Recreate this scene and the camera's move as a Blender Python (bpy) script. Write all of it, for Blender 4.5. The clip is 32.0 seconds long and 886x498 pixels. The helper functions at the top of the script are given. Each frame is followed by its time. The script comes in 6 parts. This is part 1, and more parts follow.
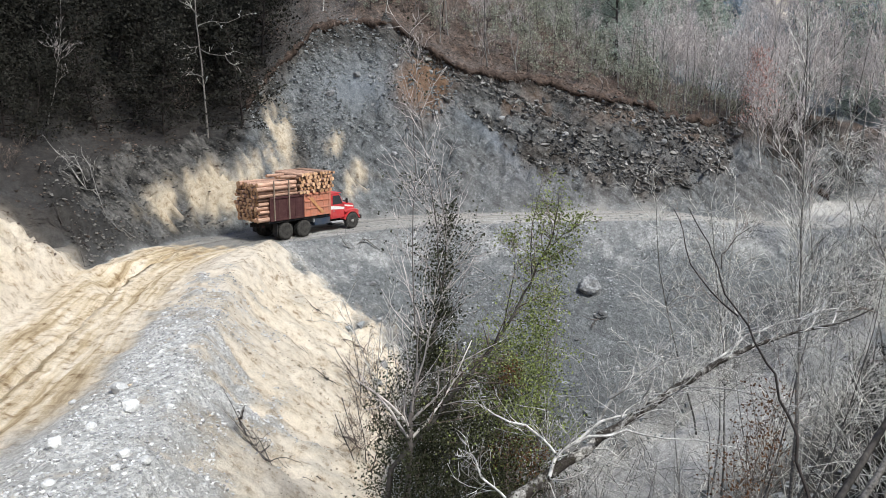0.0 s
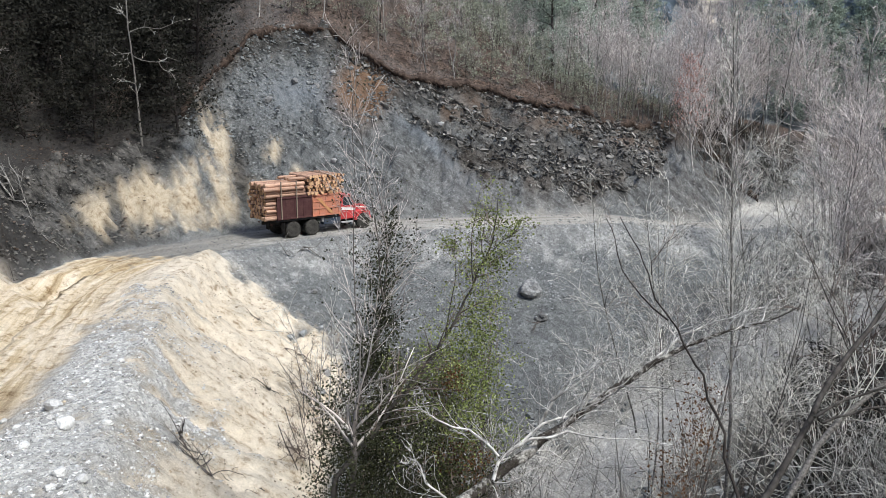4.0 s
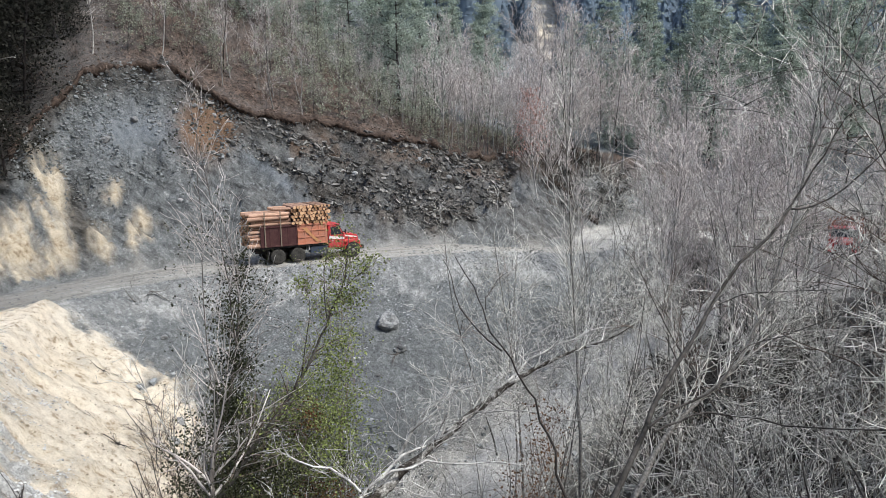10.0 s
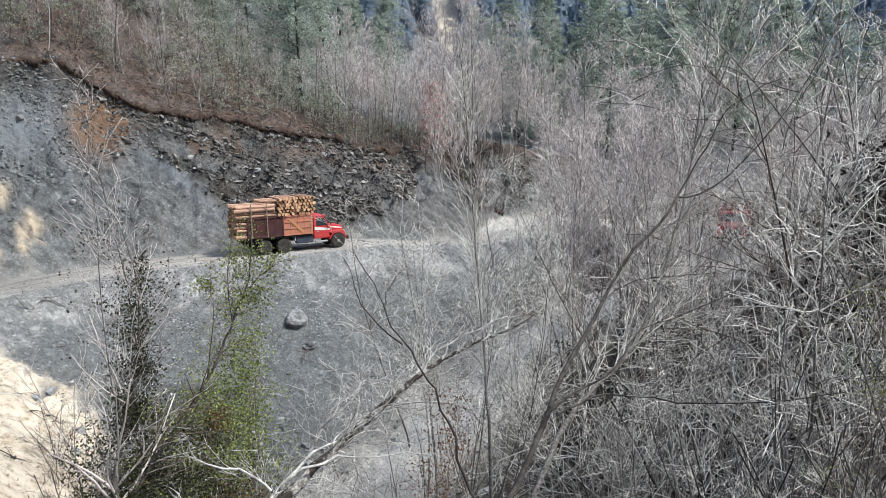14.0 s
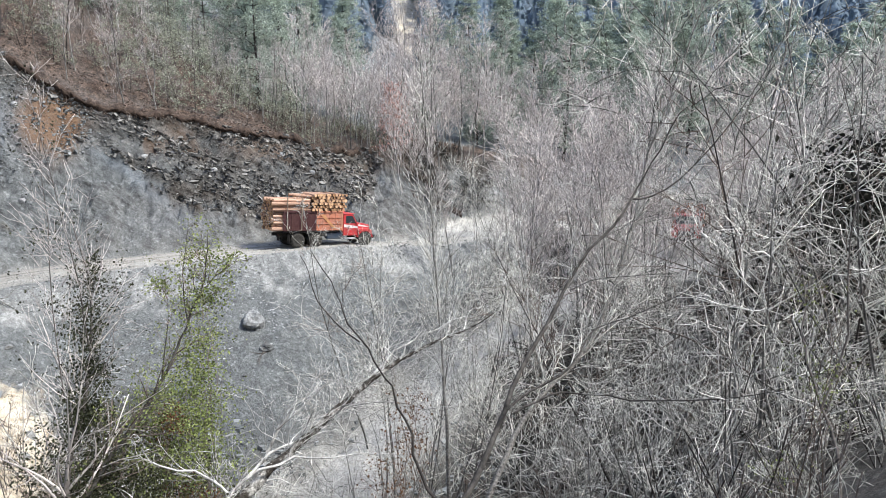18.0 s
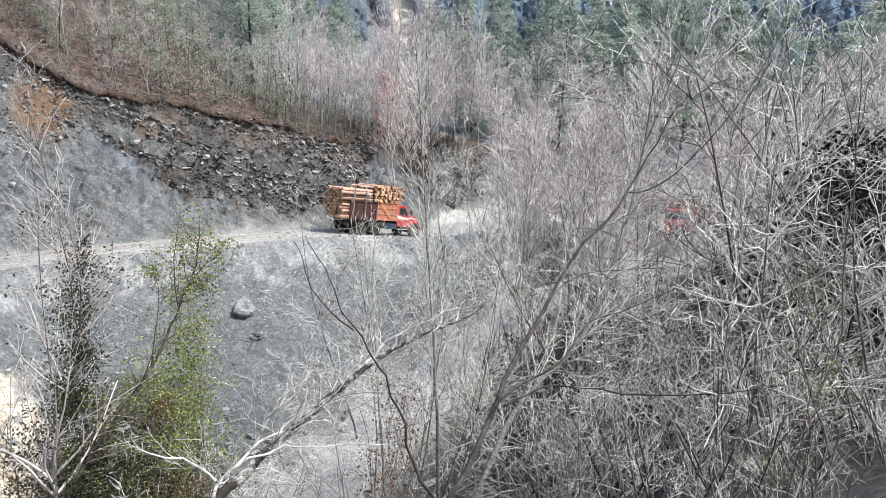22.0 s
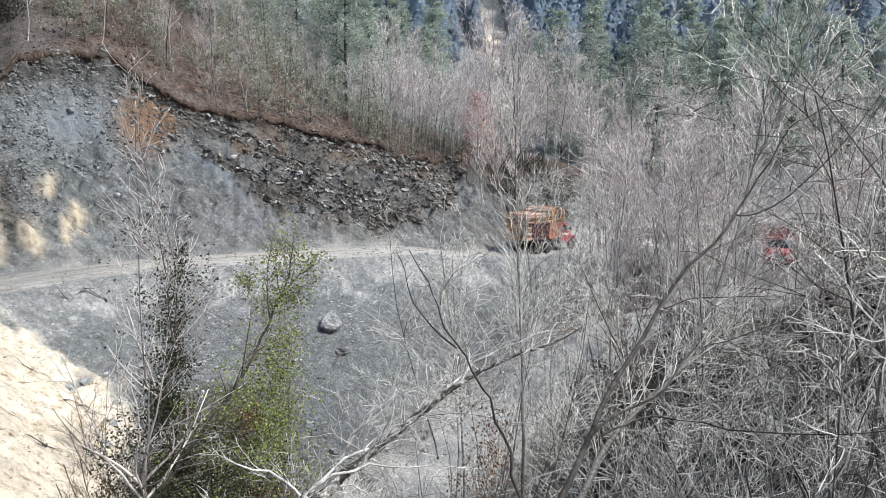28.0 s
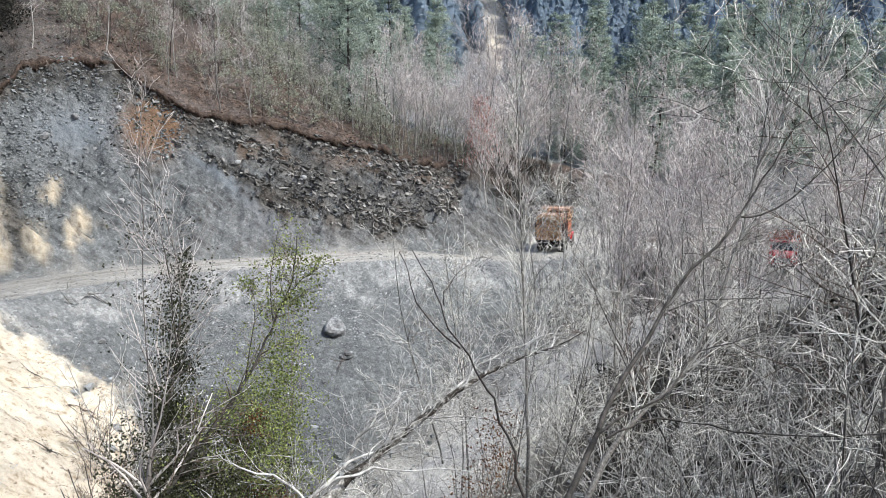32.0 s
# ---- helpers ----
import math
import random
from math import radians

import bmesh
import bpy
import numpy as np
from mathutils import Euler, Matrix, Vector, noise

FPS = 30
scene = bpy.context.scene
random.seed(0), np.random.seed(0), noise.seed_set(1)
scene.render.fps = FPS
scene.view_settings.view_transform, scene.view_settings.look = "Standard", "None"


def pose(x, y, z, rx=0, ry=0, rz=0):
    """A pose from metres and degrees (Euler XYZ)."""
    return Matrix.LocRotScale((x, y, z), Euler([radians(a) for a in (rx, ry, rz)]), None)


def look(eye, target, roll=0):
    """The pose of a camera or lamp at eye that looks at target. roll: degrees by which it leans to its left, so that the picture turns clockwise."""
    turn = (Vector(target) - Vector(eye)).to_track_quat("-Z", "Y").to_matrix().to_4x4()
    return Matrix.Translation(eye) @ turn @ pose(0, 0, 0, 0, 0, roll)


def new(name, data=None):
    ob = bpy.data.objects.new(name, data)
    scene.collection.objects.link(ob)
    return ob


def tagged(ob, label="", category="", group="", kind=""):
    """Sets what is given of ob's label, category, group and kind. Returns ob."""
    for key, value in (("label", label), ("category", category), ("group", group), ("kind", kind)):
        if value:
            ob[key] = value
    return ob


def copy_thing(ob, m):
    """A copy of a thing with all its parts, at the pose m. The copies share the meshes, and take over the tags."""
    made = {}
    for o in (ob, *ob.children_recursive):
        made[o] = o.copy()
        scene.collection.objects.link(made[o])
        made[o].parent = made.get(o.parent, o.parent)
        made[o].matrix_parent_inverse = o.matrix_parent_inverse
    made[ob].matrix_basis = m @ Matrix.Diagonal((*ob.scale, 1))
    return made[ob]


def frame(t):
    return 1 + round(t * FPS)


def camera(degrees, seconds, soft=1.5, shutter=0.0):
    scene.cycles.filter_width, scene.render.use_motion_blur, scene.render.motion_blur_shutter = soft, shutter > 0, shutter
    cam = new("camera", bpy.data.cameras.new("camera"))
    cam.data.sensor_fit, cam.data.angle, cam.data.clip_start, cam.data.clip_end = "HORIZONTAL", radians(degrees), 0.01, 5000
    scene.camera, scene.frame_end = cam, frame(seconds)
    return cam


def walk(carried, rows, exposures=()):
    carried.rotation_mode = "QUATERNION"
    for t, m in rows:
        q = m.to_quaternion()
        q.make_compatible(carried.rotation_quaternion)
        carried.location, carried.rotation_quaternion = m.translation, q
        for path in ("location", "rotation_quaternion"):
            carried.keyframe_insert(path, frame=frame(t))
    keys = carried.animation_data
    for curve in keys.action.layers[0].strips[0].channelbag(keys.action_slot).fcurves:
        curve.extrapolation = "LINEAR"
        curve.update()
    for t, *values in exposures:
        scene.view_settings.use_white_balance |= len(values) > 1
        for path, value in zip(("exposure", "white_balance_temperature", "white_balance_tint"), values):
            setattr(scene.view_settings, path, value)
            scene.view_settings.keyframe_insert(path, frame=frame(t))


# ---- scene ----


def view(x, y, z, yaw, pitch, roll):
    """A hand-held camera at x, y, z: yaw to the left of +y, pitch up, roll, in degrees."""
    return pose(x, y, z, 90 + pitch, 0, yaw) @ pose(0, 0, 0, 0, 0, roll)


cam = camera(57.5, 32.0, soft=0.55)
HELD = [
        (0.0, -0.06, 0.38, 8.34, 0.02, -10.99, 0.01), (0.5, -0.05, 0.38, 8.33, -0.46, -10.95, -0.27), (1.0, -0.05, 0.37, 8.35, -1.27, -10.98, -0.17),
        (1.5, -0.05, 0.35, 8.36, -2.18, -11.23, -0.13), (2.0, -0.04, 0.34, 8.37, -2.65, -11.41, 0.07), (2.5, -0.04, 0.33, 8.38, -2.68, -11.32, 0.04),
        (4.5, -0.05, 0.27, 8.42, -5.08, -10.51, -0.21), (5.0, -0.06, 0.25, 8.44, -6.08, -10.43, -0.18), (5.5, -0.06, 0.22, 8.45, -7.22, -10.21, -0.27),
        (6.0, -0.06, 0.18, 8.46, -8.83, -10.72, -0.44), (6.5, -0.05, 0.16, 8.46, -9.97, -10.74, -0.38), (7.0, -0.06, 0.14, 8.47, -10.00, -10.11, -0.41),
        (7.5, -0.04, 0.12, 8.49, -10.23, -8.96, -0.78), (8.0, -0.03, 0.10, 8.49, -10.94, -9.18, -0.97), (8.5, -0.03, 0.05, 8.50, -11.46, -8.97, -0.92),
        (9.0, -0.02, 0.01, 8.50, -12.79, -8.95, -0.99), (9.5, -0.01, -0.01, 8.54, -13.73, -8.60, -0.99), (10.0, 0.01, -0.07, 8.56, -14.49, -8.51, -1.20),
        (10.5, 0.03, -0.11, 8.57, -15.66, -8.68, -1.30), (11.0, 0.04, -0.14, 8.58, -16.75, -8.80, -1.51), (11.5, 0.03, -0.16, 8.59, -17.59, -9.04, -1.65),
        (12.0, 0.01, -0.23, 8.60, -18.21, -8.75, -1.69), (12.5, 0.00, -0.32, 8.60, -18.86, -8.80, -1.57), (13.0, 0.02, -0.25, 8.61, -19.71, -9.11, -1.61),
        (13.5, 0.03, -0.25, 8.61, -20.30, -9.20, -1.78), (14.0, 0.03, -0.29, 8.62, -21.03, -9.16, -1.90), (14.5, 0.03, -0.32, 8.62, -21.61, -9.12, -1.86),
        (16.5, 0.03, -0.36, 8.62, -23.17, -8.87, -1.92), (17.0, 0.03, -0.38, 8.62, -23.31, -8.94, -1.88), (17.5, 0.02, -0.38, 8.61, -23.60, -8.99, -1.50),
        (18.0, 0.02, -0.36, 8.60, -23.99, -9.13, -1.30), (18.5, 0.02, -0.33, 8.59, -24.06, -8.69, -1.15), (19.0, 0.02, -0.30, 8.59, -24.03, -8.94, -1.03),
        (19.5, 0.02, -0.31, 8.59, -24.02, -9.10, -0.93), (20.0, 0.03, -0.31, 8.59, -24.25, -9.29, -0.86), (20.5, 0.03, -0.32, 8.58, -24.41, -9.62, -0.66),
        (21.0, 0.02, -0.31, 8.57, -24.45, -9.89, -0.35), (21.5, 0.02, -0.31, 8.56, -24.44, -9.71, -0.31), (22.0, 0.02, -0.26, 8.56, -24.57, -9.72, -0.24),
        (22.5, 0.04, -0.20, 8.55, -24.52, -9.42, -0.41), (23.0, 0.05, -0.09, 8.53, -23.77, -9.23, -0.21), (23.5, 0.03, 0.01, 8.51, -22.15, -9.04, 0.13),
        (24.0, 0.02, 0.07, 8.50, -19.87, -8.76, 0.16), (24.5, 0.02, 0.14, 8.48, -19.21, -8.63, 0.49), (25.0, 0.00, 0.18, 8.46, -19.02, -8.38, 0.74),
        (25.5, -0.01, 0.20, 8.46, -18.57, -7.75, 0.73), (27.5, -0.02, 0.20, 8.44, -18.54, -7.85, 0.69), (28.0, -0.00, 0.21, 8.43, -18.52, -8.26, 0.59),
        (28.5, 0.01, 0.21, 8.43, -18.57, -8.22, 0.44), (29.0, 0.02, 0.20, 8.43, -18.64, -8.30, 0.32), (29.5, 0.03, 0.21, 8.42, -18.58, -8.38, 0.23),
        (30.0, 0.02, 0.21, 8.40, -18.63, -8.53, 0.42), (30.5, 0.02, 0.21, 8.39, -18.67, -8.52, 0.38), (31.0, 0.02, 0.21, 8.40, -18.52, -8.18, 0.35),
        (31.5, 0.01, 0.21, 8.39, -18.38, -7.78, 0.28), (32.0, 0.01, 0.22, 8.39, -18.24, -7.93, 0.31),
]
walk(cam, [(t, view(*r)) for t, *r in HELD], exposures=[(0.0, 1.12), (2.0, 1.12), (6.0, 1.08), (9.0, 1.1), (12.0, 1.24), (14.0, 1.3), (17.0, 1.58), (19.0, 1.6), (22.0, 1.72), (25.0, 1.5), (32.0, 1.48)])

# ---- world and light: thin bright cloud, soft sun from behind the camera's right ----
SUN_ELEV, SUN_AZ = 54.0, 132.0
world = bpy.data.worlds.new("sky")
scene.world = world
world.use_nodes = True
wn = world.node_tree.nodes
sky = wn.new("ShaderNodeTexSky")
sky.sky_type = "NISHITA"
sky.sun_disc = False
sky.sun_elevation, sky.sun_rotation = radians(SUN_ELEV), radians(SUN_AZ)
sky.air_density, sky.dust_density, sky.ozone_density = 1.0, 1.5, 1.0
wn["Background"].inputs["Strength"].default_value = 0.11
world.node_tree.links.new(sky.outputs["Color"], wn["Background"].inputs["Color"])
sun = new("sun", bpy.data.lights.new("sun", "SUN"))
sun.data.energy, sun.data.angle, sun.data.color = 2.1, radians(10), (0.99, 1.0, 0.955)
SD = Vector((math.sin(radians(SUN_AZ)) * math.cos(radians(SUN_ELEV)), math.cos(radians(SUN_AZ)) * math.cos(radians(SUN_ELEV)), math.sin(radians(SUN_ELEV))))
sun.matrix_world = look(SD * 60, (0, 0, 0))


# ---- materials ----
class Mat:
    """Small helper to write node materials."""

    def __init__(self, name, rough=0.9, metal=0.0):
        self.m = bpy.data.materials.new(name)
        self.m.use_nodes = True
        self.t = self.m.node_tree
        self.b = self.t.nodes["Principled BSDF"]
        self.b.inputs["Roughness"].default_value = rough
        self.b.inputs["Metallic"].default_value = metal
        self.b.inputs["Specular IOR Level"].default_value = 0.12 if rough > 0.5 else 0.4

    def node(self, kind, **props):
        n = self.t.nodes.new(kind)
        for k, v in props.items():
            if k == "blend":
                n.blend_type = v
            elif k == "dtype":
                n.data_type = v
            elif k == "op":
                n.operation = v
            elif k == "attr":
                n.attribute_name = v
            elif k == "feature":
                n.feature = v
        return n

    def link(self, a, b):
        self.t.links.new(a, b)

    def coord(self, which="Object"):
        return self.node("ShaderNodeTexCoord").outputs[which]

    def noise(self, scale, detail=5.0, rough=0.6, src=None, stretch=None):
        n = self.node("ShaderNodeTexNoise")
        n.inputs["Scale"].default_value, n.inputs["Detail"].default_value, n.inputs["Roughness"].default_value = scale, detail, rough
        src = src or self.coord()
        if stretch:
            mp = self.node("ShaderNodeMapping")
            mp.inputs["Scale"].default_value = stretch
            self.link(src, mp.inputs["Vector"])
            src = mp.outputs["Vector"]
        self.link(src, n.inputs["Vector"])
        return n.outputs["Fac"]

    def cells(self, scale, src=None, out="Distance"):
        n = self.node("ShaderNodeTexVoronoi")
        n.inputs["Scale"].default_value = scale
        self.link(src or self.coord(), n.inputs["Vector"])
        return n.outputs[out]

    def ramp(self, fac, stops):
        n = self.node("ShaderNodeValToRGB")
        e = n.color_ramp.elements
        while len(e) < len(stops):
            e.new(0.5)
        for el, (p, c) in zip(e, stops):
            el.position = p
            el.color = (*c, 1) if not isinstance(c, float) else (c, c, c, 1)
        self.link(fac, n.inputs["Fac"])
        return n.outputs["Color"]

    def mix(self, fac, a, b, blend="MIX"):
        n = self.node("ShaderNodeMix", dtype="RGBA", blend=blend)
        for sock, v in ((n.inputs[0], fac), (n.inputs[6], a), (n.inputs[7], b)):
            if isinstance(v, (int, float)):
                sock.default_value = v
            elif isinstance(v, tuple):
                sock.default_value = (*v, 1)
            else:
                self.link(v, sock)
        return n.outputs[2]

    def math(self, op, a, b=0.0):
        n = self.node("ShaderNodeMath", op=op)
        for sock, v in ((n.inputs[0], a), (n.inputs[1], b)):
            if isinstance(v, (int, float)):
                sock.default_value = v
            else:
                self.link(v, sock)
        return n.outputs[0]

    def color(self, c):
        if isinstance(c, tuple):
            self.b.inputs["Base Color"].default_value = (*c, 1)
        else:
            self.link(c, self.b.inputs["Base Color"])
        return self

    def bump(self, height, strength=0.5, dist=0.05):
        n = self.node("ShaderNodeBump")
        n.inputs["Strength"].default_value, n.inputs["Distance"].default_value = strength, dist
        self.link(height, n.inputs["Height"])
        self.link(n.outputs["Normal"], self.b.inputs["Normal"])
        return self

    def random(self):
        return self.node("ShaderNodeObjectInfo").outputs["Random"]

    def island(self):
        return self.node("ShaderNodeNewGeometry").outputs["Random Per Island"]


def simple(name, dark, light, scale=6.0, rough=0.9, metal=0.0, vary="", bump=0.3, bdist=0.02, stretch=None, leaf=0.0, span=(0.45, 1.0, 1.4)):
    """A two-tone mottled material; vary: 'island' or 'object' shifts its tone from piece to piece."""
    m = Mat(name, rough, metal)
    n = m.noise(scale, 6, 0.65, stretch=stretch)
    c = m.ramp(n, [(0.3, dark), (0.7, light)])
    if vary:
        r = m.island() if vary == "island" else m.random()
        c = m.mix(1.0, c, m.ramp(r, [(0.0, span[0]), (0.55, span[1]), (1.0, span[2])]), "MULTIPLY")
    m.color(c)
    if leaf:
        # thin leaves let part of the light through
        tr = m.node("ShaderNodeBsdfTranslucent")
        m.link(c, tr.inputs["Color"])
        mx = m.node("ShaderNodeMixShader")
        mx.inputs[0].default_value = leaf
        m.link(m.b.outputs[0], mx.inputs[1])
        m.link(tr.outputs[0], mx.inputs[2])
        m.link(mx.outputs[0], m.t.nodes["Material Output"].inputs["Surface"])
    if bump:
        m.bump(n, bump, bdist)
    return m.m


def peeling(name, bark, wood):
    """Dark cracked bark that has peeled off pale wood in long patches."""
    m = Mat(name, 0.9)
    patch, fine = m.noise(3.2, 6, 0.7, stretch=(1, 1, 0.7)), m.noise(30, 5, 0.7)
    c = m.mix(m.ramp(patch, [(0.5, 0.0), (0.66, 1.0)]), bark, wood)
    m.color(m.mix(1.0, c, m.ramp(fine, [(0.35, (0.5, 0.48, 0.46)), (0.6, (1.15, 1.15, 1.15))]), "MULTIPLY"))
    m.bump(m.math("ADD", fine, m.math("MULTIPLY", patch, 2.0)), 0.9, 0.04)
    return m.m


def earth_material():
    """Hillside: slate-grey rubble, sandy tan earth, leaf litter, dark soil, road dust, painted shade and far haze,
    mixed by the ground's own soil masks.
    """
    m = Mat("earth", 0.95)
    co = m.coord()
    za = m.node("ShaderNodeAttribute", attr="soil_a")
    zb = m.node("ShaderNodeAttribute", attr="soil_b")
    zc = m.node("ShaderNodeAttribute", attr="soil_c")
    sc = m.node("ShaderNodeSeparateColor")
    m.link(zc.outputs["Color"], sc.inputs[0])
    sa, sb = m.node("ShaderNodeSeparateColor"), m.node("ShaderNodeSeparateColor")
    m.link(za.outputs["Color"], sa.inputs[0])
    m.link(zb.outputs["Color"], sb.inputs[0])
    n_big, n_mid, n_fine = m.noise(0.35, 4, 0.6, co), m.noise(2.2, 7, 0.7, co), m.noise(16, 6, 0.75, co)
    tone = m.cells(7, co, "Color")
    grey = m.mix(n_big, (0.118, 0.124, 0.126), (0.19, 0.196, 0.195))
    grey = m.mix(1.0, grey, m.ramp(n_mid, [(0.3, (0.68, 0.68, 0.69)), (0.5, (1.0, 1.0, 1.0)), (0.72, (1.3, 1.29, 1.27))]), "MULTIPLY")
    grey = m.mix(1.0, grey, m.ramp(n_fine, [(0.35, (0.66, 0.66, 0.66)), (0.5, (1.0, 1.0, 1.0)), (0.68, (1.4, 1.4, 1.38))]), "MULTIPLY")
    grey = m.mix(1.0, grey, m.ramp(tone, [(0.2, (0.82, 0.82, 0.82)), (0.7, (1.05, 1.05, 1.05)), (0.92, (1.5, 1.5, 1.5))]), "MULTIPLY")
    lane = m.node("ShaderNodeAttribute", attr="lane").outputs["Vector"]
    lines = m.noise(1.0, 7, 0.62, lane, (1.5, 2.3, 1))
    rills = m.noise(1.0, 8, 0.72, lane, (13.0, 0.9, 1))
    rill_tone = m.ramp(rills, [(0.3, (0.78, 0.76, 0.74)), (0.42, (0.97, 0.97, 0.96)), (0.7, (1.05, 1.05, 1.05))])
    line_tone = m.ramp(lines, [(0.33, (0.45, 0.37, 0.27)), (0.43, (0.76, 0.68, 0.54)), (0.5, (0.95, 0.9, 0.8)), (0.62, (1.1, 1.1, 1.1))])
    turn = m.node("ShaderNodeMapping")
    turn.inputs["Rotation"].default_value = (0.0, radians(-28), radians(15))
    m.link(co, turn.inputs["Vector"])
    strata = m.noise(1.0, 7, 0.72, turn.outputs["Vector"], (0.45, 1.2, 1.7))
    strata_tone = m.ramp(strata, [(0.34, (0.3, 0.3, 0.3)), (0.47, (0.85, 0.85, 0.85)), (0.56, (1.1, 1.1, 1.1)), (0.7, (1.6, 1.58, 1.55))])
    grey = m.mix(zc.outputs["Alpha"], grey, m.mix(1.0, grey, strata_tone, "MULTIPLY"))
    grey = m.mix(sc.outputs[2], grey, m.mix(1.0, grey, rill_tone, "MULTIPLY"))
    # bluish slate in the cut; far off the same tint paints haze
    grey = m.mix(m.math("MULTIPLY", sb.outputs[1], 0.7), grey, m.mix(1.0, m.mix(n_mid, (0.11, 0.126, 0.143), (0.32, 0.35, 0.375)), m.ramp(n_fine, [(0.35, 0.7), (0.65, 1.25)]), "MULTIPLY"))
    tan = m.mix(n_big, (0.66, 0.555, 0.41), (0.84, 0.76, 0.645))
    tan = m.mix(m.math("MULTIPLY", zc.outputs["Alpha"], 0.42), tan, m.mix(n_mid, (0.36, 0.255, 0.125), (0.62, 0.5, 0.31)))
    tan = m.mix(1.0, tan, m.ramp(n_mid, [(0.34, (0.46, 0.39, 0.32)), (0.44, (0.86, 0.83, 0.79)), (0.52, (1.0, 1.0, 1.0)), (0.66, (1.1, 1.1, 1.1))]), "MULTIPLY")
    tan = m.mix(sc.outputs[1], tan, m.mix(1.0, tan, line_tone, "MULTIPLY"))
    tan = m.mix(sc.outputs[2], tan, m.mix(1.0, tan, rill_tone, "MULTIPLY"))
    tan = m.mix(1.0, tan, m.ramp(n_fine, [(0.33, (0.84, 0.83, 0.81)), (0.5, (1.0, 1.0, 1.0)), (0.68, (1.1, 1.1, 1.1))]), "MULTIPLY")
    litter = m.mix(n_mid, (0.03, 0.0235, 0.0195), (0.135, 0.096, 0.076))
    litter = m.mix(1.0, litter, m.ramp(n_fine, [(0.34, (0.2, 0.2, 0.2)), (0.5, (1.0, 1.0, 1.0)), (0.63, (2.5, 2.35, 2.2))]), "MULTIPLY")
    litter = m.mix(1.0, litter, m.ramp(m.cells(3.4, co, "Color"), [(0.15, (0.5, 0.47, 0.45)), (0.5, (1.0, 1.0, 1.0)), (0.9, (1.5, 1.45, 1.4))]), "MULTIPLY")
    # near-black soil; the same tone paints shade under lip, trees and thicket
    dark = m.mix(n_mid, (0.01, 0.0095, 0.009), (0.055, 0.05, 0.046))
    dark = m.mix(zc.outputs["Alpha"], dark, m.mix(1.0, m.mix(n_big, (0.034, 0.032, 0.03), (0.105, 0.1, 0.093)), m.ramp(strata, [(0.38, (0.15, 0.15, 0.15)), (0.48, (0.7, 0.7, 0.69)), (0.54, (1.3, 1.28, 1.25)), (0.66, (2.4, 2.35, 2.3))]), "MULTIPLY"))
    road = m.mix(n_mid, (0.31, 0.29, 0.255), (0.48, 0.455, 0.415))
    road = m.mix(1.0, road, m.ramp(n_fine, [(0.33, (0.8, 0.8, 0.8)), (0.6, (1.1, 1.1, 1.1))]), "MULTIPLY")
    road = m.mix(sc.outputs[1], road, m.mix(1.0, road, m.ramp(lines, [(0.34, (0.6, 0.58, 0.55)), (0.46, (0.95, 0.94, 0.93)), (0.6, (1.08, 1.08, 1.08))]), "MULTIPLY"))
    pale = m.mix(n_fine, (0.46, 0.45, 0.42), (0.8, 0.78, 0.74))
    pale = m.mix(1.0, pale, m.ramp(tone, [(0.2, (0.75, 0.75, 0.75)), (0.9, (1.25, 1.25, 1.25))]), "MULTIPLY")
    chips = m.cells(21, co, "Color")
    pale = m.mix(1.0, pale, m.ramp(chips, [(0.15, (0.72, 0.72, 0.72)), (0.5, (0.98, 0.98, 0.98)), (0.9, (1.12, 1.12, 1.12))]), "MULTIPLY")
    ochre = m.mix(n_mid, (0.13, 0.075, 0.045), (0.27, 0.165, 0.1))
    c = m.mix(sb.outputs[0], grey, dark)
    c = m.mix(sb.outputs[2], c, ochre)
    c = m.mix(sa.outputs[2], c, road)
    c = m.mix(sa.outputs[0], c, tan)
    c = m.mix(sc.outputs[0], c, pale)
    c = m.mix(sa.outputs[1], c, litter)
    m.color(c)
    h = m.math("ADD", m.math("ADD", m.math("MULTIPLY", n_mid, 0.8), m.math("MULTIPLY", n_fine, 0.5)), m.math("MULTIPLY", m.noise(7, 4, 0.6, co), 0.5))
    h = m.math("ADD", h, m.math("MULTIPLY", m.math("MULTIPLY", lines, sc.outputs[1]), 0.9))
    m.bump(h, 1.0, 0.2)
    return m.m


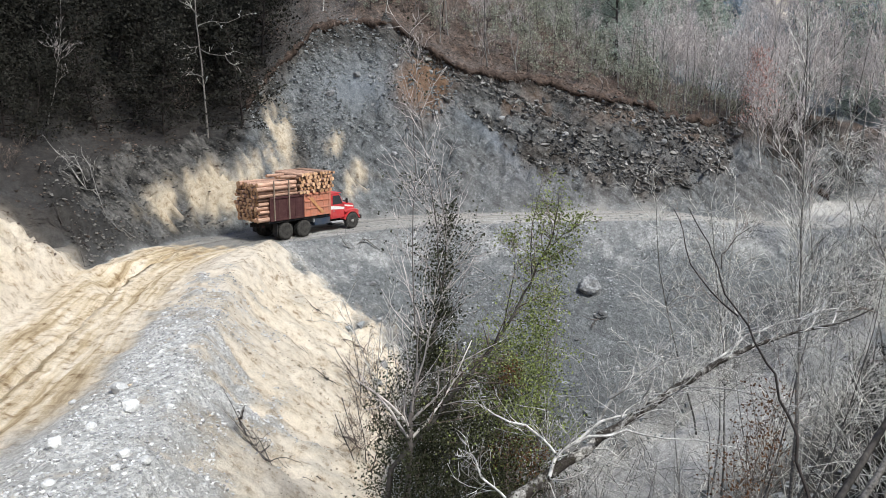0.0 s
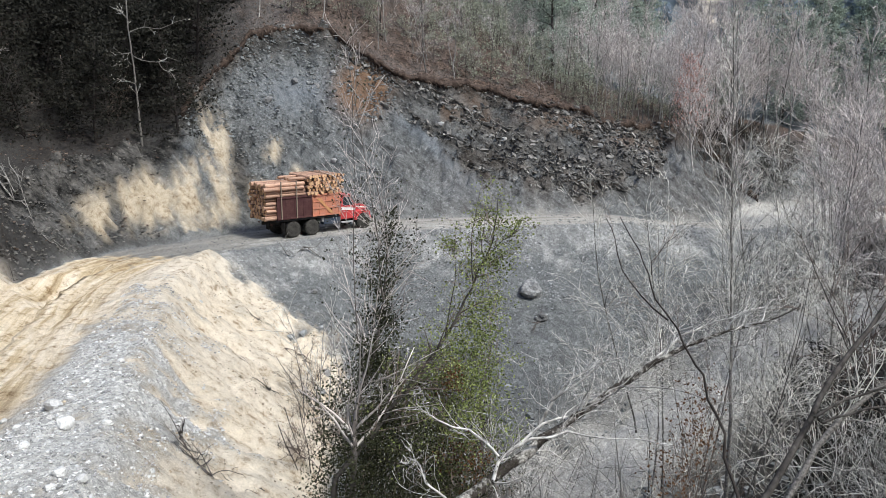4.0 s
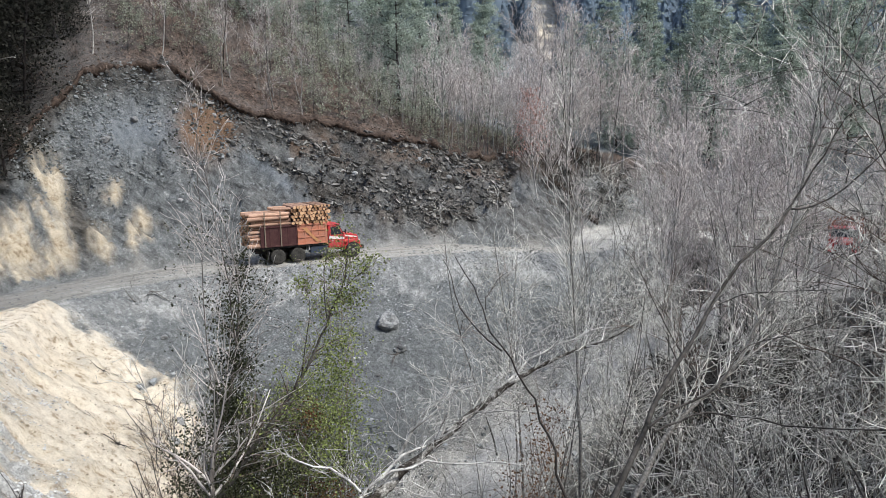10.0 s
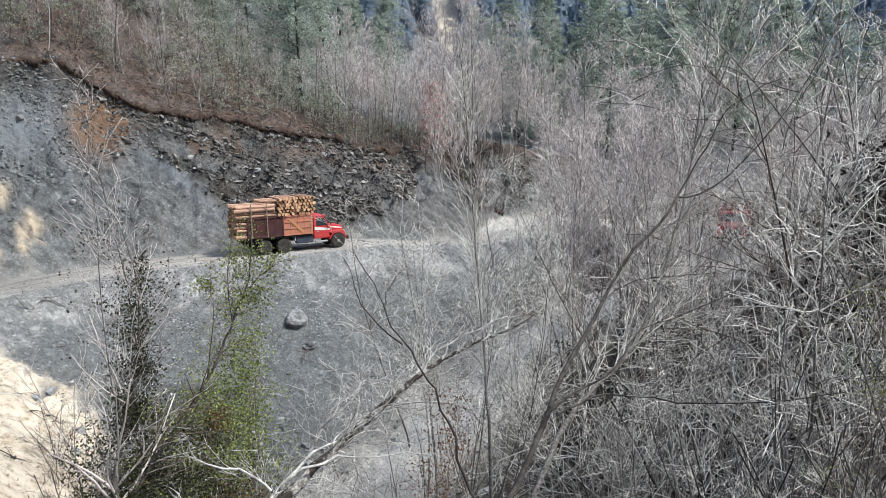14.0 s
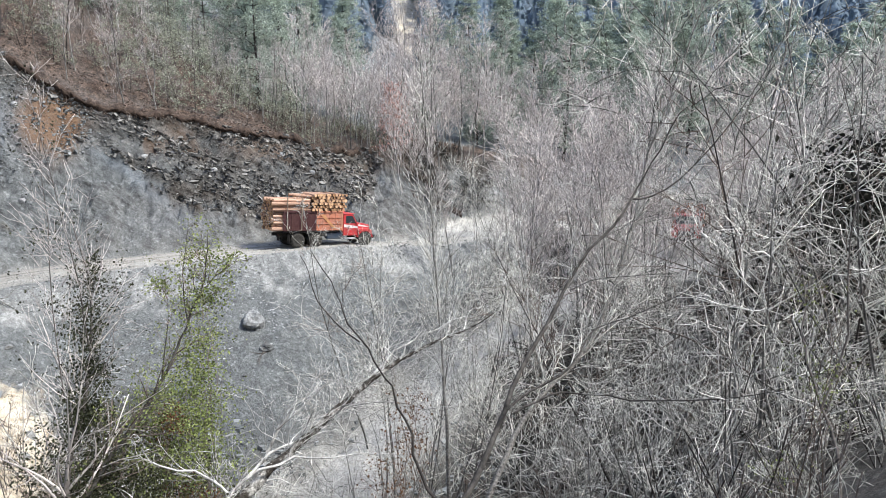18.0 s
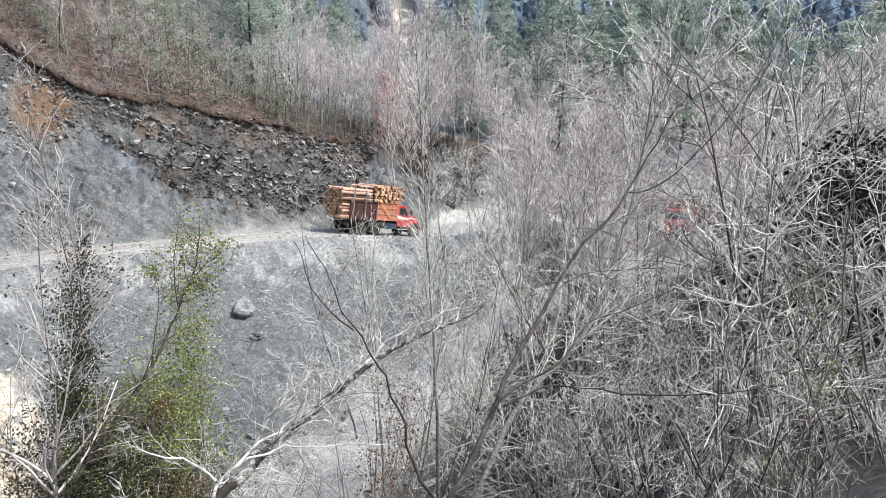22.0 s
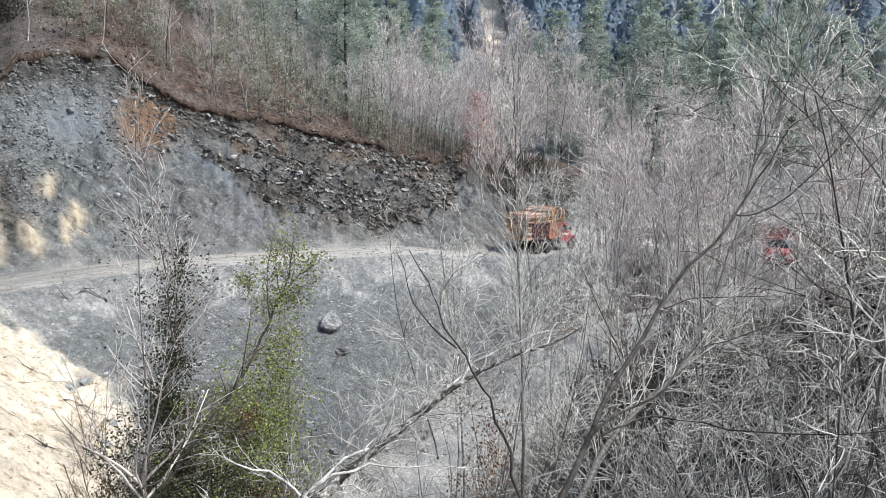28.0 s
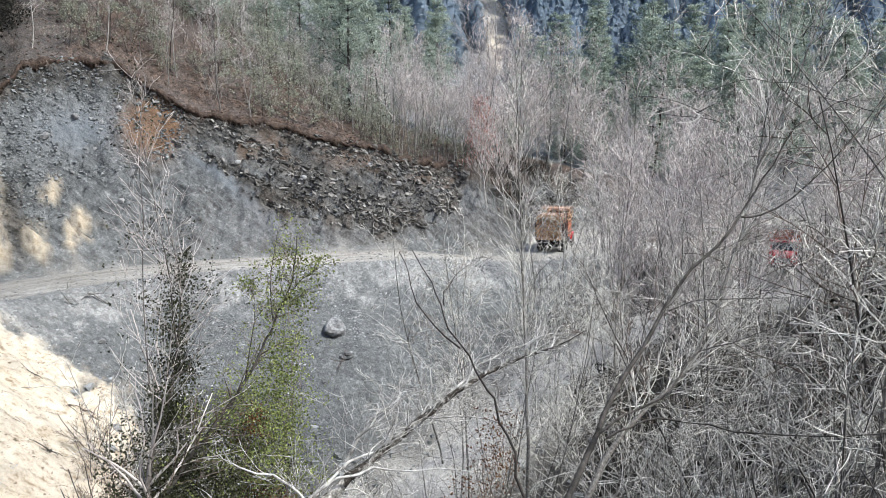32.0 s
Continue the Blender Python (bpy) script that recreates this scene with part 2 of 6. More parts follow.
EARTH = earth_material()
M = {
    "slate": simple("dark_slate_boulder", (0.1, 0.104, 0.104), (0.36, 0.36, 0.35), 1.6, vary="object", bump=0.9, bdist=0.12),
    "gravel": simple("pale_gravel", (0.36, 0.355, 0.345), (0.6, 0.59, 0.57), 6.0, vary="island", bump=0.3),
    "palestone": simple("pale_limestone", (0.42, 0.415, 0.4), (0.72, 0.71, 0.685), 4.0, vary="object", bump=0.6, bdist=0.05, span=(0.7, 1.0, 1.15)),
    "greybark": simple("dark_grey_bark", (0.022, 0.02, 0.018), (0.3, 0.28, 0.255), 18.0, bump=1.0, bdist=0.04),
    "shale": simple("dark_shale", (0.07, 0.067, 0.062), (0.3, 0.286, 0.265), 2.5, vary="island", bump=0.8, bdist=0.06, span=(0.3, 0.9, 1.5)),
    "leafclod": simple("leafy_soil_clods", (0.045, 0.035, 0.029), (0.2, 0.148, 0.12), 5.0, vary="island", bump=0.5, span=(0.35, 0.9, 1.5)),
    "clod": simple("tan_clods", (0.26, 0.2, 0.135), (0.6, 0.51, 0.39), 5.0, vary="island", bump=0.4),
    "boulder": simple("weathered_boulder", (0.11, 0.112, 0.112), (0.33, 0.33, 0.325), 5.0, bump=1.0, bdist=0.1),
    # paler than the near olive leaves: distance haze put into the colour
    "hillolive": simple("haze_paled_olive_leaves", (0.24, 0.255, 0.195), (0.42, 0.43, 0.335), 1.5, 0.8, vary="island", bump=0, leaf=0.4),
    "rock": simple("grey_rock", (0.15, 0.15, 0.15), (0.36, 0.355, 0.345), 3.0, vary="object", bump=0.6, bdist=0.05),
    "rubble": simple("rubble", (0.12, 0.128, 0.128), (0.27, 0.276, 0.272), 4.0, vary="island", bump=0.4, span=(0.7, 1.0, 1.35)),
    "slopestone": simple("slope_stones", (0.15, 0.155, 0.158), (0.38, 0.385, 0.38), 4.0, vary="island", bump=0.4, span=(0.5, 1.0, 1.6)),
    "darkrock": simple("dark_rubble", (0.06, 0.057, 0.053), (0.2, 0.188, 0.172), 3.0, vary="island", span=(0.35, 1.0, 1.4), bump=0.5),
    "bark": simple("pale_grey_bark", (0.045, 0.041, 0.037), (0.42, 0.4, 0.37), 11.0, vary="object", bump=0.4, stretch=(1, 1, 0.25)),
    "twig": simple("grey_twigs", (0.26, 0.245, 0.215), (0.9, 0.88, 0.81), 0.9, vary="island", bump=0, span=(0.06, 1.0, 1.25)),
    "darkbark": simple("dark_bark", (0.035, 0.03, 0.028), (0.13, 0.115, 0.105), 9.0, vary="object", bump=0.4, stretch=(1, 1, 0.25)),
    "blackbark": simple("near_black_bark", (0.012, 0.01, 0.009), (0.06, 0.05, 0.045), 14.0, bump=0.4),
    "stembark": simple("dark_mottled_bark", (0.012, 0.011, 0.01), (0.1, 0.09, 0.082), 6.0, bump=0.6, bdist=0.03, stretch=(1, 1, 0.4)),
    "pinktwig": simple("mauve_twigs", (0.34, 0.3, 0.285), (0.72, 0.66, 0.625), 1.5, vary="island", bump=0),
    "hazetwig": simple("grey_brown_twigs", (0.28, 0.25, 0.232), (0.6, 0.55, 0.52), 1.5, vary="island", bump=0),
    "browntwig": simple("brown_twigs", (0.08, 0.06, 0.05), (0.24, 0.19, 0.16), 2.0, vary="island", bump=0),
    "whitebark": simple("weathered_white_wood", (0.12, 0.11, 0.1), (0.84, 0.82, 0.78), 4.0, bump=0.6, bdist=0.02, vary="island", span=(0.5, 1.0, 1.2)),
    "deadbark": peeling("peeling_dead_bark", (0.05, 0.043, 0.037), (0.56, 0.54, 0.5)),
    "ivy": simple("dark_ivy_leaves", (0.016, 0.018, 0.01), (0.065, 0.07, 0.036), 2.0, 0.55, vary="island", bump=0, leaf=0.3),
    "lime": simple("yellow_green_leaves", (0.12, 0.15, 0.045), (0.3, 0.33, 0.13), 1.5, 0.6, vary="island", bump=0, leaf=0.3),
    "olive": simple("olive_leaves", (0.05, 0.056, 0.026), (0.14, 0.145, 0.07), 1.5, 0.7, vary="island", bump=0, leaf=0.3),
    "rust": simple("rusty_dead_leaves", (0.07, 0.036, 0.02), (0.2, 0.1, 0.045), 1.5, 0.8, vary="island", bump=0, leaf=0.3),
    "redleaf": simple("dry_red_leaves", (0.42, 0.22, 0.18), (0.66, 0.42, 0.36), 1.5, 0.8, vary="island", bump=0, leaf=0.3),
    # darker than real foliage: the dense crowns' shade is put into the colour
    "evergreen": simple("shade_painted_leaves", (0.012, 0.012, 0.0095), (0.034, 0.033, 0.026), 1.0, 0.9, vary="island", bump=0),
    # needle green lightened well past real foliage to paint in haze
    "pine": simple("haze_paled_needles", (0.31, 0.37, 0.315), (0.47, 0.52, 0.43), 0.4, 0.8, vary="island", bump=0, leaf=0.5),
    "moss": simple("mossy_green_leaves", (0.12, 0.155, 0.04), (0.3, 0.34, 0.12), 1.5, 0.7, vary="island", bump=0, leaf=0.3),
    "sod": simple("leaf_covered_sod", (0.018, 0.0142, 0.012), (0.105, 0.074, 0.058), 4.0, 1.0, bump=0.9, bdist=0.15),
    # conifers paled and blued: distance haze painted into the base colour
    "farpine": simple("haze_painted_conifers", (0.2, 0.255, 0.31), (0.25, 0.31, 0.37), 0.9, 0.9, vary="island", bump=0, span=(0.8, 1.0, 1.2), leaf=0.5),
}


# ---- the lie of the land ----
def lattice(ix, iy, seed):
    h = (ix.astype(np.int64) * 374761393 + iy.astype(np.int64) * 668265263 + seed * 974634777) & 0xFFFFFFFF
    h = ((h ^ (h >> 13)) * 1274126177) & 0xFFFFFFFF
    return ((h ^ (h >> 16)) & 0xFFFF) / 65535.0


def vnoise(x, y, seed=0):
    ix, iy = np.floor(x), np.floor(y)
    fx, fy = x - ix, y - iy
    u, v = fx * fx * (3 - 2 * fx), fy * fy * (3 - 2 * fy)
    a, b = lattice(ix, iy, seed), lattice(ix + 1, iy, seed)
    c, d = lattice(ix, iy + 1, seed), lattice(ix + 1, iy + 1, seed)
    return (a * (1 - u) + b * u) * (1 - v) + (c * (1 - u) + d * u) * v


def fbm(x, y, scale, octaves=4, seed=0, gain=0.5):
    """Sums of value noise, about -1 to 1; scale: the size of the largest lumps in metres."""
    out, amp, tot, f = 0, 1.0, 0.0, 1.0 / scale
    for i in range(octaves):
        out = out + amp * (2 * vnoise(x * f + 13.7 * i, y * f - 7.1 * i, seed + i) - 1)
        tot += amp
        amp *= gain
        f *= 2.03
    return out / tot * 1.4


# the road's centre line: x, y, z, shoulder on the valley side
ROAD = np.array([(-13.6, -8, 0.4, 7.5), (-12.7, 8, 0.1, 7.5), (-12.4, 20, 0, 5.4), (-13.4, 29, 0, 4.8), (-14.4, 36, 0, 5), (-14.2, 41, 0, 5.4),
                 (-12.8, 44.2, 0, 4.4), (-10.2, 46.9, 0, 3.2), (-6.6, 50.4, 0, 2.9), (-2, 53.2, 0, 2.9), (4, 54.4, 0, 2.9), (11, 55.3, 0, 2.9),
                 (16, 56.0, -0.1, 2.9), (20, 56.9, -0.6, 2.9), (24, 58.5, -1.15, 3.2), (27.5, 60.6, -1.4, 3.6), (30.6, 63.4, -1.5, 4), (33.2, 67, -1.55, 4.5), (36.6, 70.2, -1.45, 4), (41.5, 72.4, -1.2, 4), (49, 74.2, -1.2, 4), (60, 75.5, -1.2, 4), (76, 77, -1.2, 4), (120, 82, -1.2, 4)])
# the lower track that comes down from the bend into the gully
TRACK = np.array([(33, 67, -1.2, 0), (38, 64.5, -1.2, 0), (43.5, 58.5, -1.2, 0), (45.4, 52, -1.4, 0), (41, 48.4, -2.6, 0), (34, 47.4, -3.6, 0),
                  (27.5, 46.3, -4.7, 0), (20.7, 43.3, -6.7, 0), (15, 40, -8.7, 0), (9, 36.5, -10.4, 0)])


def smooth_line(pts, step=0.5):
    """A Catmull-Rom curve through the points."""
    p = np.vstack([2 * pts[0] - pts[1], pts, 2 * pts[-1] - pts[-2]])
    out = []
    for i in range(1, len(p) - 2):
        n = max(2, int(np.linalg.norm(p[i + 1, :2] - p[i, :2]) / step))
        t = np.linspace(0, 1, n, endpoint=False)[:, None]
        out.append(0.5 * (2 * p[i] + (p[i + 1] - p[i - 1]) * t + (2 * p[i - 1] - 5 * p[i] + 4 * p[i + 1] - p[i + 2]) * t**2
                          + (3 * p[i] - p[i - 1] - 3 * p[i + 1] + p[i + 2]) * t**3))
    return np.vstack(out + [p[-2:-1]])


ROAD_LINE, TRACK_LINE = smooth_line(ROAD), smooth_line(TRACK, 1.0)


def to_line(line, x, y, with_s=False):
    """Signed distance to a line (positive to its left) and the line's z and shoulder at the nearest place."""
    best = np.full(x.shape, 1e9)
    along = 0.0
    s = np.zeros(x.shape)
    sign, z, sh = np.zeros(x.shape), np.zeros(x.shape), np.zeros(x.shape)
    for a, b in zip(line[:-1], line[1:]):
        ex, ey = b[0] - a[0], b[1] - a[1]
        t = np.clip(((x - a[0]) * ex + (y - a[1]) * ey) / (ex * ex + ey * ey), 0, 1)
        dx, dy = x - a[0] - t * ex, y - a[1] - t * ey
        q = dx * dx + dy * dy
        m = q < best
        best = np.where(m, q, best)
        sign = np.where(m, np.sign(ex * dy - ey * dx), sign)
        z = np.where(m, a[2] + t * (b[2] - a[2]), z)
        sh = np.where(m, a[3] + t * (b[3] - a[3]), sh)
        ln = math.hypot(ex, ey)
        s = np.where(m, along + t * ln, s)
        along += ln
    d = np.sqrt(best) * np.where(sign == 0, 1, sign)
    return (d, z, sh, s) if with_s else (d, z, sh)


# crest of the cut above the road, by bearing to the left of straight ahead
CREST = np.array([(-60, 2.5), (-40, 3.0), (-30, 4.6), (-25, 6.0), (-20, 7.0), (-16, 6.9), (-11.7, 7.4), (-8.6, 8.2), (-4.6, 9.0), (-1.8, 9.4), (1, 11.0), (3.3, 12.6),
                  (5.7, 13.0), (8.9, 12.2), (11.2, 9.6), (14.4, 6.0), (18, 4.8), (24, 4.2), (40, 4.2), (80, 4)])
# foot of the dark shale in the cut: x, z
SHALE = np.array([(-4, 13), (-1.5, 10.5), (0.2, 8.0), (2.7, 6.3), (6.4, 3.4), (10, 2.4), (15.2, 1.2), (19, 1.6), (22, 2.6), (25, 5.5), (28, 9.0), (33, 12.0)])
HILL = np.array([(-60, 0.05), (-28, 0.06), (-20, 0.12), (-10, 0.3), (0, 0.5), (8, 0.66), (20, 0.7), (80, 0.7)])


def smax(a, b, k):
    h = np.clip(0.5 + 0.5 * (a - b) / k, 0, 1)
    return b * (1 - h) + a * h + k * h * (1 - h)


def land(x, y, fine=True, full=False):
    """Height of the ground and its soil masks at x, y."""
    x, y = np.asarray(x, float), np.asarray(y, float)
    d, zr, sh, s = to_line(ROAD_LINE, x, y, True)
    dt, zt, _ = to_line(TRACK_LINE, x, y)
    dt = np.abs(dt)
    r, az = np.hypot(x, y), np.degrees(np.arctan2(-x, y))
    az = np.where(y < 2, np.where(x < 0, 60, -60), az)
    n1, n2, n3 = fbm(x, y, 5, 3, 1), fbm(x, y, 1.6, 4, 2, 0.6), fbm(x, y, 0.5, 3, 3, 0.6)
    crest = np.interp(az, CREST[:, 0], CREST[:, 1]) + 0.35 * n1
    crest = crest * (1 - 0.93 * np.exp(-(((y - 38.0) / 2.6) ** 2)) * (x < -14) * (y < 46))
    mc = np.interp(az, [-30, -8, 2, 12, 16, 26, 40], [0.95, 1.15, 1.6, 1.7, 1.25, 1.0, 1.3])
    mh = np.interp(az, HILL[:, 0], HILL[:, 1])
    w = 2.7 + 0.3 * n1
    up = d - w
    face = mc * np.clip(up, 0, None)
    hill = crest + mh * (up - crest / mc)
    hill = np.minimum(hill, 34 + 0.1 * hill)
    bite = np.where((up > 0) & (face < hill), np.clip(up, 0, 1.5) / 1.5, 0)
    rise = np.minimum(face, hill) + np.exp(-(((hill - face) / 0.5) ** 2)) * (up > 0.5) * 0.3
    down = -0.74 * np.clip(-d - sh + 0.4 * n1, 0, None)
    z = zr + np.where(d > 0, rise, down)
    # gully floor and the hillside from which the camera looks
    floor = -10.9 + 0.5 * n1 + np.clip((x - 14) / 26, 0, 1) * 8.2
    near = 6.7 - 0.62 * y + 0.1 * np.clip(x - 3, 0, 34) + 0.6 * n1
    near = np.where(y < 0, np.minimum(near, 40 + 0.1 * near), near)
    low = smax(floor, near, 1.5)
    z = np.where(d < 0, smax(z, low, 0.6), z)
    # the lower track is cut into the slope
    tw = 2.0
    tclip = np.clip(z, zt - 0.8 * np.clip(dt - tw, 0, None), zt + 1.1 * np.clip(dt - tw, 0, None))
    z = np.where((dt < 14) & (y < 68) & (d < -3.5), tclip, z)
    far = (0.36 * np.clip(r - 104, 0, None) + 0.35 * np.clip(r - 150, 0, None)) * (0.9 + 0.3 * fbm(x, y, 90, 3, 9))
    z = z + np.minimum(far, 150)
    on_road, on_track = np.abs(d) < 2.6, (dt < tw) & (d < -3.5) & (y < 68)
    steep = (up > 0.2) & (face < hill)
    left_leg = np.clip((46 - y) / 4, 0, 1) * (x < -2)
    if fine:
        ridge = 1 - 2 * np.abs(fbm(x * 0.8 + 0.4 * y, y * 0.5 - 0.3 * x, 1.5, 4, 5, 0.6))
        rough_cut = (0.85 * n2 + 0.5 * n3 + 0.75 * ridge * np.clip(0.55 - 0.05 * az, 0.3, 1)) * bite
        shale = np.clip((z - np.interp(x, SHALE[:, 0], SHALE[:, 1]) + 0.8 * n2 + 0.8) / 0.8, 0, 1) * (x > -4) * (az > -30)
        beds = 1 - 2.2 * np.abs(fbm(x * 0.55 + z * 0.9, z * 0.5 - x * 0.2 + y, 1.2, 4, 63, 0.62))
        rough_cut = rough_cut * (1 - 0.55 * shale) + shale * bite * np.clip((hill - face - 0.3) / 1.0, 0, 1) * (0.42 * beds + 0.25 * n3)
        fill_m = np.clip((-d - sh + 0.5) / 1.5, 0, 1) * (d < 0)
        rills = fbm(x * 2.2, y * 0.35 + x * 0.1, 1.6, 3, 21) * (1 - left_leg) + fbm(x * 0.4, y * 2.0, 1.5, 3, 23) * left_leg
        z = z + rough_cut + fill_m * ((0.10 + 0.1 * left_leg) * rills + (0.09 + 0.15 * left_leg) * n2 + (0.06 + 0.06 * left_leg) * n3)
        z = z + np.where((up > 0) & ~steep, 0.3 * n2 + 0.1 * n3, 0)
        ruts = np.exp(-(((np.abs(d + 0.1 * n1) - 0.95) / 0.3) ** 2))
        z = z - ruts * (0.05 + 0.09 * left_leg) * (1 + 0.6 * n3) + np.where(np.abs(d) < sh, 0.03 * n2 + 0.03 * n3 * (1 + left_leg), 0)
        berm = np.clip((-d - 2.2) / 1.6, 0, 1) * np.clip((d + sh + 1.2) / 1.2, 0, 1)
        z = z + berm * (0.22 + 0.2 * n1 + 0.1 * n2) + berm * left_leg * 0.3
    # soil masks; dark also paints in shade, blue also far haze
    soft = lambda v, k=0.5: 1 / (1 + np.exp(-np.clip(v / k, -30, 30)))
    zz = z + 0.6 * n2
    tan = soft(41.8 - y - 0.25 * (x + 8) + 1.6 * n2 + 1.0 * n1 + 0.8 * n3, 0.22) * soft(-2.2 - x + 0.12 * np.clip(38 - y, -9, 0) + 0.6 * n2 + 0.5 * n3, 0.15) * (d < 2.6 + 5) * soft(y - 4)
    tan = tan * np.where(d > 2.6, soft(37.5 - y + n2, 0.5), 1)
    rubble = soft(-d - 2.6 + np.clip((24 - y) * 0.1, 0, 0.9) + 0.5 * n2, 0.25) * soft(34.0 - y + 3.0 * n1 + 1.2 * n2, 1.5) * soft(d + sh + 0.9 + 2.2 * n1 + 1.3 * n2 + 0.8 * n3 + np.clip(20 - y, 0, 8) * 0.25, 0.45)
    rubble = rubble * soft(1.5 * n3 + 0.8 * n2 + 1.3 - 1.5 * np.clip((y - 22) / 10, 0, 1), 0.25)
    spill = soft(d + sh + 3.2 + 2.0 * n1 + n2, 0.8) * soft(-d - 2.2, 0.3) * soft(n2 + 0.8 * n3 - 0.15, 0.2) * soft(38 - y, 2)
    tan = tan * (1 - 0.92 * np.clip(rubble * (1 + 0.5 * n3), 0, 1)) * soft(1.7 + 1.5 * n1 + 0.6 * n3 + (np.abs(d) < 2.4) * 3, 0.35) * (1 - 0.28 * spill)

    def patch(a0, e0, wa, we, s=0):
        """A patch on the cut face round the bearing a0 and the height e0."""
        return np.exp(-(((az - a0 + 0.8 * n1) / wa) ** 2) - (((z - e0 + 0.6 * n2) / we) ** 2)) * steep

    streak = np.clip(0.78 + 1.0 * fbm(s * 2.0, z * 0.3, 1.3, 4, 31, 0.6), 0, 1.35)
    tanface = (patch(16.4, 2.3, 2.3, 1.5) * 1.8 + patch(19.5, 2.0, 1.8, 1.0) * 0.8 + patch(11.7, 5.2, 1.2, 2.6) * 1.5 + patch(12.8, 2.2, 1.6, 2.0) * 1.3 + patch(5.6, 2.6, 0.9, 1.0) * 1.7
               + patch(7.6, 5.0, 0.7, 0.9) * 0.9 + patch(8.6, 2.0, 1.0, 1.2) * 0.8) * streak
    tan = np.maximum(tan, np.clip(tanface * (1.0 + 0.5 * n2 + 0.5 * n3) - 0.2, 0, 0.8))
    hillm = ((up > 1.2) & ~steep) * 1.0
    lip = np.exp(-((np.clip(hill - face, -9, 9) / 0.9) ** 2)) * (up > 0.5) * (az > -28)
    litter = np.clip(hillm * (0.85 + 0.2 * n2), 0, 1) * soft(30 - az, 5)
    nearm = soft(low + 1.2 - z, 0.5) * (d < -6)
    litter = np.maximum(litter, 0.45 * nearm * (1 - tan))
    # band painted dark below the crest, as the overhang's shade
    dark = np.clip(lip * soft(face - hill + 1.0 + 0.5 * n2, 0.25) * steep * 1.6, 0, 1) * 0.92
    wedge = np.interp(x, SHALE[:, 0], SHALE[:, 1])
    dark = np.maximum(dark, steep * soft(z - wedge + 1.1 * n2 + 0.5 * n1, 0.22) * np.clip(0.62 + 0.5 * fbm(x * 0.5 + z * 0.7, z * 1.6 + x * 0.75, 1.1, 4, 61, 0.6) + 0.3 * np.exp(-(((z - wedge - 0.5) / 0.7) ** 2)), 0.25, 1))
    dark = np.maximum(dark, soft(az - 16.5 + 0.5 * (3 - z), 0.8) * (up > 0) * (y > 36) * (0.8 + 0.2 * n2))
    # floor between the evergreens darkened, tree shade painted into the mask
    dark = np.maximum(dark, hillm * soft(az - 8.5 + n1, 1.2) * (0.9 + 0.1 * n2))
    dark = np.maximum(dark, steep * patch(9.6, 3.0, 0.8, 3.2) * 0.9 * streak)
    litter = litter * (1 - 0.9 * soft(az - 8, 1.2))
    blue = np.clip(patch(5.2, 8.6, 3.4, 1.5) * 1.0 + 1.2 * steep * np.exp(-(((z - wedge + 0.7 + 0.5 * n2) / 0.6) ** 2) - (((x - 3.6) / 2.6) ** 2)) + patch(-6, 2.2, 2.5, 1.0) * 0.5 + patch(-17, 3.4, 3.0, 1.2) * 0.6, 0, 1)
    ochre = np.clip(patch(1.5, 9.0, 1.5, 1.7) * 2.0, 0, 0.85) + np.clip(0.4 * (az < -4) * steep * np.exp(-(((hill - face - 1.2) / 0.8) ** 2)) * (0.6 + n2), 0, 0.4)
    ochre = np.maximum(ochre, 0.1 * steep * soft(-az - 1, 1.0) * soft(5.0 - z + n2, 0.6) * (0.6 + 0.6 * n2))
    roadm = soft(2.55 - np.abs(d) + 0.35 * n2, 0.22) * (0.55 + 0.4 * soft(x + 4, 2)) + 0.9 * soft(tw + 0.6 - dt + n2, 0.4) * (d < -3.5) * (y < 68)
    roadm = roadm + 0.9 * soft(5.0 - np.hypot(x - 33, (y - 67.5) * 0.8) + n2, 0.5) * (d < 2.8) * (d > -6)
    wet = soft(2.4 - np.abs(d + 0.2), 0.2) * np.exp(-(((y - 45.5) / 3.2) ** 2)) * (x < -8) * 0.75
    dark = np.maximum(dark * (1 - np.clip(roadm, 0, 1)), np.clip(wet * (0.7 + n2), 0, 0.6))
    scar = soft(0.9 - np.abs(az + 21.2 - 0.02 * (r - 200) + 0.5 * fbm(x, y, 30, 3, 51)), 0.12) * (r > 130)
    tan = np.maximum(tan * (r < 120), scar * 0.75)
    # ground under thicket and bushes blackened: painted shade for the gaps between twigs
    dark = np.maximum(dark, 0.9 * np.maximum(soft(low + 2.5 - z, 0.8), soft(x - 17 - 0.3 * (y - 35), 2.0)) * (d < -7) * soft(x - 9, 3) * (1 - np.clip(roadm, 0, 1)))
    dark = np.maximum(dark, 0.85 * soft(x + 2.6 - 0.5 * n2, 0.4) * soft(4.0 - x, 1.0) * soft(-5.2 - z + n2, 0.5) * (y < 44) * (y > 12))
    litter = litter * (1 - scar)
    a = np.stack([np.clip(tan, 0, 1), np.clip(litter, 0, 1), np.clip(roadm, 0, 1)], -1)
    b = np.stack([np.clip(dark, 0, 1), np.clip(blue, 0, 1), np.clip(ochre, 0, 1)], -1)
    rutm = soft(2.5 - np.abs(d) + 0.4 * n2, 0.2)
    slopem = soft(-d - sh + 0.6 * n2, 0.4)
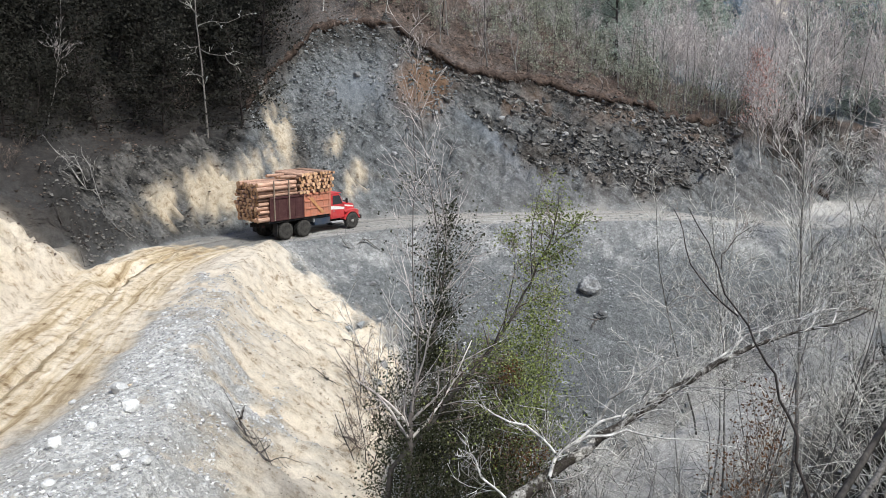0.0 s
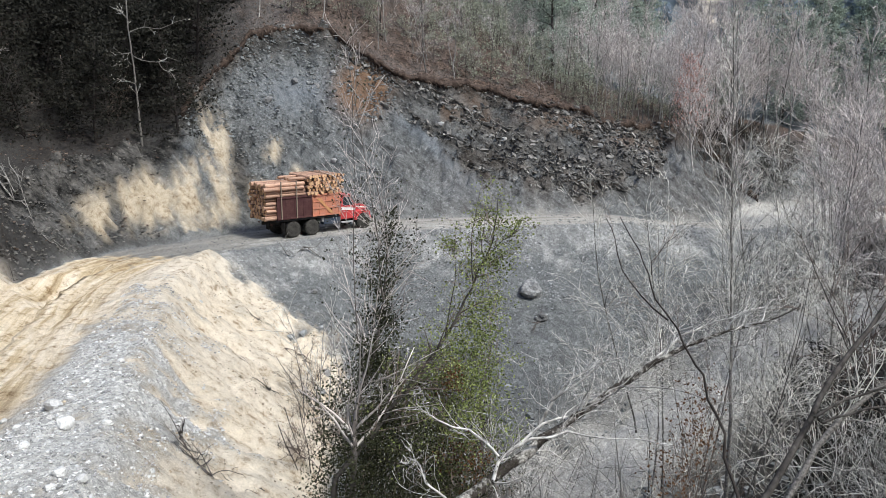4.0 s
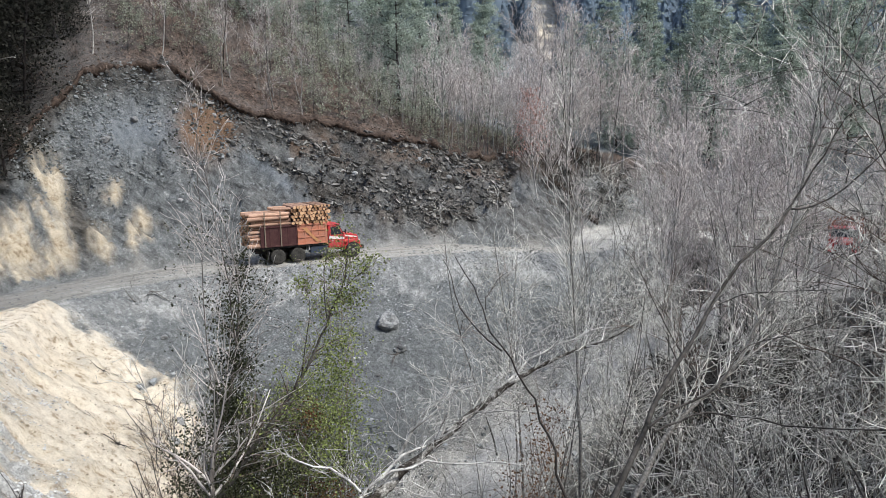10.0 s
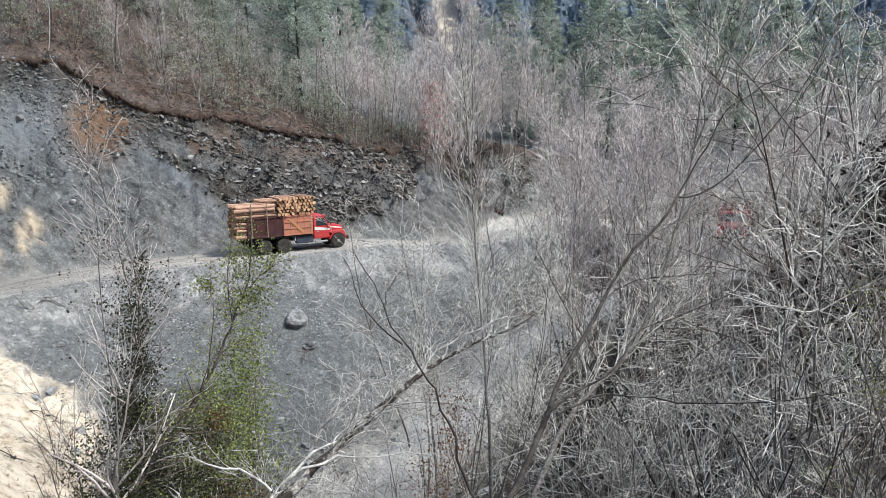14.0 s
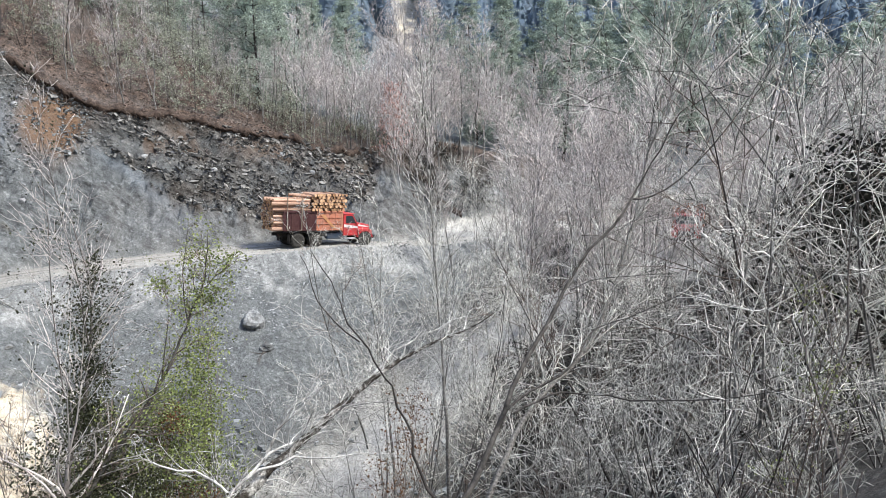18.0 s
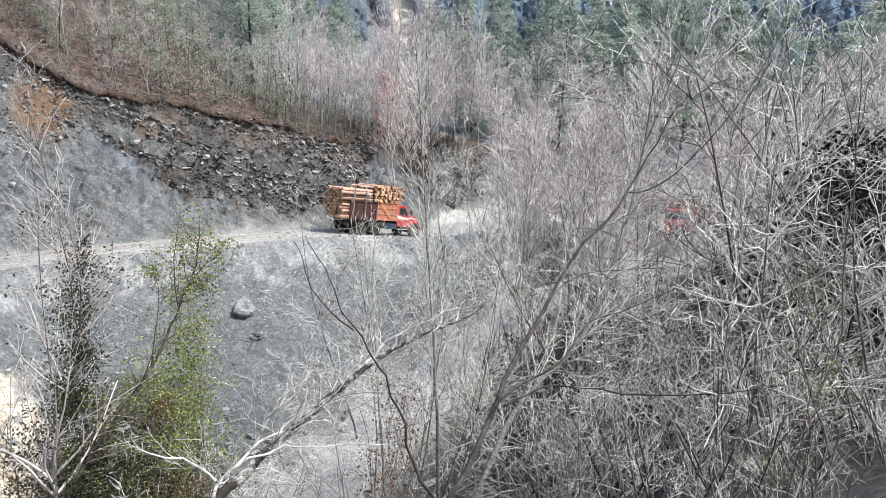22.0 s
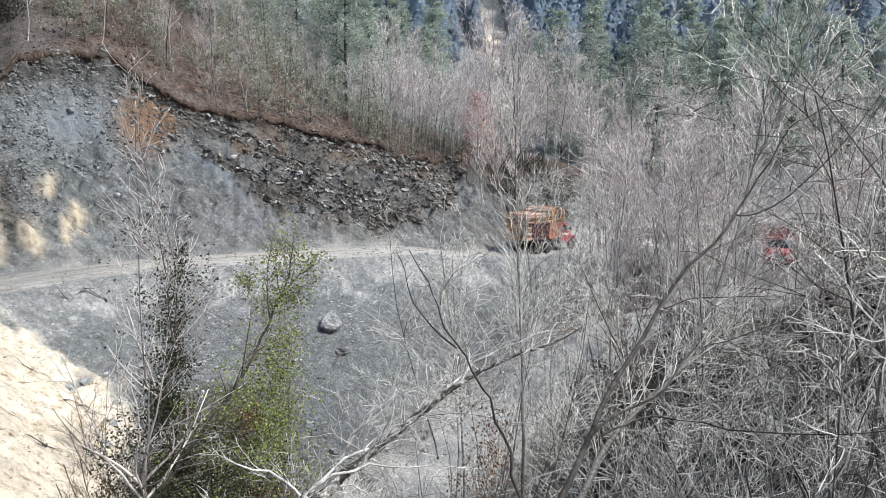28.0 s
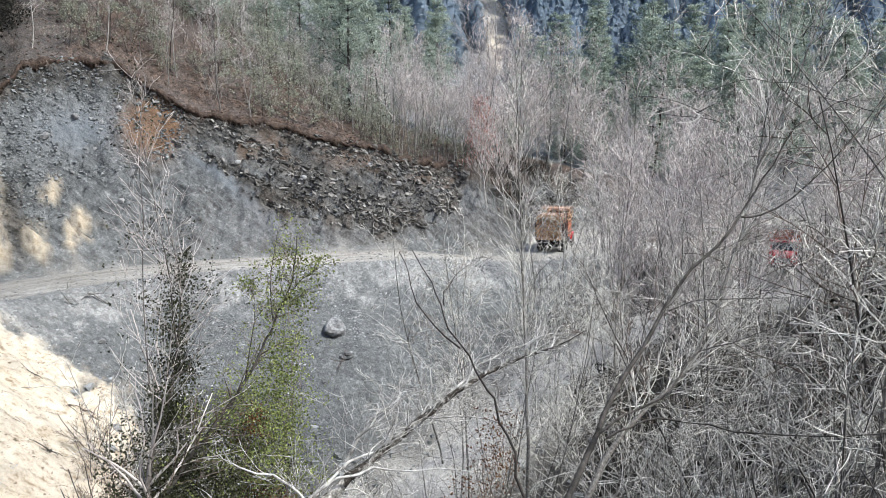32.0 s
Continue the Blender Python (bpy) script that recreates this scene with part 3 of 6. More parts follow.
    pale = rubble * (1 - np.clip(tan, 0, 1)) + 0.22 * soft(2.8 - np.abs(d + 2.9), 0.3) * soft(n2 + 0.6 * n3 - 0.2, 0.1) * (x > -9) + 0.2 * soft(1.2 - np.abs(d + 3.6) + n2 + n3, 0.2) * (x > -14) * (y > 43) + 0.45 * soft(5.2 - np.hypot(x - 33, (y - 67.5) * 0.8) + n2, 0.5) * (d < 2.8) * (d > -6) + 0.6 * soft(tw + 0.4 - dt + n2, 0.4) * (d < -3.5) * (y < 68)
    litter = np.maximum(litter, 0.8 * (d < -4) * soft(r - 72, 2) * (1 - np.clip(roadm + scar, 0, 1)))
    a[..., 1] = np.clip(litter * (r < 100) * (1 - 0.8 * soft(x - 9, 3) * (d < -4) * (r < 70)), 0, 1)
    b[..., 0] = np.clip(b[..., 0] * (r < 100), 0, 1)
    # beyond 100 m the blue mask paints distance haze over the ground
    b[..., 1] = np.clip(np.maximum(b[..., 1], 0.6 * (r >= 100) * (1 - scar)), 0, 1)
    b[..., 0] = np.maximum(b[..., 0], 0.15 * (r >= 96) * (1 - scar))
    c = np.stack([np.clip(pale, 0, 1), np.clip(rutm, 0, 1), np.clip(slopem, 0, 1), steep * (y > 43.0)], -1)
    lane = np.stack([s * 0.1 + 0.03 * n1, d + 0.15 * n1, 0 * x], -1)
    zone = np.where(np.abs(d) < 2.8, 1, np.where(on_track, 2, np.where(steep, 3, np.where((d < 0) & (z > low + 0.4), 4, 0))))
    return (z, a, b, zone, c, lane) if full else (z, a, b, zone)


def ground_z(x, y):
    return float(land(np.array([x]), np.array([y]))[0][0])


def spaced(stops):
    """Grid lines: (from, to, step) stretches joined end to end."""
    return np.unique(np.concatenate([np.arange(a, b, s) for a, b, s in stops]).round(4))


def build_ground():
    gx = spaced([(-400, -120, 20), (-120, -60, 6), (-60, -32, 2.0), (-32, -24, 0.6), (-24, 33, 0.2), (33, 48, 0.6), (48, 80, 2), (80, 160, 8), (160, 421, 20)])
    gy = spaced([(-120, -20, 10), (-20, 6, 2), (6, 14, 0.7), (14, 42, 0.22), (42, 68, 0.14), (68, 80, 0.6), (80, 140, 3), (140, 240, 8), (240, 421, 20)])
    xx, yy = np.meshgrid(gx, gy)
    z, a, b, zone, c, lane = land(xx, yy, full=True)
    lane = lane.reshape(-1, 3)
    nx, ny = len(gx), len(gy)
    xj = xx + 0.06 * fbm(xx, yy, 0.7, 2, 41) * ((xx > -24) & (xx < 33) & (yy > 14) & (yy < 68))
    co = np.stack([xj, yy, z], -1).reshape(-1, 3)
    idx = np.arange(nx * ny).reshape(ny, nx)
    quads = np.stack([idx[:-1, :-1], idx[:-1, 1:], idx[1:, 1:], idx[1:, :-1]], -1).reshape(-1, 4)
    fz = zone[:-1, :-1].reshape(-1)
    a4 = np.concatenate([a, np.ones((*a.shape[:2], 1))], -1).reshape(-1, 4)
    b4 = np.concatenate([b, np.ones((*b.shape[:2], 1))], -1).reshape(-1, 4)
    c4 = c.reshape(-1, 4)
    # smooth normals of the whole sheet, so that its pieces meet without seams
    du = np.gradient(np.stack([xj, yy, z], -1), axis=1)
    dv = np.gradient(np.stack([xj, yy, z], -1), axis=0)
    nn = np.cross(du, dv).reshape(-1, 3)
    nn /= np.linalg.norm(nn, axis=1, keepdims=True)
    names = {0: ("ground", "brown leaf-littered wooded hillside around the road cut"), 1: ("road", "rutted pale dirt forest road with muddy wheel tracks"),
             2: ("track", "pale dirt track climbing out of the gully"), 3: ("wall_cut", "steep fresh road cut of grey slate rubble and sandy tan earth"),
             4: ("fill_slope", "loose fill slope of grey gravel and tan sand below the road")}
    for k, (name, label) in names.items():
        q = quads[fz == k]
        used, inv = np.unique(q, return_inverse=True)
        me = bpy.data.meshes.new(name)
        me.vertices.add(len(used))
        me.vertices.foreach_set("co", co[used].ravel())
        me.loops.add(len(q) * 4)
        me.loops.foreach_set("vertex_index", inv.ravel().astype(np.int32))
        me.polygons.add(len(q))
        me.polygons.foreach_set("loop_start", np.arange(0, len(q) * 4, 4, dtype=np.int32))
        me.polygons.foreach_set("use_smooth", np.ones(len(q), bool))
        for nm, arr in (("soil_a", a4), ("soil_b", b4), ("soil_c", c4)):
            at = me.attributes.new(nm, "FLOAT_COLOR", "POINT")
            at.data.foreach_set("color", arr[used].ravel())
        at = me.attributes.new("lane", "FLOAT_VECTOR", "POINT")
        at.data.foreach_set("vector", lane[used].ravel())
        me.update(calc_edges=True)
        me.validate()
        me.normals_split_custom_set_from_vertices(nn[used].tolist())
        me.materials.append(EARTH)
        tagged(new(name, me), label, "ground" if k in (0, 4) else ("road" if k in (1, 2) else "slope"), kind="structure")


build_ground()


# ---- helpers for things ----
def part(name, bm, material, parent, label=""):
    """Links a bmesh as one mesh object under a thing or a part."""
    me = bpy.data.meshes.new(name)
    bm.to_mesh(me)
    bm.free()
    me.materials.append(material)
    ob = new(name, me)
    ob.parent = parent
    if label:
        tagged(ob, label)
    return ob


def mesh_part(name, verts, faces, material, parent=None, label="", smooth=True):
    me = bpy.data.meshes.new(name)
    me.from_pydata(verts, [], faces)
    if smooth:
        me.polygons.foreach_set("use_smooth", [True] * len(me.polygons))
    me.materials.append(material)
    ob = new(name, me)
    ob.parent = parent
    if label:
        tagged(ob, label)
    return ob


def empty(name, m=None):
    ob = new(name)
    ob.empty_display_size = 0.2
    if m is not None:
        ob.matrix_basis = m
    return ob


# ---- trees ----
class Wood:
    """Branches as tapering tubes in one mesh."""

    def __init__(self):
        self.v, self.f = [], []

    def tube(self, pts, radii, sides=3):
        base = len(self.v)
        n = len(pts)
        for i in range(n):
            a, b = pts[max(i - 1, 0)], pts[min(i + 1, n - 1)]
            t = (b - a).normalized()
            u = t.cross(Vector((0.31, 0.52, 0.8)))
            if u.length < 1e-3:
                u = t.cross(Vector((1, 0, 0)))
            u.normalize()
            w = t.cross(u)
            for k in range(sides):
                an = 2 * math.pi * k / sides
                self.v.append(pts[i] + (u * math.cos(an) + w * math.sin(an)) * radii[i])
        for i in range(n - 1):
            for k in range(sides):
                k2 = (k + 1) % sides
                self.f.append((base + i * sides + k, base + i * sides + k2, base + (i + 1) * sides + k2, base + (i + 1) * sides + k))
        self.f.append(tuple(base + (n - 1) * sides + k for k in range(sides)))


class Leaves:
    """Single leaves as small bent two-piece blades in one mesh."""

    def __init__(self):
        self.v, self.f = [], []

    def leaf(self, p, size, rng, droop=0.0, slim=0.38, small=False):
        d = Vector((rng.gauss(0, 1), rng.gauss(0, 1), rng.gauss(0, 0.8) - droop)).normalized()
        s = d.cross(Vector((rng.gauss(0, 1), rng.gauss(0, 1), rng.gauss(0, 1)))).normalized() * size * slim
        up = d.cross(s).normalized() * size * 0.15
        b = len(self.v)
        if small:
            self.v += [p, p + d * size * 0.8 + s, p + d * size - s]
            self.f.append((b, b + 1, b + 2))
            return
        self.v += [p, p + d * size * 0.5 + s + up, p + d * size, p + d * size * 0.5 - s + up]
        self.f += [(b, b + 1, b + 2), (b, b + 2, b + 3)]

    def clump(self, p, radius, n, size, rng, flat=1.0, droop=0.0, slim=0.38, small=False):
        for _ in range(n):
            q = p + Vector((rng.gauss(0, 1), rng.gauss(0, 1), rng.gauss(0, flat))) * radius * 0.6
            self.leaf(q, size * rng.uniform(0.6, 1.3), rng, droop, slim, small)


def wander(p, d, length, n, rng, bend=0.15, lift=0.0):
    pts = [p.copy()]
    d = d.normalized()
    for _ in range(n):
        d = (d + Vector((rng.gauss(0, bend), rng.gauss(0, bend), rng.gauss(0, bend) + lift))).normalized()
        p = p + d * (length / n)
        pts.append(p)
    return pts


def side_dir(d, spread, rng):
    u = d.cross(Vector((rng.gauss(0, 1), rng.gauss(0, 1), rng.gauss(0, 1)))).normalized()
    return (d * math.cos(spread) + u * math.sin(spread)).normalized()


def sprout(wood, pts, radii, rng, count, length, spread, levels, tips, start=0.2, bend=0.14, lift=0.06, mult=(5, 4, 3), minr=0.006):
    """Side branches along a stem, each with its own side branches."""
    n = len(pts) - 1
    for _ in range(count):
        f = rng.uniform(start, 0.98) * n
        i = min(int(f), n - 1)
        p = pts[i].lerp(pts[i + 1], f - i)
        d = side_dir((pts[i + 1] - pts[i]).normalized(), rng.uniform(0.6, 1.25) * spread, rng)
        ln = length * (1.15 - 0.75 * f / n) * rng.uniform(0.55, 1.25)
        r = max(minr, radii[i] * rng.uniform(0.35, 0.6))
        k = 7 if levels > 1 else (5 if levels else 3)
        q = wander(p, d, ln, k, rng, bend, lift)
        rr = [max(minr * 0.6, r * (1 - 0.8 * j / k)) for j in range(k + 1)]
        wood.tube(q, rr, 4 if r > 0.03 else 3)
        if levels > 0:
            sprout(wood, q, rr, rng, mult[levels - 1], ln * 0.6, spread, levels - 1, tips, 0.15, bend, lift, mult, minr)
        else:
            tips.append(q[-1])


def bare_tree(name, seed, height, limbs, bark, twig, mult=(5, 4, 3), spread=0.75, lean=0.05, radius=None, stems=1, length=0.42, levels=2, minr=0.006, start=0.2, bend=0.17, lift=0.06):
    """A leafless tree: trunk (or several stems) and a crown of fine branches."""
    rng = random.Random(seed)
    root = empty(name)
    trunk, crown, tips = Wood(), Wood(), []
    radius = radius or height * 0.011
    for s in range(stems):
        d = Vector((rng.gauss(0, lean), rng.gauss(0, lean), 1))
        if stems > 1:
            an = 2 * math.pi * s / stems + rng.uniform(-0.4, 0.4)
            d = Vector((math.cos(an) * 0.45, math.sin(an) * 0.45, 1)) * rng.uniform(0.8, 1.1)
        h = height * rng.uniform(0.8, 1.05)
        base = Vector((rng.gauss(0, 0.12), rng.gauss(0, 0.12), 0)) * (stems > 1) + Vector((0, 0, -0.5))
        pts = wander(base, d, h + 0.5, 9, rng, 0.06, 0.03)
        rr = [max(0.012, radius * (1 - 0.9 * j / 9) * (1.25 if j == 0 else 1)) for j in range(10)]
        trunk.tube(pts, rr, 6)
        sprout(crown, pts, rr, rng, limbs, h * length, spread, levels, tips, start, bend, lift, mult, minr)
    mesh_part("trunk", trunk.v, trunk.f, bark, root)
    mesh_part("crown", crown.v, crown.f, twig, root)
    return root, tips


def leafy_tree(name, seed, height, bark, leafmat, clumps, per, size, width=0.35, low=0.15, lean=0.05):
    """A tree with small leaves in uneven clumps round its limbs."""
    rng = random.Random(seed)
    root = empty(name)
    trunk, leaves, tips = Wood(), Leaves(), []
    pts = wander(Vector((0, 0, -0.4)), Vector((rng.gauss(0, lean), rng.gauss(0, lean), 1)), height, 8, rng, 0.05, 0.02)
    rr = [max(0.015, height * 0.012 * (1 - 0.9 * j / 8)) for j in range(9)]
    trunk.tube(pts, rr, 6)
    for _ in range(clumps):
        f = rng.uniform(low, 1.0)
        i = min(int(f * 8), 7)
        p = pts[i].lerp(pts[i + 1], f * 8 - i)
        an, out = rng.uniform(0, 6.283), height * width * (1.1 - 0.75 * f) * rng.uniform(0.3, 1.0)
        q = p + Vector((math.cos(an) * out, math.sin(an) * out, out * rng.uniform(-0.1, 0.5)))
        trunk.tube([p, p.lerp(q, 0.5) + Vector((0, 0, 0.05)), q], [rr[i] * 0.4, rr[i] * 0.25, 0.006], 3)
        leaves.clump(q, height * 0.075 * rng.uniform(0.6, 1.4), per, size, rng, 0.7, small=True)
    mesh_part("trunk", trunk.v, trunk.f, bark, root)
    mesh_part("crown", leaves.v, leaves.f, leafmat, root, smooth=False)
    return root


def pine_tree(name, seed, height, bark, needles, whorls=16, per=5):
    """A pine: whorls of boughs, each a drooping spray of fine needle tufts."""
    rng = random.Random(seed)
    root = empty(name)
    trunk, leaves = Wood(), Leaves()
    pts = wander(Vector((0, 0, -0.4)), Vector((0, 0, 1)), height, 8, rng, 0.03)
    trunk.tube(pts, [max(0.02, height * 0.012 * (1 - 0.93 * j / 8)) for j in range(9)], 6)
    full = rng.uniform(0.2, 0.27)
    for w in range(whorls):
        f = 0.12 + 0.86 * w / whorls
        i = min(int(f * 8), 7)
        p = pts[i].lerp(pts[i + 1], f * 8 - i)
        for k in range(rng.randint(4, 6)):
            an = rng.uniform(0, 6.283)
            out = height * full * (1.05 - f) ** 0.75 * rng.uniform(0.45, 1.15) + 0.25
            q = p + Vector((math.cos(an) * out, math.sin(an) * out, out * rng.uniform(0.0, 0.5)))
            trunk.tube([p, q], [0.018 + 0.002 * height, 0.008], 3)
            for j in range(per):
                t = rng.uniform(0.35, 1.05)
                c = p.lerp(q, t) + Vector((rng.gauss(0, 0.12 * out), rng.gauss(0, 0.12 * out), rng.gauss(0, 0.05 * out)))
                leaves.clump(c, 0.25 + 0.35 * (1 - f), 18, 0.22, rng, 0.55, 0, 0.3, True)
    mesh_part("trunk", trunk.v, trunk.f, bark, root)
    mesh_part("crown", leaves.v, leaves.f, needles, root, smooth=False)
    return root


def planted(x, y, turn=0.0, scale=1.0, sink=0.1, tilt=(0, 0)):
    return pose(x, y, ground_z(x, y) - sink, tilt[0], tilt[1], turn) @ Matrix.Scale(scale, 4)


def polar(az, r):
    return -math.sin(radians(az)) * r, math.cos(radians(az)) * r


def plant(protos, rng, spots, label, category, group, smin=0.8, smax=1.2, tilt=4):
    """Copies of the prototypes on the ground at the spots; the first spot of each takes the prototype itself."""
    used = []
    for i, (x, y) in enumerate(spots):
        p = protos[i % len(protos)]
        m = planted(x, y, rng.uniform(0, 360), rng.uniform(smin, smax), 0.1, (rng.uniform(-tilt, tilt), rng.uniform(-tilt, tilt)))
        if p not in used:
            used.append(p)
            p.matrix_basis = m
            ob = p
        else:
            ob = copy_thing(p, m)
            ob.scale = m.to_scale()
        tagged(ob, label, category, group)


# ---- woods ----
RNG = random.Random(5)
EYE = Vector((0, 0, 8.5))


def sector(n, a0, a1, r0, r1, gap=1.5, zones=None, keep=None):
    """Spots spread over bearings a0..a1 and distances r0..r1, kept apart, off the roads, on ground of the given zones."""
    g = np.random.RandomState(int(n * 31 + abs(a0) * 7 + r0))
    az, r = np.radians(g.uniform(min(a0, a1), max(a0, a1), n * 30)), np.sqrt(g.uniform(r0 * r0, r1 * r1, n * 30))
    x, y = -np.sin(az) * r, np.cos(az) * r
    d, _, sh = to_line(ROAD_LINE, x, y)
    dt, _, _ = to_line(TRACK_LINE, x, y)
    good = ~((d > -sh - 0.5) & (d < 3.2)) & (np.abs(dt) > 2.5)
    zone = land(x, y)[3]
    if zones is not None:
        good &= np.isin(zone, zones)
    out = []
    for a, b in zip(x[good], y[good]):
        if len(out) >= n:
            break
        if all((a - p) ** 2 + (b - q) ** 2 > gap * gap for p, q in out) and (keep is None or keep(a, b)):
            out.append((float(a), float(b)))
    return out


def ray_dir(az, el):
    a, e = radians(az), radians(el)
    return Vector((-math.sin(a) * math.cos(e), math.cos(a) * math.cos(e), math.sin(e)))


def at(az, el, r):
    return EYE + ray_dir(az, el) * r


def on_ground(az, el, start=8.0):
    """Where a line of sight from the eye meets the ground."""
    t = np.arange(start, 110, 0.25)
    w = ray_dir(az, el)
    z = land(EYE.x + w.x * t, EYE.y + w.y * t)[0]
    below = np.nonzero(EYE.z + w.z * t < z)[0]
    return EYE + w * float(t[below[0]] if len(below) else 60.0)


def stem(points, r, wobble=0.02, seed=1):
    """A smooth stem through bearings and elevations at the distance r (one number, or one at each end)."""
    ra, rb = r if isinstance(r, tuple) else (r, r)
    n = len(points)
    raw = np.array([[*at(a, e, ra + (rb - ra) * i / (n - 1)), 0] for i, (a, e) in enumerate(points)])
    line = smooth_line(raw, 0.35)[:, :3]
    rng = random.Random(seed)
    return [Vector(p) + Vector((rng.gauss(0, wobble), rng.gauss(0, wobble), rng.gauss(0, wobble))) for p in line]


def taper(n, r0, r1):
    return [r0 + (r1 - r0) * (i / (n - 1)) ** 0.8 for i in range(n)]


def rooted(root, *meshes):
    """Moves the meshes under an empty that stands at root."""
    for ob in meshes:
        ob.parent = root
        ob.matrix_parent_inverse = root.matrix_basis.inverted()


def off_gap(x, y):
    """False in the clearing before the parked truck."""
    return not (-42.9 < math.degrees(math.atan2(-x, y)) < -39.9 and math.hypot(x, y) < 68)


# thicket of bare trees on the gully's side
thicket = [bare_tree("bare_tree", 100 + i, RNG.uniform(9, 12.5), 15, M["bark"], M["twig"], (3, 4, 3), 0.92, 0.12, radius=0.05, length=0.46, minr=0.0118, bend=0.16, start=0.2, lift=0.025)[0] for i in range(7)]
plant(thicket, RNG, sector(20, -34, -55, 22, 29, 2.4, None, off_gap) + sector(9, -42, -57, 16.5, 22, 2.0) + sector(36, -29, -53, 29, 46, 2.6, None, off_gap) + sector(8, -19, -29, 26, 42, 2.4), "slender leafless tree with pale grey bark in the thicket", "tree", "bare trees of the gully", 0.7, 1.15, 13)
# every other tree is dark, painting in stems and twigs on their shaded side
poles = [bare_tree("thin_tree", 120 + i, 9.5, 11, M["darkbark"] if i % 2 else M["bark"], M["browntwig"] if i % 2 else M["twig"], (4, 4, 3), 0.85, 0.16, radius=0.055, length=0.45, levels=1, minr=0.0115, bend=0.15, start=0.25, lift=0.03)[0] for i in range(4)]
plant(poles, RNG, sector(16, -36, -57, 19, 27, 1.6, None, off_gap) + sector(14, -30, -52, 26, 38, 1.6, None, off_gap), "thin leaning leafless tree in the tangled thicket", "tree", "thin trees of the gully", 0.7, 1.15, 17)
bushes = [bare_tree("bare_shrub", 130 + i, 4.2, 6, M["bark"], M["twig"], (3, 4, 3), 0.9, 0.1, radius=0.034, stems=5, length=0.7, levels=1, minr=0.0112, bend=0.17, lift=0.02)[0] for i in range(5)]
plant(bushes, RNG, sector(16, 5, -22, 28, 35, 1.5) + sector(9, -22, -54, 22, 40, 1.8) + sector(15, -38.5, -57, 15, 22, 1.2) + sector(8, -31, -39, 19, 26, 1.4), "tangled leafless grey shrub on the gully side", "shrub", "bare shrubs of the gully", 0.7, 1.4, 10)


def past_lip(x, y, gap=3.0):
    """True where the hill lies at least so far behind the lip of the cut."""
    d = float(to_line(ROAD_LINE, np.array([x]), np.array([y]))[0][0])
    a = math.degrees(math.atan2(-x, y))
    return d - 2.7 - np.interp(a, CREST[:, 0], CREST[:, 1]) / np.interp(a, [-30, -8, 2, 12, 16, 26, 40], [0.95, 1.15, 1.6, 1.7, 1.25, 1.0, 1.3]) > gap


plant([bare_tree("low_shrub", 140 + i, 1.7, 7, M["darkbark"], M["twig"], (3, 4, 3), 0.9, 0.1, radius=0.016, stems=4, length=0.6, levels=1, minr=0.005, bend=0.18)[0] for i in range(3)], RNG, sector(16, -43, -60, 9.5, 14.5, 0.9), "low tangled leafless shrub on the near bank", "shrub", "low shrubs of the near bank", 0.7, 1.2, 12)
brush = [bare_tree("brown_shrub", 150 + i, 2.4, 9, M["darkbark"], M["browntwig"], (5, 3, 3), 0.8, 0.1, radius=0.02, stems=4, length=0.5, levels=1, minr=0.007)[0] for i in range(3)]
plant(brush, RNG, sector(12, 4, -9, 17.5, 21, 0.7) + sector(12, -9, -24, 17, 27, 1.0) + sector(18, 8, -20, 25, 34, 1.3) + sector(70, 12, -24, 60, 88, 1.2, [0], past_lip) + sector(12, 11, 34, 42, 62, 1.8, [0, 3], lambda x, y: ground_z(x, y) > 4.5) + sector(26, -20, -31, 74, 88, 1.3, [0, 3]) + sector(14, -22, -50, 20, 40, 2), "low tangled brown leafless shrub", "shrub", "brown shrubs", 0.6, 1.3, 10)

# woods above the road cut
slim = [bare_tree("slender_tree", 170 + i, RNG.uniform(7.5, 10), 13, M["bark"], M["pinktwig"], (4, 4, 3), 0.6, 0.05, radius=0.055, length=0.26, minr=0.008, start=0.35, bend=0.22)[0] for i in range(4)]
plant(slim, RNG, sector(46, 9, -22, 64, 98, 2.2, [0], past_lip) + sector(10, 9, -12, 60, 70, 2.2, [0], lambda x, y: past_lip(x, y, 0.8)) + sector(3, 18, 30, 48, 66, 2.0, [0, 3], lambda x, y: ground_z(x, y) > 5), "slender pale-barked leafless tree above the road cut", "tree", "trees above the cut", 0.7, 1.15, 5)
haze = [bare_tree("twiggy_tree", 180 + i, 6.5, 16, M["darkbark"], M["hazetwig"], (5, 5, 3), 0.7, 0.08, radius=0.04, length=0.42, minr=0.0068, start=0.15, bend=0.25)[0] for i in range(3)]
plant(haze, RNG, sector(84, 11, -24, 64, 96, 1.6, [0], lambda x, y: past_lip(x, y, 2.2)), "fine-twigged grey-brown leafless tree on the wooded slope", "tree", "twiggy trees above the cut", 0.6, 1.3, 6)
mauve = [bare_tree("mauve_tree", 190 + i, 10, 22, M["bark"], M["pinktwig"], (4, 4, 3), 0.5, 0.05, radius=0.06, length=0.4, minr=0.013, bend=0.2)[0] for i in range(3)]
plant(mauve, RNG, [polar(-14.6 - 0.62 * k, 73.5 + 3.0 * ((k * 7) % 5) / 2) for k in range(15)] + sector(30, -13, -31, 76, 100, 2.2, [0, 3, 4], lambda x, y: past_lip(x, y, 1.5) or x > 48) + sector(42, -24, -55, 52, 104, 2.6, [0, 4], off_gap), "leafless tree with a dense mauve-grey crown", "tree", "mauve trees behind the bend", 0.75, 1.1, 3)
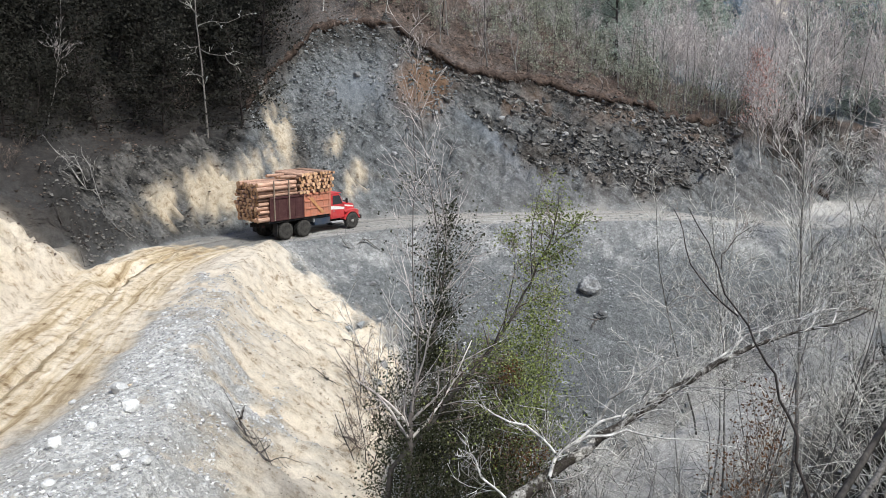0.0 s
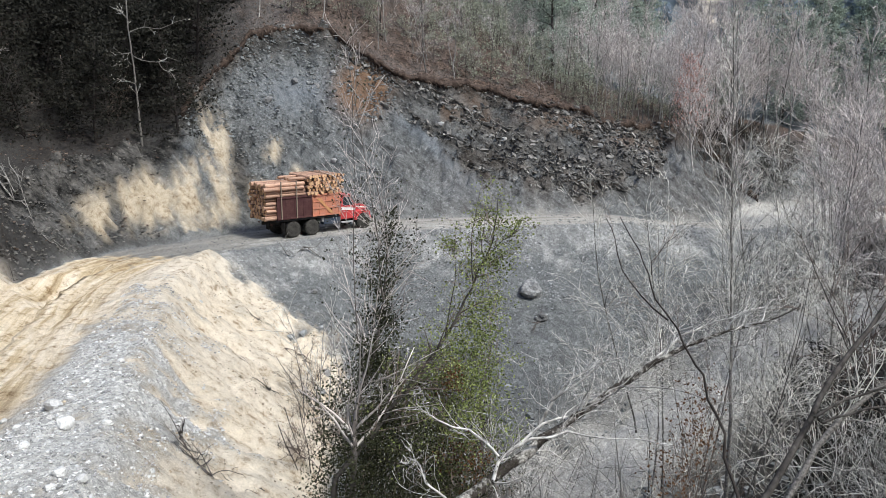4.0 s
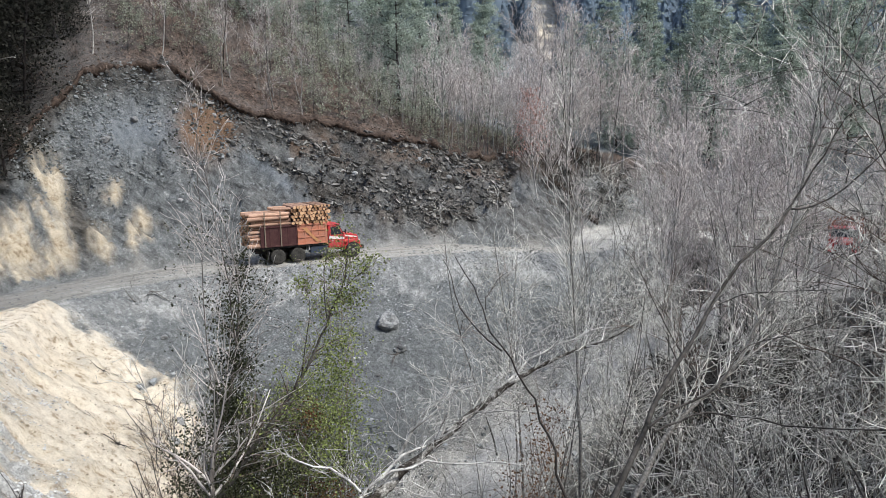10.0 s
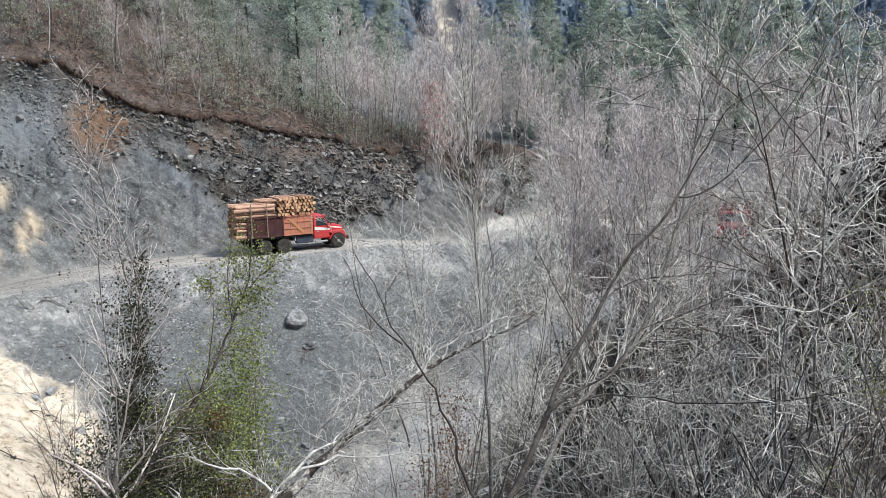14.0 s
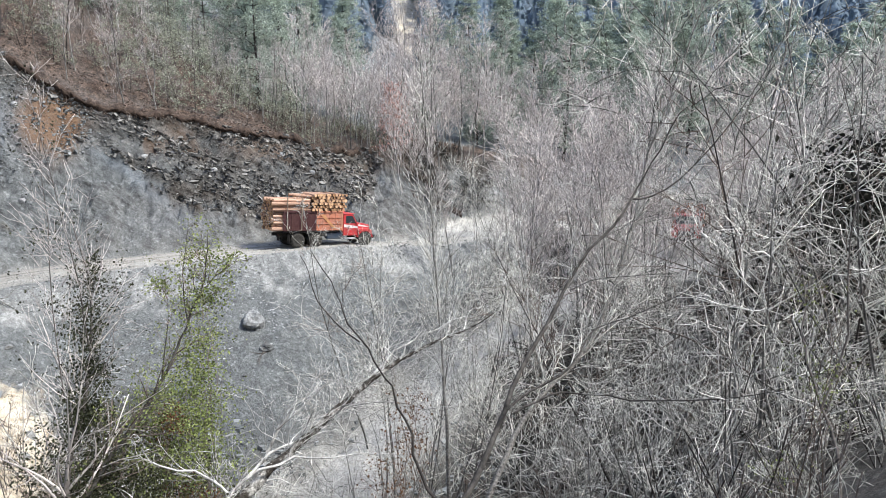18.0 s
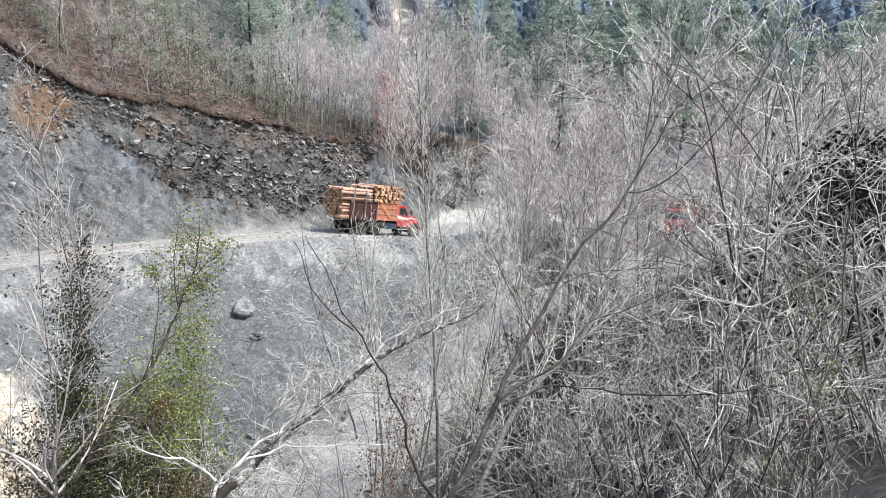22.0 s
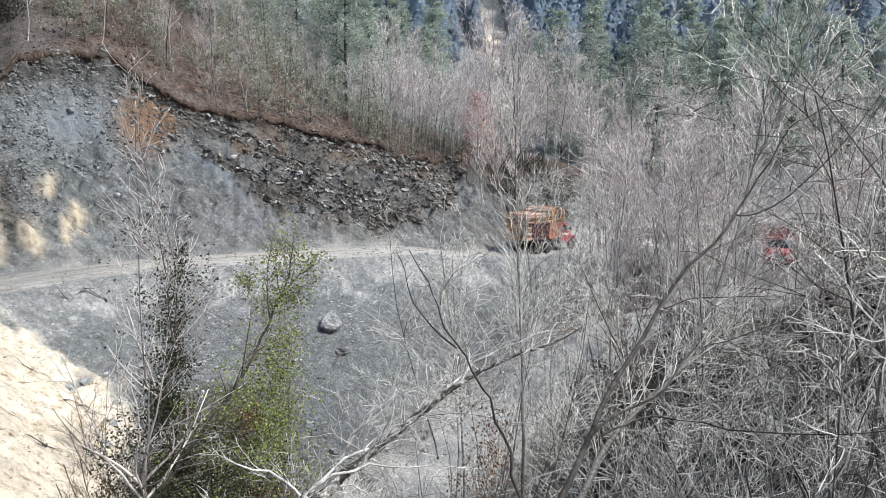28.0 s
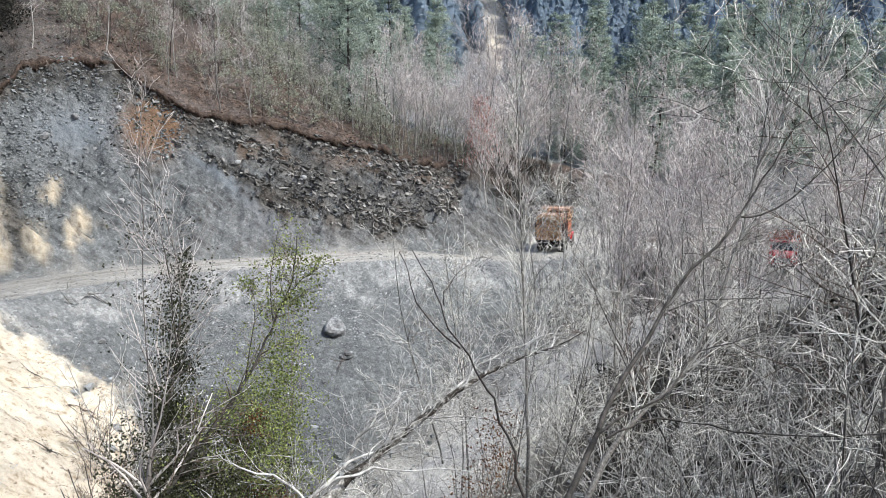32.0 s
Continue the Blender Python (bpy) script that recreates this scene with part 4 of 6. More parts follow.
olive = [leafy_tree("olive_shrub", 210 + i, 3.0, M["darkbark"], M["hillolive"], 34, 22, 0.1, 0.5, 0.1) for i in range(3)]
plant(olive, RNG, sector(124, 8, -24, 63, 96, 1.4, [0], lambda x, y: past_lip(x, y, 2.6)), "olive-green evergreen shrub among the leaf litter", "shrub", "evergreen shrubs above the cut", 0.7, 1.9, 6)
ever = [leafy_tree("evergreen_tree", 230 + i, 8.5, M["blackbark"], M["evergreen"], 90, 34, 0.2, 0.42, 0.0) for i in range(4)]
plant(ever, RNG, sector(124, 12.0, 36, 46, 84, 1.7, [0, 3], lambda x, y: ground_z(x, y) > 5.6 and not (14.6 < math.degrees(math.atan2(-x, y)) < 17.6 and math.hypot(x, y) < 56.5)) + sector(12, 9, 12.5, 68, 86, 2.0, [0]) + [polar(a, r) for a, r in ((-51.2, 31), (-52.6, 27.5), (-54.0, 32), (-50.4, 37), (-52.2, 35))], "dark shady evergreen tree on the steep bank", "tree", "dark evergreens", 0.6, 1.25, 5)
belt = [bare_tree("pale_tree", 200 + i, 11, 24, M["bark"], M["pinktwig"], (4, 4, 3), 0.6, 0.06, radius=0.055, length=0.36, minr=0.0125, bend=0.2)[0] for i in range(4)]
plant(belt, RNG, sector(60, -28.5, -55, 44, 72, 2.1, None, off_gap) + sector(14, -28.5, -42, 46, 62, 1.8, None, off_gap) + sector(24, -20.5, -30, 74, 92, 1.8, [0, 3], lambda x, y: past_lip(x, y, -3.0)), "fine-twigged pale leafless tree beyond the gully", "tree", "pale trees beyond the gully", 1.1, 1.65, 5)
screen = [bare_tree("screening_tree", 206 + i, 11.5, 20, M["bark"], M["twig"], (4, 4, 3), 0.8, 0.08, radius=0.045, length=0.32, minr=0.0075, bend=0.2, start=0.4, lift=0.03)[0] for i in range(2)]
plant(screen, RNG, [polar(a, r) for a, r in ((-19.4, 37), (-20.8, 33), (-22.3, 39), (-23.6, 35), (-25.4, 41), (-18.3, 42), (-26.8, 36), (-21.5, 30), (-22.6, 34), (-24.4, 31), (-20.2, 38), (-25.6, 44), (-27.6, 46), (-28.6, 42), (-29.8, 48), (-30.6, 40), (-26.2, 49))], "leafless pale tree standing before the road bend", "tree", "trees before the bend", 1.0, 1.3, 6)
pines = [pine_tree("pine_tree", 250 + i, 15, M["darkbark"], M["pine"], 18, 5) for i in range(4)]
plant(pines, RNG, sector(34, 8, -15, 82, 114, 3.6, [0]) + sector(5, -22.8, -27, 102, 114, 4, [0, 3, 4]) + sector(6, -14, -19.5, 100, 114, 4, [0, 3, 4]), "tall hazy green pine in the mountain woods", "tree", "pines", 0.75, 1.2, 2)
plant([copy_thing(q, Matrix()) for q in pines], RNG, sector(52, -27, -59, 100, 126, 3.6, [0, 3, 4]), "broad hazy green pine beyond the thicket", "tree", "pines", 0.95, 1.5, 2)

# a dark evergreen understorey between the bare trees
under = [leafy_tree("evergreen_shrub", 270 + i, 4.2, M["darkbark"], M["evergreen"], 60, 34, 0.1, 0.42, 0.02) for i in range(2)]
plant(under, RNG, sector(8, 8.5, 13, 66, 78, 1.2, [0]) + sector(18, -32, -42, 29, 45, 1.3, None, off_gap) + sector(9, -21, -30, 76, 86, 1.6, [0, 3]) + sector(10, 15, 34, 46, 56, 1.4, [0, 3], lambda x, y: ground_z(x, y) > 6.5) + sector(4, -31, -38, 26, 34, 1.6) + sector(36, -27, -55, 29, 56, 2.2, None, off_gap), "dark evergreen shrub between the bare trees", "shrub", "dark understorey", 0.7, 1.3, 6)


def far_forest():
    """Conifers on the mountain behind, in one mesh of needle tufts."""
    g = np.random.RandomState(31)
    n = 2000
    az, rr = np.radians(g.uniform(-58, 0, n)), np.sqrt(g.uniform(124**2, 215**2, n))
    x, y = -np.sin(az) * rr, np.cos(az) * rr
    z, soil, _, _ = land(x, y)
    pick = np.nonzero((soil[:, 0] < 0.35) & (np.abs(np.degrees(az) + 21.2 - 0.5 * np.sin(rr * 0.08)) > 1.15))[0]
    k, per, rings, sides = len(pick), 180, 8, 9
    h, wide = g.uniform(7, 14, (k, 1)), g.uniform(0.26, 0.4, (k, 1))

    def crown(t, an, ph):
        lobe = 0.78 + 0.24 * np.sin(an * 3 + ph + t * 17) + 0.16 * np.sin(an * 5 - ph * 2 + t * 41)
        return h * wide * np.maximum(1.02 - t, 0.02) ** 0.75 * (0.4 + 0.6 * np.minimum(1, t * 4)) * lobe

    ph = g.uniform(0, 6, (k, 1))
    ring, side = np.divmod(np.arange(rings * sides), sides)
    t, an = np.tile(ring / (rings - 1), (k, 1)) + 0 * h, np.tile(side * 6.283 / sides, (k, 1)) + 0 * h
    w = crown(t, an, ph) * 0.85 * g.uniform(0.75, 1.2, t.shape)
    px, py, pz = x[pick][:, None], y[pick][:, None], z[pick][:, None]
    body = np.stack([px + np.cos(an) * w, py + np.sin(an) * w, pz + h * np.clip(t + g.uniform(-0.04, 0.04, t.shape), 0, 1)], -1).reshape(-1, 3)
    i0 = ((np.arange(rings - 1) * sides)[:, None] + np.arange(sides)[None]).ravel()
    i1 = ((np.arange(rings - 1) * sides)[:, None] + (np.arange(sides)[None] + 1) % sides).ravel()
    one = np.concatenate([np.stack([i0, i1, i1 + sides], -1), np.stack([i0, i1 + sides, i0 + sides], -1)])
    bf = (one[None] + (np.arange(k) * rings * sides)[:, None, None]).reshape(-1, 3)
    t, an = g.rand(k, per) ** 0.8, g.uniform(0, 6.283, (k, per))
    w = crown(t, an, ph) * g.uniform(0.8, 1.2, t.shape)
    c = np.stack([px + np.cos(an) * w, py + np.sin(an) * w, pz + h * t], -1)
    face = np.stack([np.cos(an), np.sin(an), 0.6 + 0 * an], -1) + g.normal(0, 0.2, c.shape)
    size = (0.034 * h * g.uniform(0.7, 1.4, (k, per)))[..., None]
    d = np.cross(face, g.normal(0, 1, c.shape))
    d /= np.linalg.norm(d, axis=-1, keepdims=True) + 1e-6
    s = np.cross(face, d) * 0.5
    tuft = np.stack([c - d * size * 0.8, c + d * size + s * size, c + d * size - s * size], 2).reshape(-1, 3)
    tri = np.concatenate([body, tuft])
    faces = np.concatenate([bf, len(body) + np.arange(len(tuft)).reshape(-1, 3)])
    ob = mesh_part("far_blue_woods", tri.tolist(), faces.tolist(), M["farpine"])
    tagged(ob, "conifer forest on the distant mountain, blue with painted haze", "forest", kind="stuff")


far_forest()


# ---- the trees that stand close ----
def ivy_tree():
    """An upright tree wrapped in ivy."""
    rng = random.Random(301)
    up = stem([(2.8, -24.6), (2.3, -21.3), (1.2, -18.2), (0.6, -15.9), (0.2, -13.2), (0.0, -10.8), (0.3, -8.1), (0.8, -5.4)], (16.5, 17.5), 0.02)
    foot = Vector((up[0].x - 0.25, up[0].y, ground_z(up[0].x - 0.25, up[0].y) - 0.3))
    pts = [foot, foot.lerp(up[0], 0.5)] + up
    root = empty("ivy_tree", Matrix.Translation(foot))
    w, c, lv, tips = Wood(), Wood(), Leaves(), []
    rr = taper(len(pts), 0.075, 0.008)
    w.tube(pts, rr, 7)
    for k in range(2):
        a = pts[5 + 4 * k]
        q = wander(a, Vector((rng.uniform(-0.5, 0.5), rng.uniform(-0.4, 0.4), 1)), 6.5 - k, 8, rng, 0.08, 0.05)
        w.tube(q, taper(len(q), 0.018, 0.005), 4)
        sprout(c, q, taper(len(q), 0.015, 0.005), rng, 26, 1.5, 0.7, 1, tips, 0.2, 0.13, 0.03, (4, 4, 3), 0.006)
    sprout(c, pts, rr, rng, 60, 2.1, 0.8, 1, tips, 0.12, 0.14, 0.05, (5, 4, 3), 0.006)
    for k in range(88):
        t = rng.random() ** 1.15 * 0.9
        i = min(int(t * (len(pts) - 1)), len(pts) - 2)
        wide = 0.08 + 0.42 * (1 - t) * rng.random() + 0.12 * rng.random()
        c0 = pts[i].lerp(pts[i + 1], rng.random()) + Vector((rng.gauss(0, wide), rng.gauss(0, wide), rng.gauss(0, 0.12)))
        for _ in range(rng.randint(5, 15)):
            lv.clump(c0 + Vector((rng.gauss(0, 0.13), rng.gauss(0, 0.13), rng.gauss(0, 0.17))), 0.13, 8, 0.056, rng)
    for p in rng.sample(tips, min(len(tips), 170)):
        if rng.random() < 0.6:
            lv.clump(p, 0.12, 6, 0.055, rng)
    rooted(root, mesh_part("trunk", w.v, w.f, M["darkbark"]), mesh_part("crown", c.v, c.f, M["hazetwig"]), mesh_part("ivy", lv.v, lv.f, M["ivy"], None, "dark green ivy leaves", False))
    tagged(root, "tall thin tree wrapped in dark green ivy", "tree")


def leaning_tree():
    """A leaning tree with yellow-green leaves at its top and tangled suckers at its foot."""
    rng = random.Random(303)
    up = stem([(4.2, -26.1), (2.5, -24.6), (0.8, -22.8), (-0.8, -20.9), (-2.5, -19.0), (-3.9, -17.2), (-5.1, -15.1), (-6.0, -13.5), (-7.0, -11.2), (-7.7, -9.2), (-7.8, -7.2)], (16.5, 17.5), 0.02)
    foot = Vector((up[0].x - 0.5, up[0].y, ground_z(up[0].x - 0.5, up[0].y) - 0.3))
    pts = [foot, foot.lerp(up[0], 0.6)] + up
    root = empty("leaning_tree", Matrix.Translation(foot))
    w, c, lv, tips = Wood(), Wood(), Leaves(), []
    rr = taper(len(pts), 0.07, 0.009)
    w.tube(pts, rr, 7)
    extra = stem([(-6.0, -13.5), (-6.1, -9.6), (-6.6, -6.4)], 17.3, 0.03), stem([(-6.6, -12), (-8.2, -10.2), (-9.8, -9.0)], 17.3, 0.03), stem([(-3.9, -17.2), (-4.9, -13.0), (-4.7, -10.4)], 17.2, 0.03)
    for q in extra:
        w.tube(q, taper(len(q), 0.016, 0.005), 4)
        sprout(c, q, taper(len(q), 0.014, 0.005), rng, 12, 0.7, 0.7, 1, tips, 0.2, 0.14, 0.02, (3, 3, 3), 0.0055)
    sprout(c, pts, rr, rng, 46, 1.3, 0.9, 1, tips, 0.2, 0.16, 0.02, (4, 4, 3), 0.006)
    for p in tips:
        t = (p.z - foot.z) / (up[-1].z - foot.z)
        if t > 0.5 and rng.random() < 0.75:
            lv.clump(p, 0.16, 9, 0.055, rng)
    for i in range(int(len(pts) * 0.5), len(pts) - 1):
        for _ in range(22):
            p = pts[i] + Vector((rng.gauss(0.15, 0.22), rng.gauss(0, 0.3), rng.gauss(-0.3, 0.35)))
            lv.clump(p, 0.2, 8, 0.058, rng)
    rooted(root, mesh_part("trunk", w.v, w.f, M["stembark"]), mesh_part("crown", c.v, c.f, M["browntwig"]), mesh_part("leaves", lv.v, lv.f, M["lime"], None, "sparse yellow-green leaves", False))
    tagged(root, "leaning thin tree with sparse yellow-green leaves", "tree")


def creeper(name, spots, mat, label, seed, r=17.2, thick=0.012, stems=5):
    """A hanging mass of leaves on thin stems; spots: bearing, elevation, size in metres, clumps."""
    rng = random.Random(seed)
    w, lv = Wood(), Leaves()
    c0 = at(spots[0][0], spots[0][1], r)
    foot = Vector((c0.x, c0.y + 0.3, ground_z(c0.x, c0.y + 0.3) - 0.2))
    root = empty(name, Matrix.Translation(foot))
    for a, e, size, n in spots:
        c = at(a, e, r)
        for _ in range(int(n * 1.3)):
            p = c + Vector([max(-1.2, min(1.2, rng.gauss(0, 0.5))) * size for _ in range(3)])
            lv.clump(p, 0.2, 14, 0.003 * r, rng, 0.8, 0.4)
        for _ in range(stems):
            p = c + Vector((rng.gauss(0, size * 0.4), rng.gauss(0, size * 0.4), rng.gauss(0, size * 0.5)))
            b = foot + Vector((rng.gauss(0, 0.3), rng.gauss(0, 0.3), 0))
            q = [b.lerp(p, k / 5) + Vector((rng.gauss(0, 0.13), rng.gauss(0, 0.13), rng.gauss(0, 0.1))) * (k > 0) for k in range(6)]
            w.tube(q, taper(6, thick, 0.004), 3)
            sprout(w, q, taper(6, thick * 0.5, 0.004), rng, 9, 0.7, 0.8, 0, [], 0.3, 0.25, 0.02, (3, 3, 3), 0.004)
    rooted(root, mesh_part("stem", w.v, w.f, M["browntwig"]), mesh_part("leaves", lv.v, lv.f, mat, None, "", False))
    tagged(root, label, "shrub")


def fallen_tree():
    """A dead white-barked tree leaning out of the gully with long bare branches."""
    rng = random.Random(305)
    a = stem([(-3.8, -28.8), (-5.9, -27.4), (-8.8, -25.5), (-11.1, -23.6), (-13.8, -21.8), (-16.5, -20.1), (-18.6, -18.4), (-21.1, -16.9), (-23.5, -15.7), (-25.8, -14.9), (-28.3, -13.6)], (16, 20), 0.03, 4)
    limbs = [(stem(q, r, 0.035, 5 + i), r0) for i, (q, r, r0) in enumerate((
        ([(-8.7, -24.8), (-11.1, -22.8), (-13.8, -21.8), (-15.8, -21.2)], (17, 18), 0.045),
        ([(-7.5, -26.3), (-8.7, -24.6), (-11.9, -23.3), (-14.3, -23.3), (-17.8, -23.3), (-21.5, -23.5)], (16.5, 17.5), 0.04),
        ([(-11.1, -22.6), (-11.8, -21.3), (-13.4, -19.6), (-14.8, -18.0), (-15.9, -17.0)], (17.5, 18), 0.042),
        ([(-11.8, -21.3), (-14.1, -19.4), (-15.6, -18.4), (-17.3, -17.8)], (17.5, 18), 0.032),
        ([(-18.6, -18.4), (-20.0, -16.8), (-21.7, -15.7), (-24.1, -14.6), (-26.0, -13.8)], (18.5, 19.5), 0.034),
        ([(-8.1, -24.8), (-7.0, -23.8), (-4.6, -23.1), (-2.9, -22.0), (-2.5, -21.3)], (16.6, 16), 0.028),
        ([(-21.1, -16.9), (-19.9, -15.7), (-20.3, -14.4), (-20.5, -12.9), (-20.7, -12.3)], 19, 0.024),
        ([(-4.6, -27.9), (-3.4, -27.2), (-2.1, -25.8), (-1.2, -25.0)], (16, 15.5), 0.028),
        ([(-16.5, -20.1), (-20.2, -19.7), (-23.1, -20.4), (-25.5, -20.2)], (18, 18.5), 0.02)))]
    foot = Vector((a[0].x, a[0].y, ground_z(a[0].x, a[0].y) - 0.2))
    root = empty("fallen_tree", Matrix.Translation(foot))
    w, c, tips = Wood(), Wood(), []
    w.tube([foot, foot.lerp(a[0], 0.5)] + a, [0.15, 0.15] + [(0.012 + 0.13 * (1 - j / (len(a) - 1)) ** 1.15) * rng.uniform(0.85, 1.15) for j in range(len(a))], 8)
    for q, r0 in limbs:
        rr = taper(len(q), r0, 0.009)
        c.tube(q, rr, 6)
        sprout(c, q, [0.5 * x for x in rr], rng, 13, 1.1, 0.75, 1, tips, 0.1, 0.3, 0.03, (3, 3, 3), 0.007)
    for k in range(40):
        i = rng.randrange(3, len(a) - 2)
        d = side_dir((a[i + 1] - a[i]).normalized(), rng.uniform(0.35, 1.1), rng)
        q = wander(a[i], d + Vector((0, 0, 0.3)), rng.uniform(0.9, 2.4), 10, rng, 0.32, 0.01)
        r0 = rng.uniform(0.01, 0.023)
        c.tube(q, taper(11, r0, 0.005), 5)
        sprout(c, q, taper(11, r0 * 0.7, 0.004), rng, 6, 0.8, 0.8, 1, tips, 0.15, 0.3, 0.02, (3, 3, 3), 0.005)
    half = a[len(a) // 3:]
    sprout(c, half, taper(len(half), 0.026, 0.01), rng, 26, 1.6, 0.62, 1, tips, 0.05, 0.26, 0.02, (4, 3, 3), 0.006)
    rooted(root, mesh_part("trunk", w.v, w.f, M["deadbark"]), mesh_part("crown", c.v, c.f, M["whitebark"], None, "bare white branches"))
    tagged(root, "fallen dead tree with weathered white bark and long bare branches", "tree")


def stemmed_tree(name, paths, label, bark, twig, seed, count=20, length=1.4, minr=0.006, spread=0.6, start=0.12):
    """A near tree of several stems; paths: points, distance, thick and thin end."""
    rng = random.Random(seed)
    w, c, tips = Wood(), Wood(), []
    first = stem(*paths[0][:2])
    foot = Vector((first[0].x, first[0].y, ground_z(first[0].x, first[0].y) - 0.2))
    root = empty(name, Matrix.Translation(foot))
    for i, (pts, r, r0, r1) in enumerate(paths):
        q = stem(pts, r, 0.012, seed + i)
        rr = taper(len(q), r0, r1)
        if i == 0:
            w.tube([foot, foot.lerp(q[0], 0.5)] + q, [r0 * 1.3, r0 * 1.15] + rr, 7)
        else:
            w.tube(q, rr, 6)
        sprout(c, q, [0.4 * x for x in rr], rng, count, length, spread, 1, tips, start, 0.16, 0.05, (4, 4, 3), minr)
    rooted(root, mesh_part("trunk", w.v, w.f, bark), mesh_part("crown", c.v, c.f, twig))
    tagged(root, label, "tree")


ivy_tree()
leaning_tree()
creeper("creeper_bush", [(-6.3, -18.6, 0.7, 70), (-7.2, -14.6, 0.3, 18), (-6.7, -16.8, 0.45, 40), (-5.2, -20.2, 0.95, 100), (-6.6, -22.0, 0.85, 70), (-4.2, -23.0, 1.2, 110), (-7.2, -11.5, 0.3, 16), (-3.2, -18.4, 0.5, 26)], M["moss"], "drooping moss-green creeper over a dead tree", 311)
creeper("olive_bush", [(-3.6, -21.0, 0.7, 80), (-2.0, -24.0, 1.0, 90), (-5.0, -24.8, 1.0, 90), (0.3, -18.5, 0.4, 30), (-0.5, -22.0, 0.7, 50), (-3.5, -27.0, 1.0, 80), (-1.5, -20.0, 0.45, 20)], M["olive"], "tangled dark olive-green bush at the foot of the trees", 314, 17.2)
creeper("rusty_bush", [(-4.6, -24.8, 0.4, 24), (-6.2, -25.6, 0.4, 20), (-4.4, -19.5, 0.3, 18)], M["rust"], "rust-brown withered foliage at the tree's foot", 312, 16.9)
creeper("ivy_bush", [(3.4, -27.0, 0.8, 110), (2.0, -26.0, 0.9, 110), (-1.5, -27.0, 1.0, 120), (0.5, -23.5, 0.7, 70), (-3.0, -24.5, 0.9, 80), (1.5, -24.6, 0.6, 80), (1.3, -28.5, 0.8, 110), (-0.2, -26.5, 1.0, 120), (1.2, -22.0, 0.6, 60), (0.9, -19.0, 0.4, 40), (-5.5, -28.0, 0.9, 90), (-3.0, -28.5, 0.9, 90)], M["ivy"], "dark ivy-covered bush at the foot of the trees", 313, 17.0)
fallen_tree()
stemmed_tree("dark_sapling", [([(-25.2, -27.3), (-23.4, -25.0), (-22.8, -22.4), (-21.9, -19.9), (-20.8, -18.1), (-19.4, -16.0), (-17.9, -14.1), (-17.6, -12.4), (-16.9, -10.9), (-15.6, -8.8)], (6.0, 6.8), 0.0125, 0.0035),
                              ([(-17.6, -12.4), (-18.0, -11.2), (-19.5, -9.6)], (6.6, 6.8), 0.005, 0.0025), ([(-18.9, -15.4), (-16.9, -13.8), (-15.8, -12.3), (-15.3, -10.2), (-14.6, -8.8)], (6.4, 6.8), 0.007, 0.003)],
             "thin dark leafless sapling with long curved shoots", M["blackbark"], M["browntwig"], 321, 4, 0.4, 0.002)
stemmed_tree("forked_tree", [([(-25.2, -27.5), (-27.9, -23.5), (-29.1, -20.4), (-30.2, -18.0), (-31.5, -15.6), (-32.7, -13.5), (-33.4, -12.0), (-35.2, -9.1), (-36.8, -7.4), (-38.0, -5.5)], (13, 17.5), 0.056, 0.027),
                             ([(-38.0, -5.5), (-38.8, -4.0), (-39.9, -2.0), (-41.1, 0.3), (-42.0, 0.9), (-43.3, 1.8), (-44.9, 2.5)], (17.5, 20), 0.024, 0.007),
                             ([(-38.0, -5.5), (-39.4, -5.3), (-41.2, -4.1), (-43.2, -1.9), (-44.7, 0.1), (-45.8, 1.9), (-47.5, 5.2)], (17.5, 21), 0.024, 0.008),
                             ([(-42.0, 0.9), (-41.7, 2.2), (-42.4, 4.0), (-43.5, 6.1), (-45.0, 8.1)], (19, 21), 0.016, 0.007),
                             ([(-29.3, -20.4), (-31.0, -19.1), (-33.2, -18.1), (-34.2, -17.1), (-35.1, -15.5), (-35.9, -14.6), (-38.0, -13.8), (-40.8, -12.5), (-42.8, -11.3)], (13.6, 17), 0.026, 0.007),
                             ([(-29.7, -20.8), (-31.4, -19.9), (-33.3, -19.2), (-35.1, -19.2), (-38.4, -19.5), (-41.9, -19.3), (-45.4, -18.8), (-47.9, -18.2), (-50.3, -17.4)], (13.6, 16), 0.023, 0.008),
                             ([(-33.8, -12.0), (-35.3, -11.3), (-37.6, -10.9), (-40.7, -10.6)], (16.6, 18), 0.014, 0.006)],
             "forked leafless tree with dark grey stems spreading over the gully", M["stembark"], M["twig"], 331, 13, 1.7, 0.007, start=0.35)
stemmed_tree("pale_stemmed_tree", [([(-27.3, -27.4), (-29.0, -23.7), (-30.4, -21.2), (-31.9, -19.3), (-33.7, -17.6), (-35.3, -15.6), (-36.1, -13.7), (-37.0, -11.4), (-37.6, -9.1), (-37.9, -7.7), (-39.3, -5.3)], (15.5, 20), 0.064, 0.03),
                                   ([(-38.0, -7.7), (-38.5, -5.3), (-39.0, -2.2), (-39.4, 1.4), (-39.8, 5.2), (-40.0, 8.4)], (19, 22), 0.034, 0.015),
                                   ([(-39.0, -2.2), (-40.1, 0.7), (-41.1, 3.6), (-42.2, 6.9), (-42.9, 8.6)], (20, 22), 0.026, 0.012)],
             "tall leafless tree with a curving grey trunk", M["greybark"], M["twig"], 336, 36, 2.4, 0.0085)
